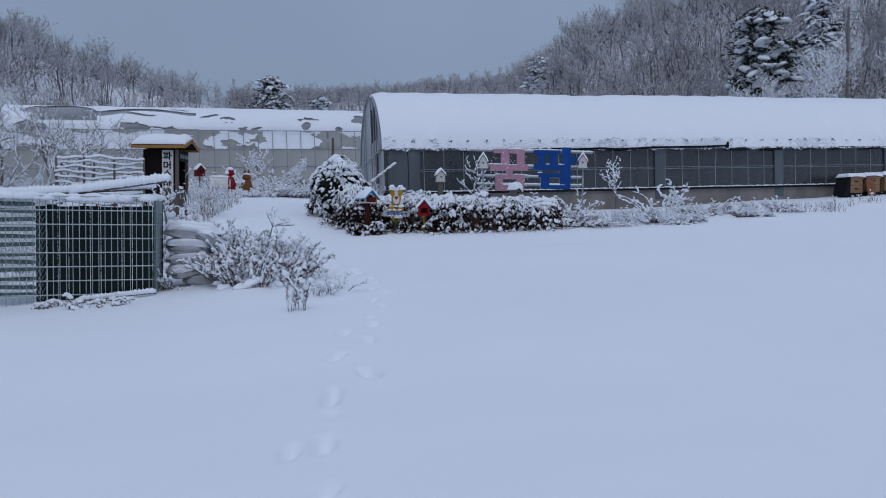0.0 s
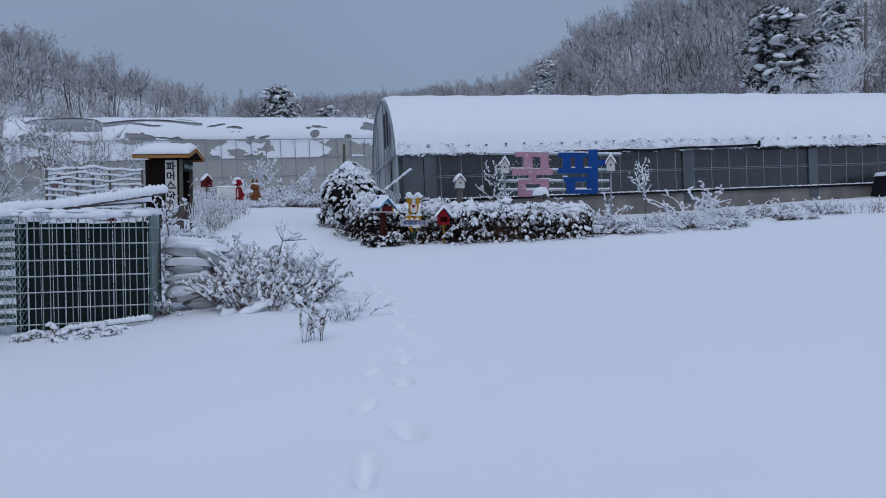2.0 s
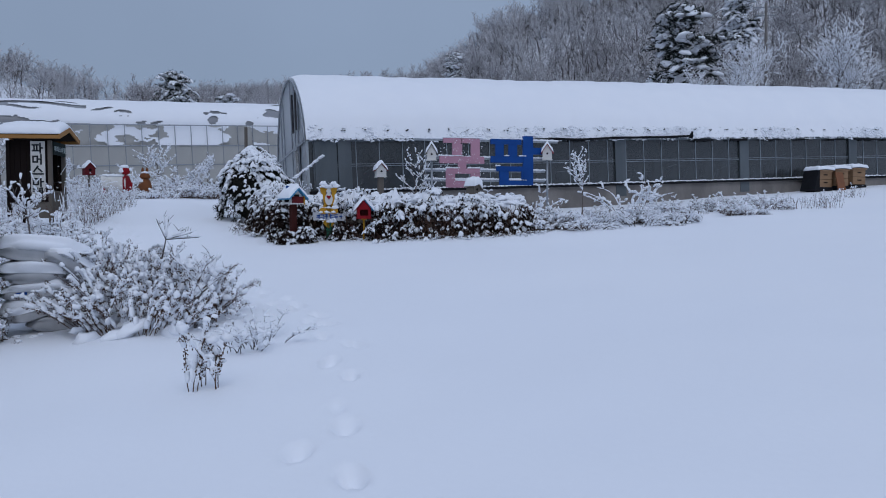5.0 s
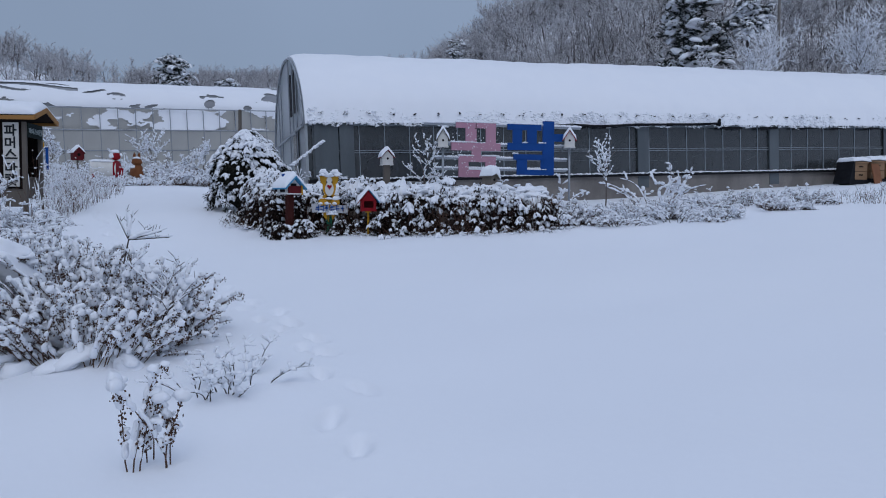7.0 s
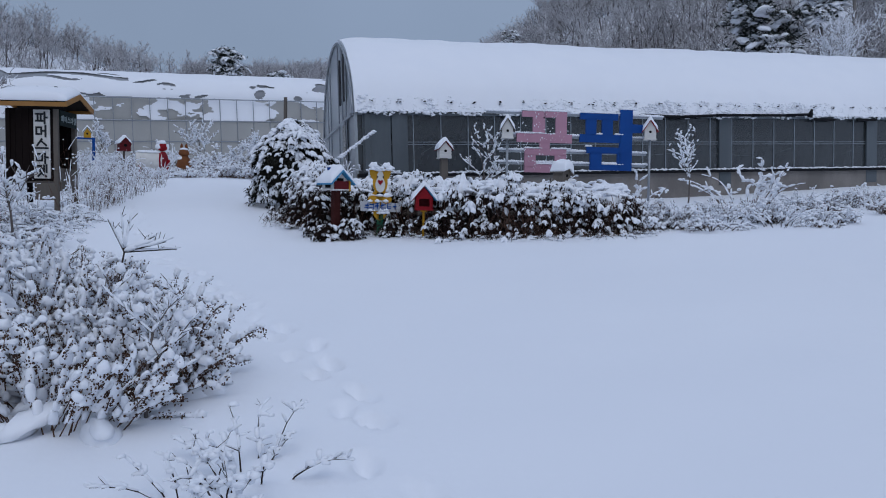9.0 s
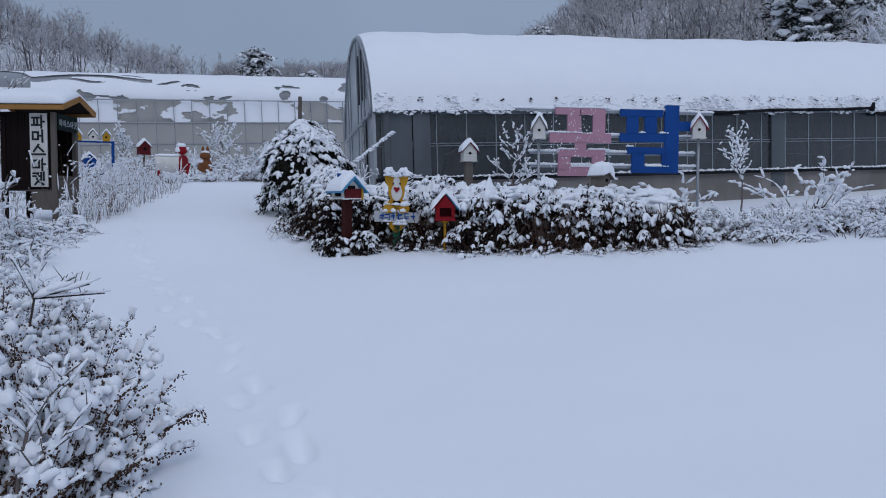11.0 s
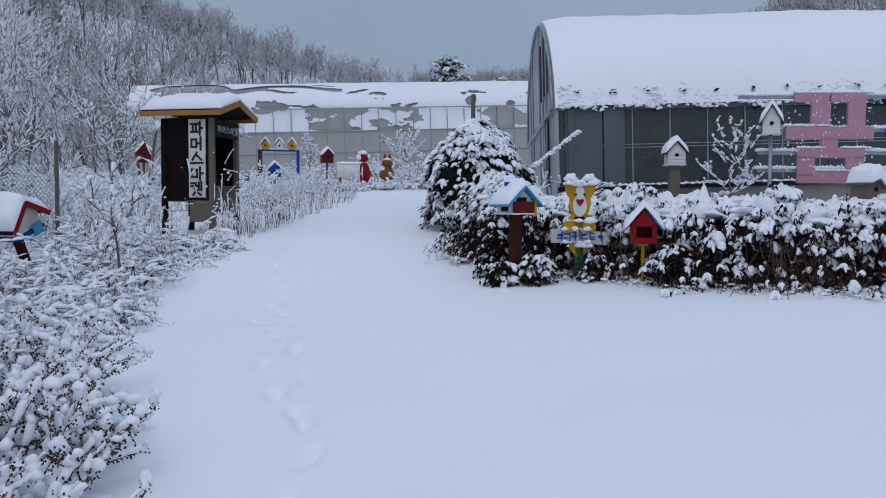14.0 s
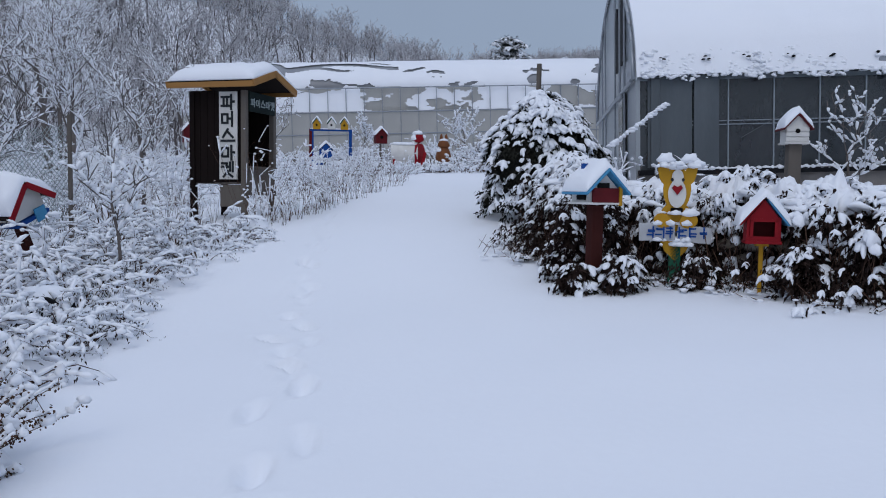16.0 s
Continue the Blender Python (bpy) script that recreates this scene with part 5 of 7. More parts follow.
def animal_sign():
    """A painted plywood cut-out over a lettered board."""
    ob = thing("garden_sign", (5.78, 17.92, 1.25), "yellow plywood animal cut-out with lettered board, dusted with snow", "garden sign", rz=-14)
    part("post", boxes(((0, 0.02, 0.12), (0.10, 0.04, 0.5), (0, 0, 0), 0.005)), GREEN, ob, "green post")
    for name, at, wx, wz, tip in (("head", (0, 0, 0.84), 0.115, 0.19, 0), ("body", (0, 0.004, 0.60), 0.135, 0.13, 0), ("ear", (-0.115, 0.002, 1.0), 0.046, 0.12, -0.12), ("ear", (0.115, 0.002, 1.0), 0.046, 0.12, 0.12), ("paw", (-0.115, -0.05, 0.57), 0.075, 0.062, 0.3), ("paw", (0.10, -0.05, 0.57), 0.075, 0.062, -0.3)):
        bm = bmesh.new()
        disc(bm, at, wx, wz, 0.03, tilt=tip)
        part(name, bm, YELLOW, ob)
    bm = bmesh.new()
    prism(bm, [(-0.14, 0.43), (0.14, 0.43), (0.09, 0.31), (0.0, 0.22), (-0.09, 0.31)], 0.03)
    part("feet", bm, YELLOW, ob)
    part("collar", boxes(((0, -0.012, 0.655), (0.10, 0.02, 0.05), (0, 0, 0), 0.004)), HOLE, ob, "black collar")
    bm = bmesh.new()
    disc(bm, (0, -0.014, 0.80), 0.075, 0.12, 0.012)
    disc(bm, (0, -0.016, 0.93), 0.05, 0.08, 0.012)
    part("white_patch", bm, WHITE, ob)
    for x in (-0.045, 0.045):
        part("eye", disc(bmesh.new(), (x, -0.022, 0.92), 0.012, 0.016, 0.008, 12), INK, ob)
    bm = bmesh.new()
    prism(bm, [(0, 0.79), (0.045, 0.85), (0.03, 0.875), (0, 0.86), (-0.03, 0.875), (-0.045, 0.85)], 0.01, Matrix.Translation((0, -0.028, 0)))
    part("red_mark", bm, RED, ob)
    part("board", boxes(((-0.16, -0.03, 0.475), (0.30, 0.025, 0.15), (0, -3, 0), 0.004)), SACK, ob, "faded white lettered board")
    part("board", boxes(((0.15, -0.032, 0.455), (0.28, 0.025, 0.14), (0, 4, 0), 0.004)), SACK, ob, "faded white lettered board")
    rr = np.random.RandomState(4)
    for k in range(6):
        x = -0.22 + k * 0.088
        bm = bmesh.new()
        for _ in range(3):
            box(bm, (x + rr.uniform(-0.015, 0.015), -0.047, 0.47 + rr.uniform(-0.04, 0.04)), (0.06, 0.008, 0.013), (0, 0, 0))
        box(bm, (x + rr.uniform(-0.03, 0.03), -0.047, 0.47), (0.013, 0.008, 0.10))
        part("letter_bars", bm, BLUE, ob, "faded blue lettering")
    b = Batch()
    n = 58
    p = np.stack([rr.uniform(-0.19, 0.19, n), rr.uniform(-0.06, 0.03, n), rr.choice([1.03, 1.05, 0.63, 0.54, 0.40, 0.36], n)], 1)
    s = rr.uniform(0.025, 0.06, n)
    b.many(SMALL[0], p, turns(rr.uniform(0, 6, n)), np.stack([s * 1.2, s * 0.7, s * 0.7], 1))
    b.many(PADS[0], [(-0.10, 0.0, 1.09), (0.10, 0.0, 1.09), (0.0, 0.0, 1.03), (0.11, -0.04, 0.63)], turns(np.zeros(4)), np.array([[0.075, 0.05, 0.06], [0.075, 0.05, 0.055], [0.09, 0.05, 0.05], [0.07, 0.04, 0.05]]))
    mpart("snow", b, SNOW, ob)


animal_sign()


def cut_letters():
    """Two large cut-out letters on horizontal rails between two poles."""
    rz = -12.0
    ob = thing("letter_sign", (8.27, 18.5, 1.5), "pink and blue cut-out letter panels on snow-topped rails between poles", "letter sign", rz=rz)
    top, bot = 1.86, 0.93
    for z, x0, x1 in ((top, -0.34, 2.96), (1.47, -0.1, 2.65), (1.20, -0.1, 2.65), (0.99, -0.1, 2.65)):
        part("rail", boxes((((x0 + x1) / 2, 0.03, z), (x1 - x0, 0.035, 0.035))), STEEL, ob)
        b = Batch()
        xs = np.arange(x0, x1, 0.045)
        b.many(SMALL[1], np.stack([xs, np.full_like(xs, 0.03), np.full_like(xs, z + 0.028)], 1), turns(R.uniform(0, 6, len(xs))), np.stack([np.full_like(xs, 0.055), np.full_like(xs, 0.036), R.uniform(0.03, 0.045, len(xs))], 1))
        mpart("rail_snow", b, SNOW, ob)

    def panel(name, rects, mat, label, wide):
        bm = bmesh.new()
        left = min(r[0] for r in rects)
        for x0, x1, z0, z1 in rects:
            x0, x1 = left + (x0 - left) * wide, left + (x1 - left) * wide
            box(bm, ((x0 + x1) / 2, -0.01, (z0 + z1) / 2), (x1 - x0, 0.045, z1 - z0))
        return part(name, bm, mat, ob, label)

    X = 0.22
    # first letter: a doubled corner stroke over a bar with a stem and a box
    panel("letter", [(X + 0.08, X + 0.52, 1.80, 1.90), (X + 0.30, X + 0.50, 1.50, 1.80), (X + 0.54, X + 0.98, 1.80, 1.90), (X + 0.76, X + 0.98, 1.50, 1.80), (X + 0.50, X + 0.54, 1.5, 1.78), (X - 0.02, X + 1.09, 1.36, 1.51), (X + 0.44, X + 0.64, 1.24, 1.37), (X + 0.14, X + 0.98, 1.14, 1.25), (X + 0.14, X + 0.36, 0.93, 1.15), (X + 0.75, X + 0.98, 0.93, 1.15), (X + 0.36, X + 0.75, 0.80, 0.97)][:10] + [(X + 0.36, X + 0.75, 0.84, 0.98), (X + 0.14, X + 0.36, 0.84, 0.94), (X + 0.75, X + 0.98, 0.84, 0.94)], PINK, "chipped pink painted letter", 0.91)
    X = 1.36
    panel("letter", [(X, X + 0.78, 1.79, 1.90), (X + 0.12, X + 0.33, 1.52, 1.80), (X + 0.45, X + 0.67, 1.52, 1.80), (X, X + 0.80, 1.39, 1.53), (X + 0.82, X + 1.08, 0.90, 1.98), (X + 0.78, X + 0.84, 1.40, 1.53), (X + 1.08, X + 1.30, 1.58, 1.73), (X + 0.14, X + 0.84, 1.20, 1.31), (X + 0.22, X + 0.45, 0.90, 1.21), (X + 0.45, X + 0.83, 0.90, 1.0), (X + 0.78, X + 0.84, 0.98, 1.21)], BLUE, "deep blue painted letter", 0.92)
    S = Batch()
    rr = np.random.RandomState(12)
    n = 150
    x = rr.uniform(0.22, 1.2, n)
    z = rr.uniform(0.88, 1.9, n)
    s = rr.uniform(0.006, 0.016, n)
    S.many(SMALL[2], np.stack([x, np.full(n, -0.034), z], 1), turns(rr.uniform(0, 6, n)), np.stack([s, s * 0.3, s * 1.4], 1))
    mpart("snow_specks", S, SNOW, ob, "specks of blown snow")
    S = Batch()
    rows = [(0.50, 0.74, 1.51), (0.10, 0.5, 1.51), (0.58, 0.97, 0.98), (0.36, 0.66, 1.25), (0.86, 1.2, 1.25), (1.70, 1.80, 1.53), (2.05, 2.18, 1.53), (1.82, 2.18, 1.0), (1.4, 2.1, 1.90), (2.18, 2.44, 1.98), (0.3, 1.2, 1.90), (1.5, 1.6, 1.31)]
    xs, zs = np.concatenate([np.arange(a, b, 0.035) for a, b, _ in rows]), np.concatenate([np.full(len(np.arange(a, b, 0.035)), z) for a, b, z in rows])
    S.many(SMALL[3], np.stack([xs, np.full_like(xs, -0.01), zs + 0.01], 1), turns(rr.uniform(0, 6, len(xs))), np.stack([np.full_like(xs, 0.04), np.full_like(xs, 0.032), rr.uniform(0.018, 0.032, len(xs))], 1))
    mpart("snow", S, SNOW, ob)


cut_letters()


# ---- the little market hut ----
STROKES = {
    "pa": [(0.05, 0.82, 0.58, 0.82), (0.05, 0.25, 0.60, 0.25), (0.20, 0.25, 0.20, 0.82), (0.45, 0.25, 0.45, 0.82), (0.76, 0.05, 0.76, 0.95), (0.76, 0.52, 0.95, 0.52)],
    "meo": [(0.08, 0.80, 0.48, 0.80), (0.08, 0.25, 0.48, 0.25), (0.08, 0.25, 0.08, 0.80), (0.48, 0.25, 0.48, 0.80), (0.82, 0.05, 0.82, 0.95), (0.60, 0.52, 0.82, 0.52)],
    "seu": [(0.50, 0.92, 0.14, 0.42), (0.46, 0.78, 0.86, 0.42), (0.02, 0.18, 0.98, 0.18)],
    "ma": [(0.08, 0.80, 0.52, 0.80), (0.08, 0.25, 0.52, 0.25), (0.08, 0.25, 0.08, 0.80), (0.52, 0.25, 0.52, 0.80), (0.76, 0.05, 0.76, 0.95), (0.76, 0.52, 0.96, 0.52)],
    "ket": [(0.05, 0.90, 0.42, 0.90), (0.05, 0.68, 0.42, 0.68), (0.42, 0.90, 0.34, 0.45), (0.52, 0.68, 0.66, 0.68), (0.66, 0.42, 0.66, 0.95), (0.86, 0.38, 0.86, 0.98), (0.50, 0.38, 0.18, 0.04), (0.46, 0.28, 0.82, 0.04)],
}


def lettering(parent, mat, names, cell, place, m, gap=1.1, stroke=0.13, down=True):
    for k, nm in enumerate(names):
        bm = bmesh.new()
        for x0, z0, x1, z1 in STROKES[nm]:
            dx, dz = (x1 - x0) * cell, (z1 - z0) * cell
            ln, ang = math.hypot(dx, dz), math.degrees(math.atan2(dz, dx))
            box(bm, ((x0 + x1) / 2 * cell, 0, (z0 + z1) / 2 * cell), (ln + stroke * cell, 0.008, stroke * cell), (0, -ang, 0))
        ob = part("letter", bm, mat, parent)
        ob.matrix_basis = m @ Matrix.Translation((place[0] + (0 if down else k * cell * gap), place[1], place[2] - (k * cell * gap if down else 0)))


def hut():
    W, D, H, B = 0.98, 0.86, 1.96, 0.56
    ob = thing("market_hut", (1.13, 23.55, 1.56), "dark wooden hut with snowy roof and lettered white sign", "hut", rz=-20.5)
    rr = np.random.RandomState(8)
    for x, y in ((-W, 0.0), (0, 0.0), (-W, D), (0, D)):
        part("corner_post", boxes(((x - math.copysign(0.04, x + 0.1) * 0 - (0.04 if x == 0 else -0.04), y, H / 2 - 0.1), (0.085, 0.085, H + 0.2), (0, 0, 0), 0.006)), DARK_WOOD if x else GREY_WOOD, ob)
    n = 7
    for k in range(n):
        w = (W - 0.09) / n
        part("plank", boxes(((-W + 0.045 + (k + 0.5) * w, 0.0, (B + H) / 2), (w - 0.006, 0.026, H - B + rr.uniform(-0.02, 0.02)), (0, 0, 0), 0.003)), DARK_WOOD, ob)
        part("plank", boxes(((-W + 0.045 + (k + 0.5) * w, D, (B + H) / 2), (w - 0.006, 0.026, H - B), (0, 0, 0), 0.003)), DARK_WOOD, ob)
        part("plank", boxes(((-W, 0.045 + (k + 0.5) * (D - 0.09) / n, (B + H) / 2), (0.026, (D - 0.09) / n - 0.006, H - B), (0, 0, 0), 0.003)), DARK_WOOD, ob)
    part("floor_board", boxes(((-W / 2, D / 2, B), (W, D, 0.04), (0, 0, 0), 0.004)), GREY_WOOD, ob)
    part("lower_panel", boxes(((-0.24, 0.0, B - 0.20), (0.44, 0.03, 0.34), (0, 0, 0), 0.004)), GREY_WOOD, ob, "weathered grey lower panel")
    part("side_panel", boxes(((0.0, D / 2, B + 0.02), (0.03, D - 0.1, 0.42), (0, 0, 0), 0.004)), GREY_WOOD, ob)
    part("lintel", boxes(((0.01, D / 2, H - 0.16), (0.03, D - 0.08, 0.30), (0, 0, 0), 0.004)), GREEN_BOARD, ob, "dark lettered lintel board")
    lettering(ob, WIRE, ("pa", "meo", "seu", "ma", "ket"), 0.13, (0.05, 0, 0), Matrix.Translation((0.031, 0.02, H - 0.235)) @ Matrix.Rotation(math.pi / 2, 4, "Z"), 1.15, 0.12, False)
    part("sill", boxes(((0.02, D / 2, B + 0.24), (0.07, D, 0.03), (0, 0, 0), 0.004)), GREY_WOOD, ob)
    part("sign_board", boxes(((-0.29, -0.045, 1.275), (0.31, 0.03, 1.33), (0, 0, 0), 0.004)), WHITE, ob, "tall white sign board with black lettering")
    lettering(ob, INK, ("pa", "meo", "seu", "ma", "ket"), 0.232, (-0.406, -0.066, 1.665), Matrix(), 1.10, 0.15)
    over, half = 0.24, D / 2 + 0.24
    rise = 0.22
    ang = math.degrees(math.atan2(rise, half))
    ln = math.hypot(rise, half)
    for s in (-1, 1):
        part("roof_panel", boxes(((-W / 2, D / 2 + s * half / 2, H + 0.10 + rise / 2), (W + 2 * over, ln, 0.03), (-s * ang, 0, 0), 0.004)), DARK_WOOD, ob)
        part("fascia", boxes(((-W / 2, D / 2 + s * half, H + 0.065), (W + 2 * over + 0.04, 0.03, 0.085), (0, 0, 0), 0.004)), AMBER_WOOD, ob, "varnished fascia board")
        for x in (-W - over, over):
            part("barge_board", boxes(((x + math.copysign(0.015, x), D / 2 + s * half / 2, H + 0.075 + rise / 2), (0.03, ln + 0.03, 0.10), (-s * ang, 0, 0), 0.004)), AMBER_WOOD, ob, "varnished barge board")
    v, t = snow_cap(half + 0.01, rise, -(W / 2 + over + 0.02), W / 2 + over + 0.02, 0.15, 6)
    s = new("roof_snow", mesh_of("roof_snow", v, t, SNOW))
    s.parent, s.matrix_basis = ob, pose(-W / 2, D / 2, H + 0.125, 0, 0, 90)
    part("shelf", boxes(((-W / 2, D * 0.7, 1.05), (W - 0.1, 0.3, 0.03))), DARK_WOOD, ob)


hut()


# ---- wire cage, sacks, woven fence beside the yard ----
def cage():
    ob = thing("wire_cage", (0.23, 10.97, 0.49), "wire mesh bin filled with dark green boards and snowy netting", "wire cage", rz=0)
    L, D, H = 3.3, 1.1, 1.30
    vert, horz = None, None
    for k in range(int(L / 0.075) + 1):
        w = new("wire", vert.data) if vert else part("wire", bar(bmesh.new(), (0, 0, -0.1), (0, 0, H), 0.0052, seg=6), WIRE, ob)
        vert = vert or w
        w.parent, w.location = ob, (-k * 0.075, 0, 0)
    for k in range(8):
        w = new("wire", horz.data) if horz else part("wire", bar(bmesh.new(), (0, -0.006, 0), (-L, -0.006, 0), 0.0052, seg=6), WIRE, ob)
        horz = horz or w
        w.parent, w.location = ob, (0, 0, 0.05 + k * 0.178)
    side = None
    for k in range(8):
        w = new("wire", side.data) if side else part("wire", bar(bmesh.new(), (0, 0, 0), (0.12, D, 0), 0.006, seg=6), WIRE, ob)
        side = side or w
        w.parent, w.location = ob, (0.004, 0, 0.05 + k * 0.178)
    for k in range(1, 14):
        w = new("wire", vert.data)
        w.parent, w.location = ob, (0.12 * k / 13, D * k / 13, 0)
    for x, y in ((0, 0), (0.12, D), (-L, 0)):
        part("post", boxes(((x, y, H / 2 - 0.05), (0.025, 0.025, H + 0.1), (0, 0, 0), 0.004)), NET, ob)
    rr = np.random.RandomState(5)
    for k in range(11):
        part("board", boxes(((-0.09 - k * 0.125, 0.07 + rr.uniform(0, 0.03), 0.57), (0.118, 0.025, 1.22 + rr.uniform(-0.03, 0.03)), (0, 0, rr.uniform(-4, 4)), 0.004)), GREEN_BOARD, ob)
    for k in range(9):
        part("side_board", boxes(((-0.01 + 0.012 * k, 0.09 + k * 0.115, 0.57), (0.02, 0.108, 1.2 + rr.uniform(-0.03, 0.03)), (0, 0, rr.uniform(-4, 4)), 0.004)), GREEN_BOARD, ob)
    for k in range(12):
        z = 0.04 + k * 0.105
        b, s = Batch(), Batch()
        xs = np.arange(-L, -1.42, 0.05)
        y = 0.10 + 0.02 * np.sin(xs * 5 + k)
        p = np.stack([xs, y, z + 0.012 * np.sin(xs * 3 + k * 2)], 1)
        b.many(SMALL[0], p, turns(rr.uniform(-0.2, 0.2, len(xs))), np.stack([np.full_like(xs, 0.05), np.full_like(xs, 0.06), np.full_like(xs, 0.05)], 1))
        mpart("net_roll", b, NET, ob)
        s.many(SMALL[1], p + (0, -0.03, 0.045), turns(rr.uniform(0, 6, len(xs))), np.stack([np.full_like(xs, 0.05), np.full_like(xs, 0.035), rr.uniform(0.012, 0.026, len(xs))], 1))
        mpart("net_snow", s, SNOW, ob)
    # cross-hatched netting in front of the rolls
    n = Batch()
    q = np.arange(-L, -1.3, 0.045)
    for sgn in (-1, 1):
        a = np.concatenate([np.stack([q, np.full_like(q, 0.025), np.full_like(q, z0)], 1) for z0 in np.arange(0.0, 1.25, 0.09)])
        n.tubes(a, a + (0.045 * sgn, 0, 0.09), 0.0022, 0.0022, 3)
    mpart("netting", n, WIRE, ob, "fine frosted netting", False)
    tagged(ob.children[-1], kind="stuff")
    top = Batch()
    m = 620
    x, y = rr.uniform(-L, 0.05, m), rr.uniform(-0.02, D, m)
    s = rr.uniform(0.05, 0.11, m)
    top.many(SMALL[2], np.stack([x, y, H - 0.03 + 0.05 * np.sin(x * 2.2) * 0.4 + 0.02 * (y > 0.1)], 1), turns(rr.uniform(0, 6, m)), np.stack([s * 1.5, s * 1.1, s * 0.7], 1))
    mpart("top_snow", top, SNOW, ob, "lumpy snow over the top")
    top = Batch()
    xs = np.arange(-L, 0.02, 0.03)
    top.many(SMALL[3], np.stack([xs, np.full_like(xs, -0.006), np.full_like(xs, H + 0.005)], 1), turns(0 * xs), np.stack([np.full_like(xs, 0.03), np.full_like(xs, 0.018), rr.uniform(0.015, 0.03, len(xs))], 1))
    for k in range(8):
        z = 0.05 + k * 0.178
        top.many(SMALL[3], np.stack([xs, np.full_like(xs, -0.008), np.full_like(xs, z + 0.006)], 1), turns(0 * xs), np.stack([np.full_like(xs, 0.022), np.full_like(xs, 0.006), np.full_like(xs, 0.004)], 1))
    mpart("wire_snow", top, SNOW, ob)


cage()


log((-0.75, 11.25, 1.84), (0.38, 11.05, 2.02), 0.055, "snow-covered pole lying across the wire bin", 1)
log((-1.6, 11.5, 1.80), (0.2, 11.35, 1.93), 0.05, "second snowy pole across the wire bin", 2)
log((-0.6, 10.72, 0.50), (0.18, 10.80, 0.56), 0.03, "thin snowy stick lying at the foot of the bin", 3)


def sack(at, rz, tilt, size, label, seed, snowy):
    ob = thing("sack", at, label, "sack", "stacked sacks")
    ob.matrix_basis = pose(*at, tilt[0], tilt[1], rz)
    bm = bmesh.new()
    bmesh.ops.create_icosphere(bm, subdivisions=4, radius=1)
    for v in bm.verts:
        c = v.co
        q = Vector([math.copysign(abs(t) ** 0.55, t) for t in c])
        wob = 1 + 0.18 * noise.noise(c * 1.8 + Vector((seed * 3.0, 0, 0)))
        v.co = Vector((q.x * size[0] / 2, q.y * size[1] / 2 * (1 - 0.12 * abs(q.x) ** 4), q.z * size[2] / 2 * (1 - 0.45 * abs(q.x) ** 3))) * wob
    part("bag", bm, SACK, ob, smooth=True)
    if snowy:
        bm = bmesh.new()
        bmesh.ops.create_icosphere(bm, subdivisions=4, radius=1)
        for v in bm.verts:
            c = v.co
            q = Vector([math.copysign(abs(t) ** 0.6, t) for t in c])
            wob = 1 + 0.2 * noise.noise(c * 1.6 + Vector((seed * 5.0, 2, 0)))
            v.co = Vector((q.x * size[0] * 0.51, q.y * size[1] * 0.52, (size[2] * 0.30 + (q.z * snowy if q.z > 0 else q.z * 0.02)) * (1 - 0.4 * abs(q.x) ** 4))) * wob
        part("snow", bm, SNOW, ob, smooth=True)
    return ob


SX, SY, SZ = 0.74, 11.75, gz(0.74, 11.75)
sack((SX + 0.16, SY - 0.02, SZ + 0.05), 12, (0, 2), (0.62, 0.44, 0.15), "grey woven sack at the bottom of the stack", 1, 0.0)
sack((SX + 0.20, SY + 0.02, SZ + 0.15), -14, (0, 5), (0.56, 0.42, 0.14), "slack grey sack near the bottom of the stack", 7, 0.0)
sack((SX - 0.06, SY - 0.02, SZ + 0.19), 18, (4, -13), (0.58, 0.42, 0.14), "woven sack sagging at one end under snow", 2, 0.09)
sack((SX + 0.26, SY + 0.06, SZ + 0.27), 30, (0, 10), (0.50, 0.40, 0.14), "woven sack with faded printing under snow", 3, 0.06)
part("print", boxes(((-0.12, -0.19, 0.005), (0.13, 0.02, 0.045), (0, 0, 0), 0.004)), BLUE, sack((SX - 0.03, SY + 0.0, SZ + 0.34), -8, (0, -3), (0.58, 0.40, 0.13), "woven sack with a blue printed mark", 4, 0.08), "blue printed mark")
sack((SX - 0.06, SY + 0.02, SZ + 0.50), 6, (0, 3), (0.54, 0.42, 0.15), "sack thickly covered with snow", 5, 0.12)
sack((SX + 0.24, SY + 0.05, SZ + 0.56), 36, (0, 30), (0.62, 0.38, 0.15), "sack slipping down over the pile under snow", 8, 0.10)
sack((SX + 0.02, SY + 0.10, SZ + 0.70), 2, (0, 5), (0.76, 0.46, 0.17), "slumped top sack under a thick layer of snow", 6, 0.13)


def woven_fence():
    ob = thing("wire_fence", (0.14, 15.5, gz(0.14, 15.5)), "wire fence whose horizontal strands carry lines of snow", "fence")
    L, H = 1.45, 1.88
    for x in (0, -0.5, -1.0, -L):
        part("post", bar(bmesh.new(), (x, 0, -0.3), (x, 0, H + 0.03), 0.02), GREY_WOOD, ob)
    rr = np.random.RandomState(6)
    for k in range(19):
        z = H - k * 0.09
        xs = np.arange(-L, 0.02, 0.035)
        zz = z + 0.02 * np.sin(xs * 6 + k) + 0.012 * np.sin(xs * 15 + k * 3)
        p = np.stack([xs, 0.02 * np.sin(xs * 4 + k), zz], 1)
        b = Batch()
        b.tubes(p[:-1], p[1:], 0.006, 0.006, 4)
        mpart("strand", b, NET, ob)
        b = Batch()
        b.many(SMALL[k % 4], p + (0, 0, 0.012), turns(rr.uniform(0, 6, len(xs))), np.stack([np.full_like(xs, 0.04), np.full_like(xs, 0.036), rr.uniform(0.028, 0.042, len(xs))], 1))
        mpart("strand_snow", b, SNOW, ob)


woven_fence()


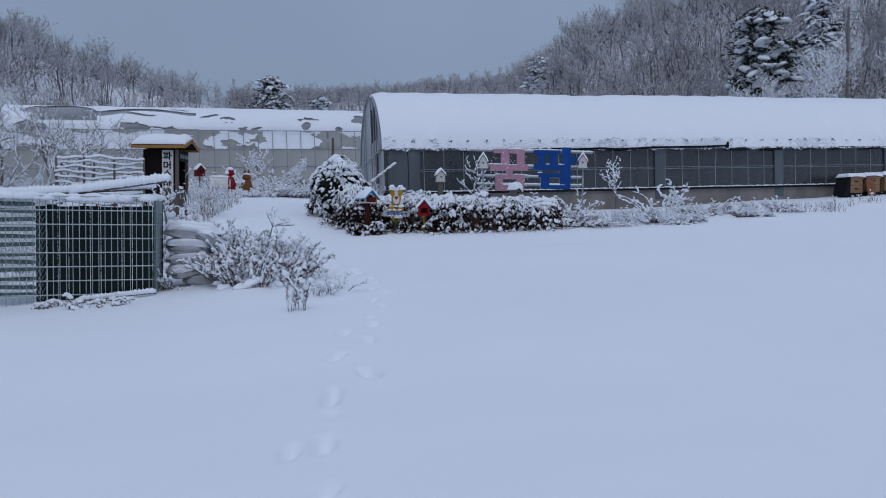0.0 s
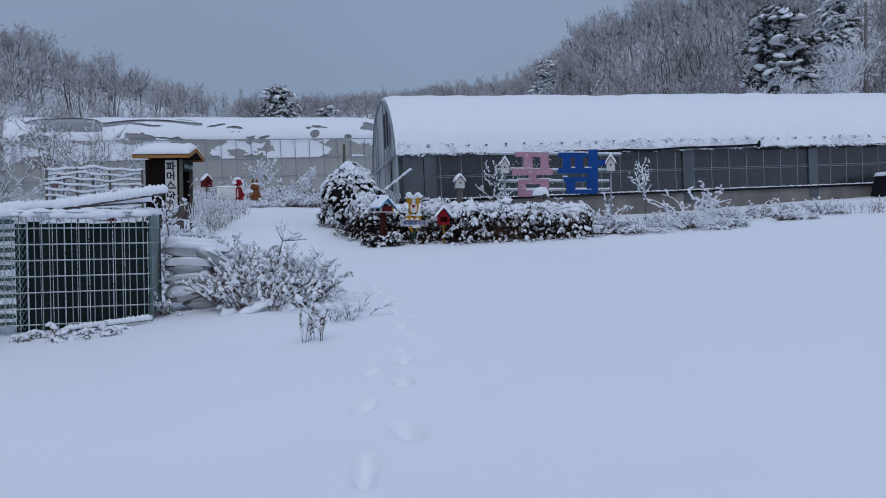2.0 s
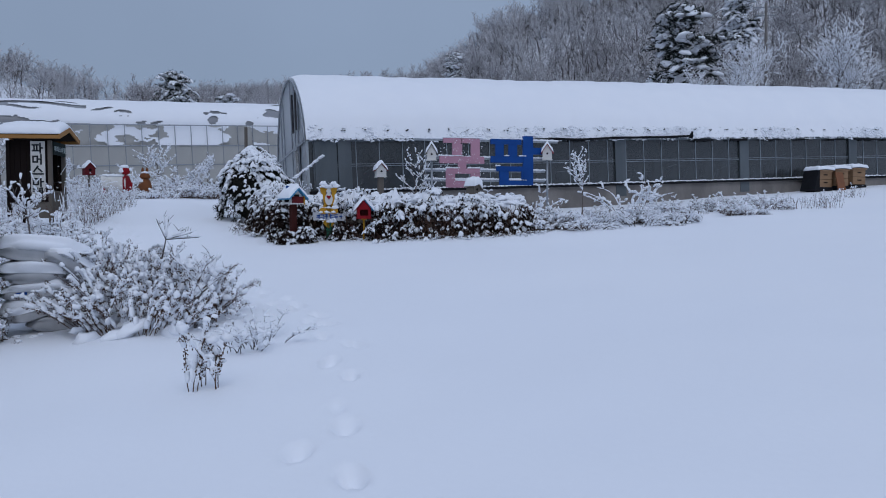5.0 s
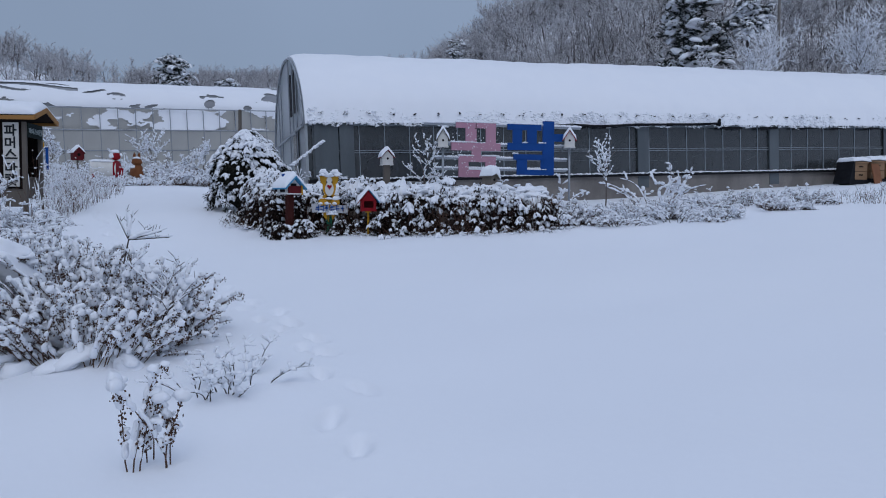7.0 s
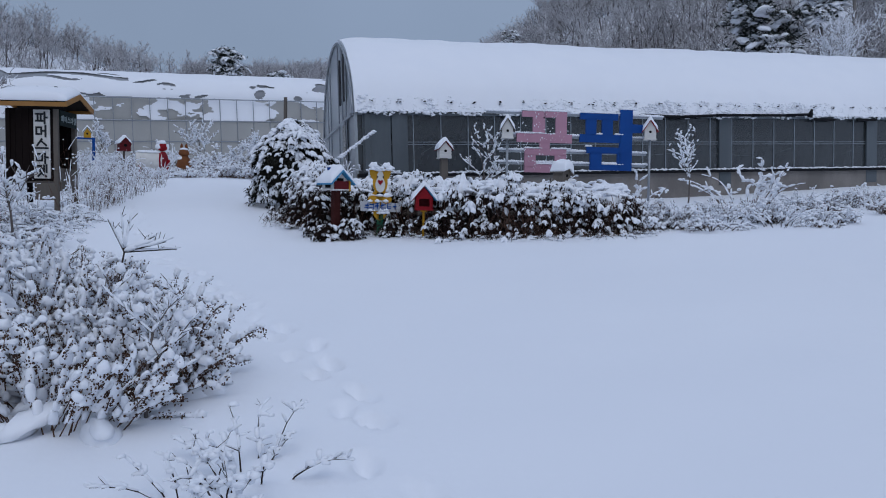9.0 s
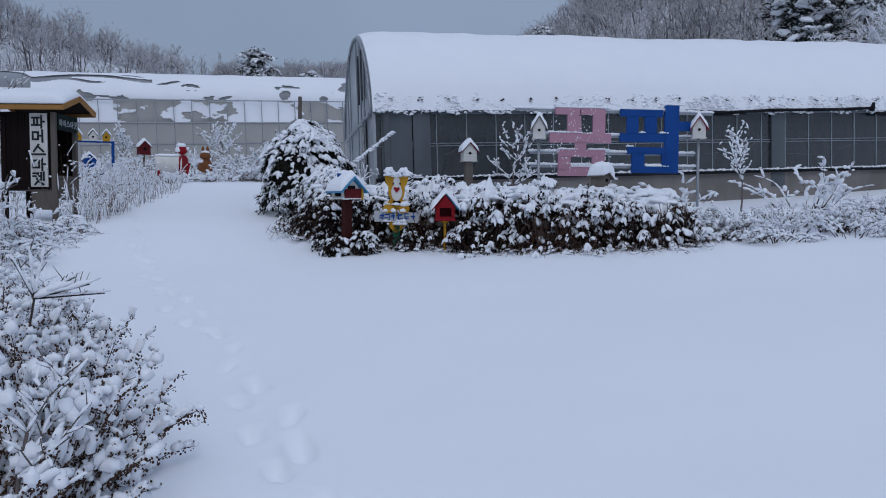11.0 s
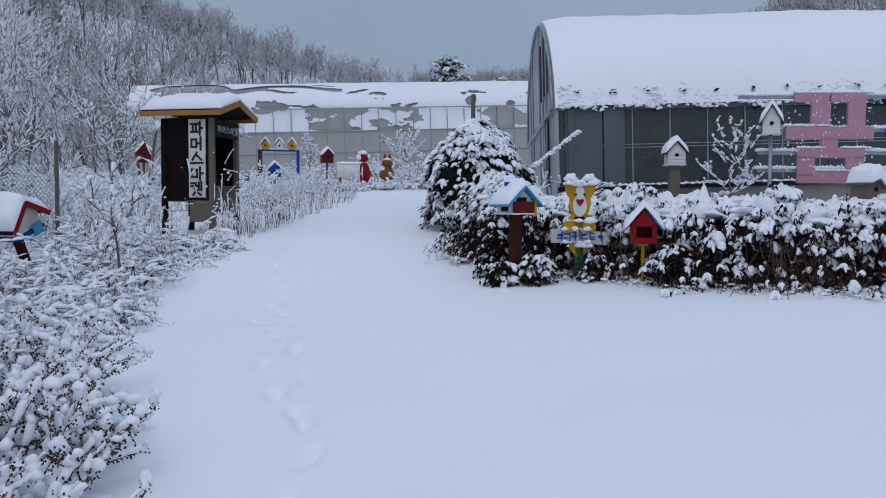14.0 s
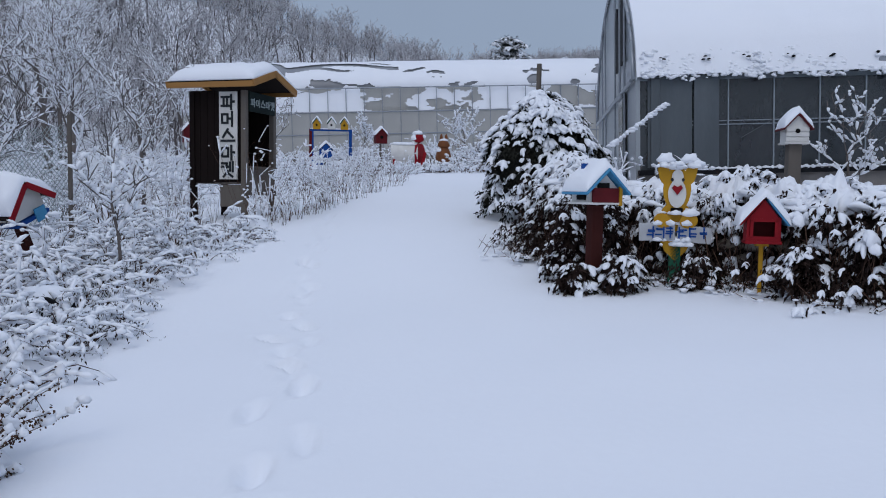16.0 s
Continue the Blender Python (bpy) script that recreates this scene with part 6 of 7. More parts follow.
# ---- plants beside the path ----
def seed_shrub(at, rad, height, stems, seed, name="dry_shrub", label="", group="dry shrubs by the path", pads=9):
    """A dead perennial: leaning stems crowded with seed heads, sleeves of snow along them and caps on their tips."""
    rr = np.random.RandomState(seed)
    ob = thing(name, (at[0], at[1], gz(*at) - 0.02), label or BRUSH, "shrub", group)
    W, S, L, C = Batch(), Batch(), Batch(), Batch()
    A, B, depth = [], [], []
    drift = rr.normal(0, 0.22, 2) * min(1.0, rad * 4) ** 2
    for _ in range(stems):
        az, q = rr.uniform(0, 6.283), math.sqrt(rr.uniform(0, 1))
        p = np.array([math.cos(az), math.sin(az), 0]) * rad * 0.6 * q
        out = 0.62 * q * min(1.0, rad * 4)
        d = np.array([math.cos(az) * out + drift[0], math.sin(az) * out + drift[1], 1.0]) + rr.normal(0, 0.2, 3) * min(1.0, rad * 4)
        ln = height * rr.uniform(0.55, 1.05) / 6
        for k in range(6):
            d = d / np.linalg.norm(d)
            e = p + d * ln
            A.append(p), B.append(e), depth.append(k)
            if k > 1 and rr.uniform() < 0.5:
                g = d * 0.6 + rr.normal(0, 0.5, 3)
                A.append(e), B.append(e + g / np.linalg.norm(g) * ln * rr.uniform(0.5, 1.0)), depth.append(5)
            p = e
            d = d + rr.normal(0, 0.10, 3) - (0, 0, 0.10 * q)
    A, B, depth = np.array(A), np.array(B), np.array(depth)
    A[:, 2], B[:, 2] = np.maximum(A[:, 2], -0.02), np.maximum(B[:, 2], 0.02)
    W.tubes(A, B, 0.0042 - 0.0004 * depth, 0.0038 - 0.0004 * depth, 3)
    up = depth >= 2
    m = 13
    f = rr.uniform(0, 1, (up.sum() * m, 1))
    pos = np.repeat(A[up], m, 0) * (1 - f) + np.repeat(B[up], m, 0) * f + rr.normal(0, 0.011, (up.sum() * m, 3))
    C.many(SEED, pos, turns(rr.uniform(0, 6, len(pos)), rr.uniform(0, 3, len(pos))), rr.uniform(0.0028, 0.0066, (len(pos), 1)) * np.array([[1.5, 1.0, 1.0]]))
    d, ln = B - A, np.linalg.norm(B - A, axis=1)
    yaw, tilt = np.arctan2(d[:, 1], d[:, 0]), -np.arctan2(d[:, 2], np.hypot(d[:, 0], d[:, 1]))
    hold = (rr.uniform(0, 1, len(A)) < 0.78) & (depth >= 1)
    k = hold.sum()
    w = rr.uniform(0.012, 0.033, k)
    S.many(ROLLS[seed % 4], (A + B)[hold] / 2 + np.stack([rr.normal(0, 0.006, k), rr.normal(0, 0.006, k), w * 0.6], 1), turns(yaw[hold], tilt[hold]), np.stack([ln[hold] * rr.uniform(0.28, 0.6, k), w, w * 0.95], 1))
    tip = (depth == 5) & (rr.uniform(0, 1, len(A)) < 0.5)
    k = tip.sum()
    w = rr.uniform(0.016, 0.038, k)
    S.many(PADS[(seed + 1) % 4], B[tip] + np.stack([0 * w, 0 * w, w * 0.3], 1), turns(rr.uniform(0, 6, k)), np.stack([w, w * 0.9, w * 1.1], 1))
    n = pads
    az, q = rr.uniform(0, 6.283, n), np.sqrt(rr.uniform(0.1, 1, n))
    w = rr.uniform(0.07, 0.15, n)
    if pads:
        S.many(PADS[seed % 4], np.stack([np.cos(az) * q * rad * 0.9, np.sin(az) * q * rad * 0.9, rr.uniform(0.05, 0.6, n) * height * (1.1 - q)], 1), turns(az, rr.uniform(0.0, 0.4, n)), np.stack([w * 1.1, w * 0.7, w * 0.5], 1))
    src = B[up][rr.randint(0, up.sum(), 26)] + rr.normal(0, 0.012, (26, 3))
    L.many(LEAF, src, turns(rr.uniform(0, 6.3, 26), rr.uniform(0.2, 1.5, 26), rr.uniform(-1, 1, 26)), rr.uniform(0.012, 0.026, 26))
    mpart("branchwork", W, STEM, ob)
    tagged(mpart("seed_mass", C, DRY_LEAF, ob, "crowded brown seed heads", False), kind="stuff")
    mpart("dry_leaves", L, DRY_LEAF, ob, "curled brown leaves", False)
    tagged(mpart("snow", S, SNOW, ob, "sleeves and caps of snow on the stems"), kind="stuff")


BRUSH = "snow-laden dry shrub with brown seed heads beside the path"
NEAR = [(1.30, 11.05, 0.42, 0.60, 26), (1.70, 10.75, 0.45, 0.58, 28), (2.02, 11.1, 0.42, 0.60, 28), (1.50, 11.6, 0.45, 0.74, 26), (1.05, 12.25, 0.40, 0.85, 24), (1.9, 11.7, 0.42, 0.62, 24), (1.5, 12.4, 0.42, 0.72, 24), (1.98, 12.2, 0.38, 0.52, 20),
        (1.82, 12.95, 0.40, 0.58, 26), (1.55, 13.1, 0.45, 0.72, 28), (1.76, 13.6, 0.36, 0.46, 22), (1.4, 13.85, 0.42, 0.64, 26), (1.1, 13.3, 0.45, 0.80, 26), (1.42, 14.4, 0.36, 0.44, 22), (1.3, 14.7, 0.45, 0.62, 26), (0.6, 14.2, 0.45, 0.80, 26)]
for k, (x, y, r, h, n) in enumerate(NEAR):
    seed_shrub((x, y), r, h, int(n * 2.1), 100 + k)
for k, (x, y, h, n) in enumerate([(1.56, 8.5, 0.54, 3), (1.63, 8.6, 0.38, 2), (1.71, 8.5, 0.48, 3)]):
    seed_shrub((x, y), 0.06, h, n, 140 + k, "dead_weed", "dead weed standing in snow with clots on its heads", "weeds in the open snow", 0)
plant("low_twigs", (2.28, 9.62), 0.42, 0.36, 14, 142, "low dark twigs poking out of the snow", "twig", fat=0.75, wood=TWIG_DARK, category="twigs", stem=0.9)
plant("low_twigs", (2.05, 9.5), 0.34, 0.34, 10, 143, "sprawling bare twigs half buried in snow", "twig", fat=0.75, wood=TWIG_DARK, category="twigs", stem=0.9)
def umbel(base, fork, label, seed):
    """A tall dead stalk that forks into rays with a fan of snow held between them."""
    rr = np.random.RandomState(seed)
    ob = thing("dead_umbel", base, label, "weed")
    W, S = Batch(), Batch()
    f = np.array(fork) - np.array(base)
    W.tubes([(0, 0, -0.1)], [f], 0.008, 0.006, 6)
    rays = [(-0.10, -0.02, 0.22), (-0.02, 0.0, 0.27), (0.05, 0.03, 0.26), (0.22, 0.0, 0.12), (0.30, -0.05, 0.08), (0.38, -0.02, 0.02)]
    for r in rays:
        r = np.array(r) * 0.85
        W.tubes([f], [f + r], 0.005, 0.003, 5)
        for _ in range(4):
            t = rr.uniform(0.55, 1.0)
            W.tubes([f + r * t], [f + r * t + np.array([rr.normal(0, 0.03), rr.normal(0, 0.03), rr.uniform(0.02, 0.08)])], 0.003, 0.0015, 4)
        n = 5
        t = np.linspace(0.3, 0.95, n)[:, None]
        S.many(SMALL[1], f + r * t + (0, 0, 0.008), turns(np.full(n, math.atan2(r[1], r[0])), np.full(n, -math.atan2(r[2], abs(r[0]) + 0.001))), np.array([0.05, 0.014, 0.012]) * rr.uniform(0.7, 1.2, (n, 1)))
    S.many(PADS[2], [f + (0.10, 0, 0.05), f + (0.2, -0.02, 0.06), f + (0.04, 0, 0.02)], turns(np.zeros(3), np.full(3, -0.3)), np.array([[0.10, 0.03, 0.025], [0.10, 0.03, 0.02], [0.05, 0.03, 0.025]]))
    tagged(mpart("branchwork", W, TWIG_DARK, ob), kind="stuff")
    tagged(mpart("snow", S, SNOW, ob), kind="stuff")


umbel((1.74, 12.05, gz(1.74, 12.05)), (1.90, 11.9, 1.42), "tall dead umbel stalk with snow caught in its forks", 5)
snow_tree("spiky_shrub", (1.95, 10.62), 0.85, 77, "bare thorny shrub with thin dark branches and little snow", (3, 2, 0), 60, 0.008, "shrub", spread=1.4, frost_r=0.007)
plant("dead_weed", (-0.75, 10.55), 0.5, 0.26, 14, 144, "flattened snowy weeds at the foot of the wire bin", "arch", fat=1.2, category="weed")
plant("dead_weed", (-0.25, 10.5), 0.4, 0.22, 10, 145, "flattened snowy weeds at the foot of the wire bin", "arch", fat=1.2, category="weed")
plant("dead_weed", (0.42, 11.35), 0.2, 0.40, 8, 146, "dry weeds between the wire bin and the sacks", "clump", fat=1.0, category="weed")
plant("dead_weed", (0.55, 11.3), 0.3, 0.10, 6, 147, "twigs lying in the snow before the sacks", "arch", fat=0.9, category="weed")
LEFT = [(0.95, 16.0, 0.5, 0.6), (0.4, 16.6, 0.55, 0.7), (0.95, 17.2, 0.45, 0.5), (0.45, 17.9, 0.5, 0.6), (0.55, 18.6, 0.5, 0.6), (-0.1, 19.2, 0.55, 0.7), (0.75, 19.5, 0.5, 0.55), (0.2, 20.3, 0.5, 0.7), (1.15, 20.5, 0.5, 0.5), (1.3, 21.4, 0.55, 0.5), (0.6, 21.4, 0.5, 0.65), (-0.4, 20.3, 0.6, 0.8), (-0.2, 21.8, 0.6, 0.8), (-0.9, 19.4, 0.6, 0.9), (-1.4, 18.2, 0.7, 0.9), (0.3, 15.2, 0.5, 0.7), (-0.4, 14.6, 0.6, 0.8), (-0.3, 16.3, 0.5, 0.35), (-1.3, 17.6, 0.6, 0.6)]
for k, (x, y, r, h) in enumerate(LEFT):
    plant("arching_shrub", (x, y), r, h * 1.35, 30, 200 + k, "tangled arching shrub with dark leaves weighed down by snow", "arch", "arching shrubs by the path", 1.15, 1.0, leaf=VINE_LEAF)
STALKS = [(1.75, 23.15, 0.6), (1.95, 23.9, 0.6), (2.15, 24.7, 0.6), (1.65, 22.6, 0.45), (2.3, 25.6, 0.6), (2.6, 26.7, 0.6), (0.55, 23.0, 0.6), (0.05, 22.9, 0.8), (2.0, 26.4, 0.8), (3.0, 28.0, 0.6), (2.3, 28.4, 0.8), (3.3, 29.8, 0.6), (2.6, 30.4, 0.8), (-0.6, 23.4, 1.0), (-1.2, 22.7, 1.0), (1.35, 23.2, 1.2), (3.5, 31.5, 0.6), (2.8, 32.4, 0.8)]
for k, (x, y, h) in enumerate(STALKS):
    plant("tall_weeds", (x, y), 0.5, h * 1.1, 26, 240 + k, "thicket of tall dry stalks coated with frost", "stalk", "frosted stalks round the hut", 1.25, 1.8, category="weeds", stem=0.35)
SCRUB = [(-1.9, 20.5, 1.4), (-2.6, 19.0, 1.5), (-2.2, 22.4, 1.6), (-1.4, 24.6, 1.5), (-3.6, 21.5, 1.8), (-3.4, 24.0, 1.8), (-4.6, 23.0, 2.0), (-2.6, 26.4, 1.8), (-4.4, 27.0, 2.2), (-1.0, 27.5, 1.4), (0.6, 28.5, 1.2), (-6.0, 26.0, 2.4), (-1.8, 15.4, 1.2), (-2.6, 16.8, 1.4), (-0.5, 30.5, 1.6), (-2.8, 30.0, 2.0), (0.8, 32.0, 1.3), (1.4, 30.0, 1.1)]
for k, (x, y, h) in enumerate(SCRUB):
    plant("frosted_bush", (x, y), h * 0.5, h, 30, 270 + k, "tall frosted thicket of bare arching branches", "twig", "frosted thickets", 1.5, 1.1)
snow_tree("young_tree", (0.62, 19.3), 1.55, 11, "young bare tree with thick snow along its forked branches", (3, 2, 0), 26, 0.018, spread=1.7, frost_r=0.021)
TREES = [(-1.7, 21.6, 3.0, 12), (-2.9, 20.4, 3.4, 13), (-3.9, 23.4, 3.8, 14), (-1.1, 25.8, 3.0, 15), (-5.4, 25.5, 5.0, 16), (-7.6, 29.5, 6.5, 17), (-4.6, 31.0, 5.0, 18), (-2.2, 33.5, 4.2, 27), (-5.8, 34.5, 5.5, 28), (-3.4, 38.0, 5.0, 29), (-8.8, 26.5, 6.0, 30), (-0.2, 35.5, 3.0, 31), (-10.5, 34.0, 8.0, 19), (-7.5, 37.0, 7.5, 20), (-13.5, 38.5, 9.0, 21), (-10.0, 43.0, 9.0, 22), (-16.5, 45.0, 10.0, 23), (-12.5, 50.0, 10.0, 24), (-3.2, 17.6, 2.6, 25)]
for x, y, h, s in TREES:
    snow_tree("snowy_tree", (x, y), h, s, "bare tree with every branch outlined in snow", (3, 2, 2) if h > 4.5 else (3, 2, 1), 300 if h > 4.5 else 140, 0.018, group="snowy trees behind the hut", spread=1.15, frost_r=0.007 + 0.0009 * h)

# ---- strip of weeds before the greenhouse ----
rw = np.random.RandomState(33)
for k in range(44):
    x = rw.uniform(8.9, 15.8)
    y = rw.uniform(14.6, 17.7) if x < 12 else rw.uniform(14.7, 17.0)
    if k < 8:
        x, y = rw.uniform(8.9, 10.6), rw.uniform(15.6, 17.0)
    plant("dead_weed", (x, y), 0.42, rw.uniform(0.24, 0.5) if x > 10.2 else rw.uniform(0.4, 0.6), 15, 300 + k, "low brown weeds dusted with snow along the greenhouse", ("clump", "arch", "twig")[k % 3], "weeds along the greenhouse", 1.0, 1.1, category="weed", wood=TWIG_DARK, stem=0.8)
for k in range(14):
    x = rw.uniform(15.5, 20.5)
    plant("dead_weed", (x, 15.2 + (x - 15.5) * 0.35 + rw.uniform(-0.7, 0.9)), 0.35, rw.uniform(0.2, 0.35), 9, 350 + k, "sparse reddish weeds poking through the snow", "stalk", "weeds along the greenhouse", 1.1, 1.0, category="weed")
snow_tree("espalier_tree", (9.25, 21.1), 1.95, 41, "small bare tree thick with snow before the greenhouse panes", (3, 2, 1), 30, 0.014, spread=1.6, frost_r=0.017)
snow_tree("young_tree", (12.15, 18.3), 1.7, 43, "young bare tree with thick snow on its upturned branches", (2, 2, 1), 16, 0.014, spread=1.6, frost_r=0.016)
plant("snowy_bush", (13.7, 18.4), 0.9, 1.05, 18, 371, "spreading bare bush with thick snow on every twig", "twig", fat=2.0)
plant("snowy_bush", (11.2, 18.9), 0.7, 0.8, 12, 372, "spreading bare bush with snow on its twigs", "twig", fat=1.6)
plant("snowy_bush", (8.5, 19.6), 0.45, 0.95, 16, 373, "small evergreen sapling clotted with snow", "clump", fat=1.5)
plant("snowy_bush", (10.0, 19.4), 0.5, 0.8, 12, 374, "thin bush behind the letter sign", "twig", fat=1.3)


def boulder(at, size, seed):
    ob = thing("boulder", (at[0], at[1], gz(*at) - 0.03), "rounded stone wholly capped with snow", "boulder")
    v, f = template(3, seed, 0.6, 0.2)
    for name, k, m, up in (("stone", 0.92, STONE, 0.0), ("snow", 1.0, SNOW, 0.05)):
        p = new(name, mesh_of(name, v * np.array(size) * k + (0, 0, size[2] * 0.4 + up), f, m))
        p.parent = ob


boulder((9.2, 16.45), (0.27, 0.25, 0.24), 61)
boulder((9.75, 16.15), (0.16, 0.14, 0.10), 62)
boulder((1.45, 22.0), (0.25, 0.2, 0.16), 63)


# ---- hives at the greenhouse wall ----
def hive(at, rz, label, cover):
    ob = thing("beehive", (at[0], at[1], gz(*at)), label, "beehive", "beehives", rz=rz)
    part("stand", boxes(((0, 0, 0.05), (0.60, 0.5, 0.12), (0, 0, 0), 0.008)), BLACK_TARP, ob)
    for k in range(2):
        part("hive_box", boxes(((0, 0, 0.23 + k * 0.235), (0.54, 0.46, 0.225), (0, 0, 0), 0.008)), HIVE_WOOD, ob)
        part("grip", boxes(((0, -0.235, 0.25 + k * 0.235), (0.16, 0.012, 0.035))), HOLE, ob)
    part("lid", boxes(((0, 0, 0.60), (0.60, 0.52, 0.05), (0, 0, 0), 0.008)), HIVE_WOOD, ob)
    if cover:
        bm = bmesh.new()
        prism(bm, [(-0.50, 0.0), (-0.32, 0.64), (-0.27, 0.64), (-0.28, 0.0)], 0.54, Matrix.Translation((0, -0.27, 0)))
        part("cover_sheet", bm, BLACK_TARP, ob, "dark cover sheet draped over one end")
    v, t = snow_cap(0.36, 0.03, -0.29, 0.29, 0.11, 5)
    s = new("snow", mesh_of("snow", v, t, SNOW))
    s.parent, s.location = ob, (0, 0, 0.625)


hive((22.05, 19.45), -4, "wooden beehive half wrapped in a dark sheet, capped with snow", True)
hive((22.75, 19.40), -4, "wooden beehive capped with snow beside the greenhouse", False)
hive((23.5, 19.35), -4, "wooden beehive capped with snow beside the greenhouse", False)
tagged(part("board", boxes(((22.45, 19.02, gz(22.45, 19.02) + 0.27), (0.34, 0.03, 0.58), (-12, 0, 0), 0.004)), RUST_BOARD), "rust-brown board leaning against the hives", "board")


# ---- far garden ----
def barrel_beast():
    ob = thing("barrel_ornament", (3.8, 39.2, 2.9), "white barrel ornament with a red end and a carved head", "garden ornament")
    bm = bmesh.new()
    bar(bm, (-0.52, 0, 0.45), (0.42, 0, 0.45), 0.33, seg=28)
    part("barrel", bm, WHITE, ob, smooth=False)
    part("red_end", bar(bmesh.new(), (0.42, 0, 0.45), (0.52, -0.06, 0.45), 0.345, seg=28), RED, ob, "red round end")
    for x in (-0.4, 0.36):
        part("leg", boxes(((x, 0, 0.06), (0.08, 0.5, 0.34), (0, 0, 0), 0.01)), RED, ob)
    part("front_leg", boxes(((0.62, -0.1, 0.22), (0.12, 0.12, 0.55), (0, 12, 0), 0.02)), RED, ob)
    v, f = template(2, 70, 0.9, 0.1)
    p = new("head", mesh_of("head", v * (0.20, 0.16, 0.20) + (0.45, -0.05, 0.98), f, RED))
    p.parent = ob
    b = Batch()
    b.many(CLUMPS[0], [(0.42, -0.05, 1.12), (-0.05, 0, 0.74), (-0.3, 0, 0.74), (0.2, 0, 0.74), (0.3, -0.1, 0.95), (0.62, -0.05, 1.0)], turns(np.zeros(6)), np.array([[0.2, 0.16, 0.12], [0.3, 0.26, 0.09], [0.26, 0.25, 0.09], [0.26, 0.25, 0.09], [0.12, 0.1, 0.16], [0.1, 0.1, 0.1]]))
    mpart("snow", b, SNOW, ob)


barrel_beast()


def figure(at, h, mat, label):
    """A small seated garden figure, one plain shape."""
    z = gz(*at)
    ob = thing("garden_figure", (at[0], at[1], z), label, "garden ornament", "garden figures")
    b = Batch()
    b.many(CLUMPS[1], [(0, 0, 0.28 * h), (0, -0.02, 0.68 * h), (-0.08 * h, 0, 0.92 * h), (0.08 * h, 0, 0.92 * h)], turns(np.zeros(4)), np.array([[0.24, 0.22, 0.42], [0.18, 0.17, 0.22], [0.05, 0.04, 0.14], [0.05, 0.04, 0.14]]) * h)
    mpart("shape", b, mat, ob)
    b = Batch()
    b.many(CLUMPS[2], [(0, -0.03, 0.84 * h), (-0.1 * h, -0.08, 0.5 * h)], turns(np.zeros(2)), np.array([[0.14, 0.12, 0.08], [0.14, 0.12, 0.1]]) * h)
    mpart("snow", b, SNOW, ob)


figure((5.25, 41.0), 1.15, ORANGE, "orange garden figure half hidden in frosted shrubs")
birdhouse("birdhouse", (2.9, 40.2, gz(2.9, 40.2)), 15, 0.42, 0.36, 0.28, 0.22, DARK_RED, DARK_RED, "red birdhouse with snowy roof on a garden post", 0.95, 0.04, GREY_WOOD, thick=0.10, hole=0.06)
birdhouse("birdhouse", (-3.15, 37.3, gz(-3.15, 37.3)), 20, 0.46, 0.42, 0.34, 0.26, DARK_RED, DARK_RED, "dark red birdhouse almost hidden among frosted branches", 3.5 - gz(-3.15, 37.3), 0.04, GREY_WOOD, thick=0.09, hole=0.04)


def notice_frame():
    ob = thing("notice_frame", (1.08, 40.5, gz(1.08, 40.5)), "open painted frame with three small houses along its top", "notice frame", rz=0)
    for x, m in ((-0.72, DARK_RED), (0.72, BLUE)):
        part("post", boxes(((x, 0, 0.72), (0.11, 0.11, 1.65), (0, 0, 0), 0.01)), m, ob)
    part("post_face", boxes(((-0.64, -0.03, 0.72), (0.05, 0.1, 1.5), (0, 0, 0), 0.006)), BLUE, ob)
    part("lower_rail", boxes(((0, 0, 0.28), (1.36, 0.08, 0.08), (0, 0, 0), 0.008)), BLUE, ob)
    part("upper_rail", boxes(((0, 0, 1.50), (1.5, 0.12, 0.06), (0, 0, 0), 0.008)), BLUE, ob)
    for x, m in ((-0.5, YELLOW), (0.03, WHITE), (0.5, YELLOW)):
        bm = bmesh.new()
        prism(bm, [(x - 0.13, 1.53), (x + 0.13, 1.53), (x + 0.13, 1.72), (x, 1.9), (x - 0.13, 1.72)], 0.2, Matrix.Translation((0, -0.1, 0)))
        h = part("little_house", bm, m, ob)
        part("hole", bar(bmesh.new(), (x, -0.115, 1.68), (x, -0.05, 1.68), 0.04, seg=12), HOLE, h)
        for s in (-1, 1):
            part("roof_board", boxes(((x + s * 0.09, 0, 1.84), (0.27, 0.28, 0.02), (0, s * 54, 0), 0.003)), GREEN, h)
        v, t = snow_cap(0.18, 0.24, -0.15, 0.15, 0.07, 3)
        sn = new("snow", mesh_of("snow", v, t, SNOW))
        sn.parent, sn.location = h, (x, 0, 1.72)
    b = Batch()
    xs = np.arange(-0.7, 0.72, 0.06)
    b.many(SMALL[0], np.concatenate([np.stack([xs, 0 * xs, 0 * xs + 1.54], 1), np.stack([xs, 0 * xs, 0 * xs + 0.33], 1)]), turns(np.zeros(2 * len(xs))), np.array([0.06, 0.06, 0.04]) * np.ones((2 * len(xs), 1)))
    mpart("snow", b, SNOW, ob)


notice_frame()
birdhouse("birdhouse", (1.0, 39.3, gz(1.0, 39.3)), 10, 0.42, 0.4, 0.28, 0.2, BLUE, DARK_WOOD, "dark blue birdhouse with a snowy roof before the notice frame", 0.55, 0.05, GREY_WOOD, thick=0.1, hole=0.05)

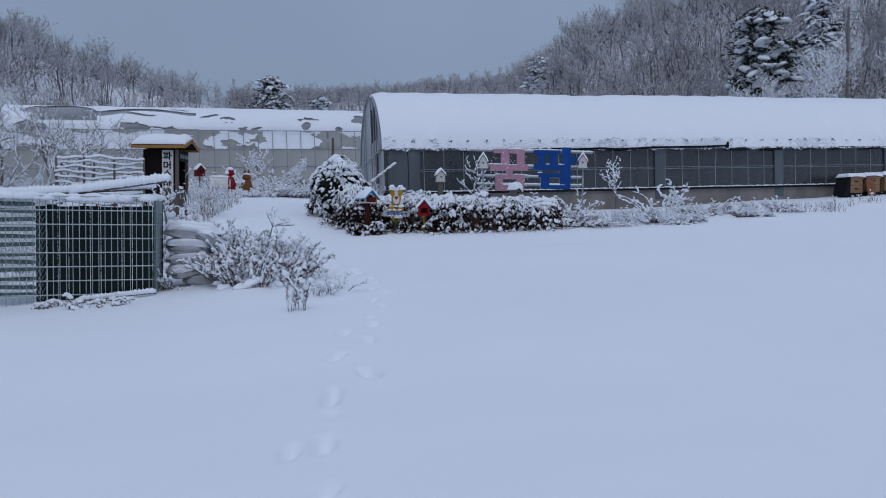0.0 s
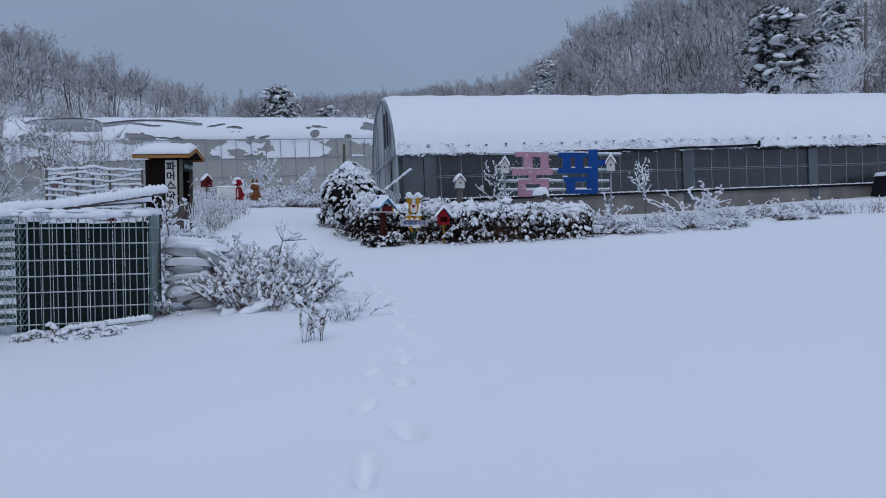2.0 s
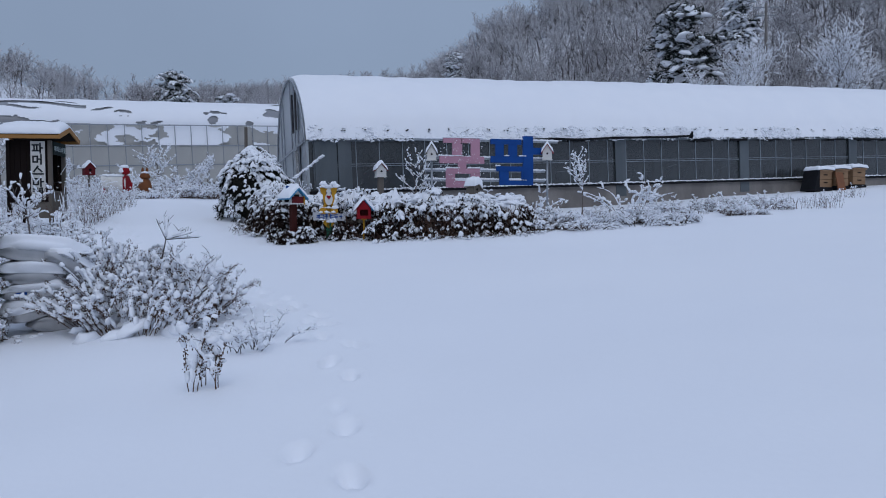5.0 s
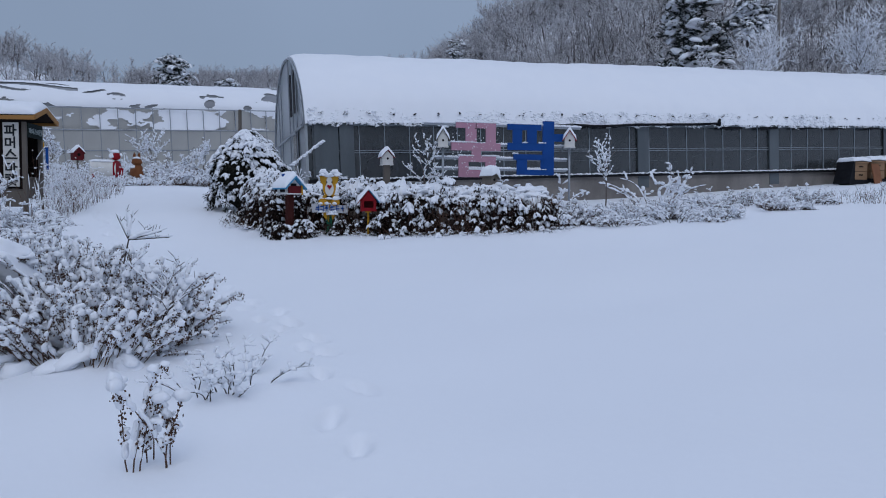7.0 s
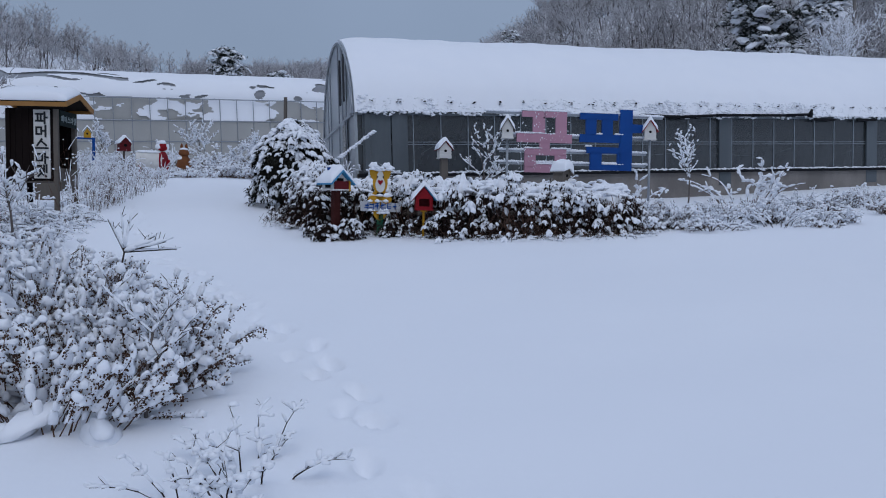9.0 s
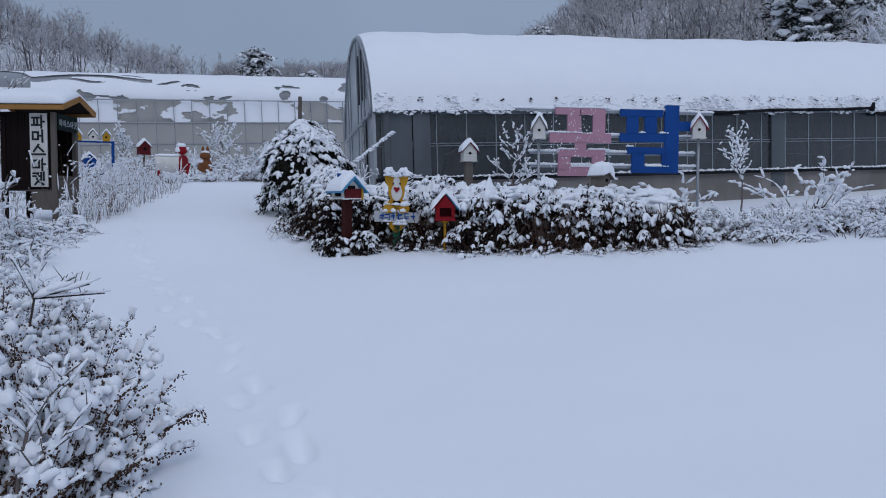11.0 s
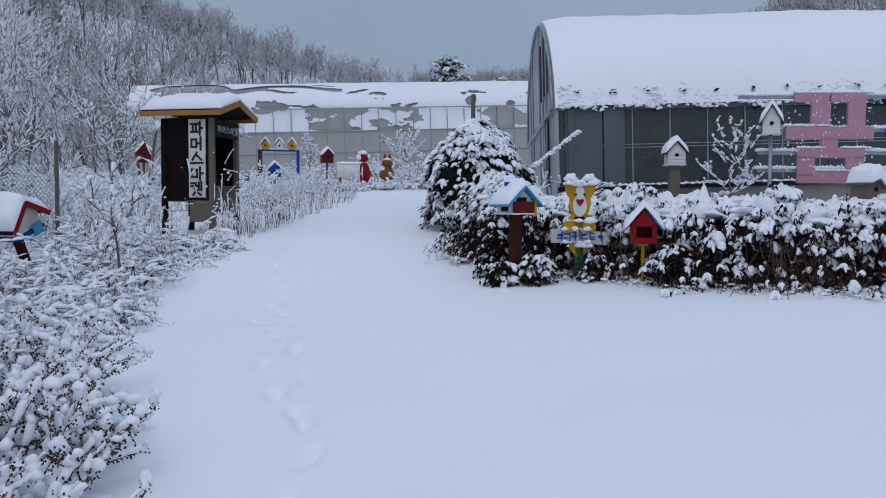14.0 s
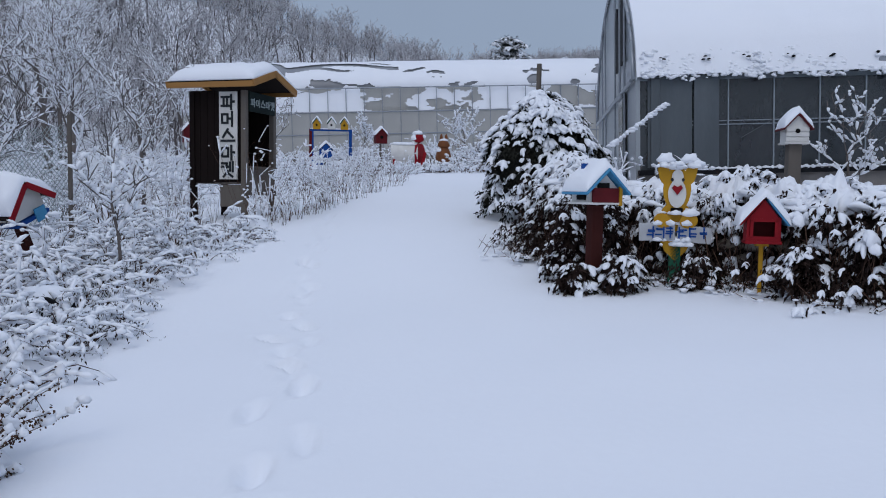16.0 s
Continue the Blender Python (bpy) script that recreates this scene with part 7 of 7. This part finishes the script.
rf = np.random.RandomState(44)
for k in range(46):
    x, y = rf.uniform(-3.5, 11.5), rf.uniform(34.5, 48.0)
    if k < 16:
        x, y = 2.0 + k * 0.42 + rf.uniform(-0.2, 0.2), 36.2 + k * 0.22 + rf.uniform(-0.8, 0.8)
    if 2.6 < x < 5.8 and y < 40.6:
        y -= 1.2
    plant("frosted_bush", (x, y), 0.75, 0.36 if 2.6 < x < 5.8 and y < 40 else rf.uniform(0.55, 0.8) if y < 41 else rf.uniform(0.9, 1.5), 20, 400 + k, "frosted bush in the far garden", ("twig", "clump")[k % 2], "far garden bushes", 2.1, 0.8)
for x, y, h, s in ((6.6, 45.5, 2.6, 81), (2.0, 46.0, 2.4, 82), (9.0, 46.5, 2.2, 83), (-2.0, 44.0, 2.6, 84), (7.6, 41.0, 1.7, 85)):
    snow_tree("snowy_tree", (x, y), h, s, "small frosted tree in the far garden", (3, 2, 1), 160, 0.02, group="far garden trees", spread=1.4, frost_r=0.03)


# ---- leaning feeder house and odds and ends left of the path ----
def leaning_house():
    ob = thing("bird_feeder", (-1.12, 21.15, 1.12), "leaning white and blue feeder house under thick snow", "bird feeder", "bird houses")
    ob.matrix_basis = pose(-1.0, 21.15, 1.12, 0, -24, 66)
    part("post", boxes(((0, 0, 0.25), (0.10, 0.10, 0.7), (0, 0, 0), 0.008)), BROWN_RED, ob)
    z = 0.58
    part("floor_board", boxes(((0, 0, z), (0.50, 0.56, 0.05), (0, 0, 0), 0.008)), BLUE, ob, "blue base board")
    bm = bmesh.new()
    prism(bm, [(-0.23, z + 0.04), (0.23, z + 0.04), (0.23, z + 0.22), (0, z + 0.42), (-0.23, z + 0.22)], 0.50, Matrix.Translation((0, -0.25, 0)))
    part("body", bm, WHITE, ob)
    ang = math.degrees(math.atan2(0.20, 0.23))
    for s in (-1, 1):
        part("roof_board", boxes(((s * 0.17, 0, z + 0.30), (0.50, 0.68, 0.02), (0, s * ang, 0), 0.003)), DARK_WOOD, ob)
        part("barge_board", boxes(((s * 0.17, -0.35, z + 0.285), (0.44, 0.025, 0.07), (0, s * ang, 0), 0.003)), RED, ob, "red barge board")
    cap_part(ob, 0.34, 0.295, -0.36, 0.36, 0.13, z + 0.175, 9)
    part("chimney", boxes(((-0.12, 0.0, z + 0.48), (0.08, 0.08, 0.2), (0, 0, 0), 0.005)), BLUE, ob, "small dark chimney")
    part("plaque", boxes(((0.1, -0.30, z + 0.02), (0.16, 0.02, 0.16), (0, 0, 0), 0.003)), LIGHT_BLUE, ob, "small light blue plaque")


leaning_house()


def red_post_feeder():
    ob = thing("bird_feeder", (-0.54, 18.3, gz(-0.54, 18.3) - 0.08), "dark red feeder house on a square red post", "bird feeder", "bird houses", rz=12)
    part("foot_board", boxes(((0.04, 0, 0.03), (0.42, 0.3, 0.05), (0, 0, 0), 0.006)), BROWN_RED, ob)
    part("post", boxes(((0.02, 0, 0.42), (0.11, 0.10, 0.85), (0, 0, 0), 0.006)), DARK_RED, ob, "dark red square post")
    for z in (0.25, 0.31):
        part("painted_mark", boxes(((0.02, -0.053, z), (0.06, 0.006, 0.03))), WHITE, ob, "small white mark")
    part("floor_board", boxes(((0, 0, 0.86), (0.36, 0.34, 0.03), (0, 0, 0), 0.004)), RED, ob)
    bm = bmesh.new()
    prism(bm, [(-0.15, 0.87), (0.15, 0.87), (0.15, 1.03), (0, 1.17), (-0.15, 1.03)], 0.28, Matrix.Translation((0, -0.14, 0)))
    part("body", bm, DARK_RED, ob)
    for s in (-1, 1):
        part("roof_board", boxes(((s * 0.10, 0, 1.10), (0.28, 0.36, 0.02), (0, s * 43, 0), 0.003)), RED, ob)
    cap_part(ob, 0.20, 0.19, -0.19, 0.19, 0.09, 1.01, 8)


red_post_feeder()


def pot():
    ob = thing("plant_pot", (0.55, 17.95, gz(0.55, 17.95)), "dark overturned plant pot under a mound of snow", "plant pot")
    bm = bmesh.new()
    bar(bm, (0, -0.16, 0.10), (0.03, 0.12, 0.14), 0.15, 0.12, 20)
    part("pot", bm, BLACK_TARP, ob, smooth=False)
    part("rim", bar(bmesh.new(), (0, -0.175, 0.10), (0, -0.145, 0.105), 0.155, seg=20), BLACK_TARP, ob)
    part("inside", bar(bmesh.new(), (0, -0.182, 0.10), (0, -0.17, 0.10), 0.135, seg=20), HOLE, ob)
    b = Batch()
    b.many(CLUMPS[3], [(-0.06, 0.0, 0.22), (-0.2, 0.05, 0.16)], turns(np.zeros(2)), np.array([[0.2, 0.2, 0.11], [0.16, 0.16, 0.1]]))
    mpart("snow", b, SNOW, ob)


pot()


def net_fence():
    ob = thing("net_fence", (-1.9, 22.3, gz(-1.9, 22.3)), "sagging green diamond-mesh net fence sprinkled with snow", "fence")
    for x in (-1.2, 0.9):
        part("post", bar(bmesh.new(), (x, 0, -0.2), (x, 0, 1.75), 0.03), GREY_WOOD, ob)
    n = Batch()
    q = np.arange(-1.2, 0.9, 0.06)
    for sgn in (-1, 1):
        a = np.concatenate([np.stack([q, 0 * q, np.full_like(q, z) - 0.12 * np.cos(q * 1.5)], 1) for z in np.arange(0.3, 1.65, 0.08)])
        b = a + (0.06 * sgn, 0, 0.08)
        n.tubes(a, b, 0.005, 0.005, 3)
    tagged(mpart("netting", n, WIRE, ob, "frosted diamond mesh", False), kind="stuff")


net_fence()


# ---- pines, pole and wires on the hills ----
def pine(at, h, spread, seed, label, bare=0.25, group="pines", z=None):
    rr = np.random.RandomState(seed)
    ob = thing("pine_tree", (at[0], at[1], gz(*at) if z is None else z), label, "pine tree", group)
    W, L, S = Batch(), Batch(), Batch()
    W.tubes([(0, 0, -0.5)], [(rr.normal(0, 0.2), rr.normal(0, 0.2), h * 0.96)], h * 0.02, h * 0.004, 8)
    P = []
    for k in range(int(22 + h * 2.2)):
        f = rr.uniform(bare, 1)
        az = rr.uniform(0, 2 * np.pi)
        ln = spread * (1.08 - f) ** 0.5 * rr.uniform(0.4, 1.2) * (1 + 0.35 * np.sin(az * 2 + seed))
        a = np.array([0, 0, f * h])
        b = a + np.array([np.cos(az) * ln, np.sin(az) * ln, ln * rr.uniform(-0.05, 0.3)])
        W.tubes([a], [b], h * 0.005, h * 0.002, 4)
        for t in np.linspace(0.35, 1.0, 5):
            P.append(a * (1 - t) + b * t + rr.normal(0, 0.09 * spread, 3) * (1, 1, 0.4))
    P = np.array(P)
    n = len(P)
    m = 26
    src = np.repeat(P, m, 0) + rr.normal(0, 0.16 * spread ** 0.5, (n * m, 3)) * (1, 1, 0.45)
    L.many(LEAF, src, turns(rr.uniform(0, 6.3, n * m), rr.uniform(-0.9, 0.6, n * m), rr.uniform(-1, 1, n * m)), rr.uniform(0.25, 0.55, n * m) * spread ** 0.5 * 0.5)
    k = rr.uniform(0, 1, n) < 0.95
    s = rr.uniform(0.16, 0.46, k.sum()) * spread ** 0.5
    S.many(FANS[seed % 6], P[k] + (0, 0, 0.16), turns(rr.uniform(0, 6, k.sum()), rr.normal(0, 0.2, k.sum())), np.stack([s * 1.6, s * 1.5, s * 0.9], 1))
    mpart("trunk", W, BARK, ob)
    mpart("needles", L, PINE, ob, smooth=False)
    mpart("snow", S, SNOW, ob, "snow on the boughs")


pine((20.9, 132.0), 9.5, 4.2, 91, "round-crowned dark pine far up the valley under snow", 0.35, z=15.5)
pine((28.5, 131.0), 7.0, 3.0, 92, "distant pine half hidden behind the greenhouse roof", 0.3, z=15.0)
def hill_pine(x, y, top, spread, seed, label, bare):
    pine((x, y), top - gz(x, y), spread, seed, label, bare)


hill_pine(54.2, 58.0, 20.9, 5.4, 93, "broad dark pine with snow-laden boughs on the hillside", 0.5)
hill_pine(57.6, 54.6, 24.0, 2.3, 94, "tall dark pine with snow-laden boughs on the hillside", 0.6)
hill_pine(63.6, 118.0, 29.3, 3.6, 96, "pine at the edge of the steep wood", 0.3)
for x, y, top, k in ((45.6, 42.3, 14.6, 51), (50.5, 40.0, 15.0, 52), (42.0, 44.5, 12.6, 53)):
    snow_tree("snowy_tree", (x, y), top - gz(x, y), k, "spreading bare tree white with frost behind the greenhouse", (3, 3, 2), 1500, 0.02, group="snowy trees behind the greenhouse", spread=1.5, frost_r=0.022)


def pole():
    x, y = 58.8, 52.5
    ob = thing("utility_pole", (x, y, gz(x, y)), "grey concrete utility pole with a crossarm above the woods", "utility pole")
    H = 20.9 - gz(x, y)
    part("shaft", bar(bmesh.new(), (0, 0, -0.5), (0, 0, H), 0.17, 0.11), CONCRETE, ob)
    for dz in (0.4, 1.1):
        part("crossarm", boxes(((0, 0, H - dz), (2.4 - dz * 0.5, 0.1, 0.1), (0, 0, -30), 0.01)), STEEL, ob)
    for k in (-1, 0, 1):
        part("insulator", bar(bmesh.new(), (k * 0.9, -k * 0.52, H - 0.35), (k * 0.9, -k * 0.52, H - 0.12), 0.06, 0.04), WHITE, ob)
    for k in (-1, 1):
        w = thing("overhead_wire", (x, y, gz(x, y)), "thin overhead wire sagging along the hillside", "wire", "overhead wires")
        bm = bmesh.new()
        a, b = Vector((k * 0.9, -k * 0.5, H - 0.2)), Vector((-30.0, 62.0, H - 8 + k))
        pts = [a.lerp(b, f) - Vector((0, 0, 6.0 * 4 * f * (1 - f))) for f in np.linspace(0, 1, 25)]
        for p, q in zip(pts, pts[1:]):
            bar(bm, p, q, 0.03, seg=5)
        part("cable", bm, STEEL, w)


pole()
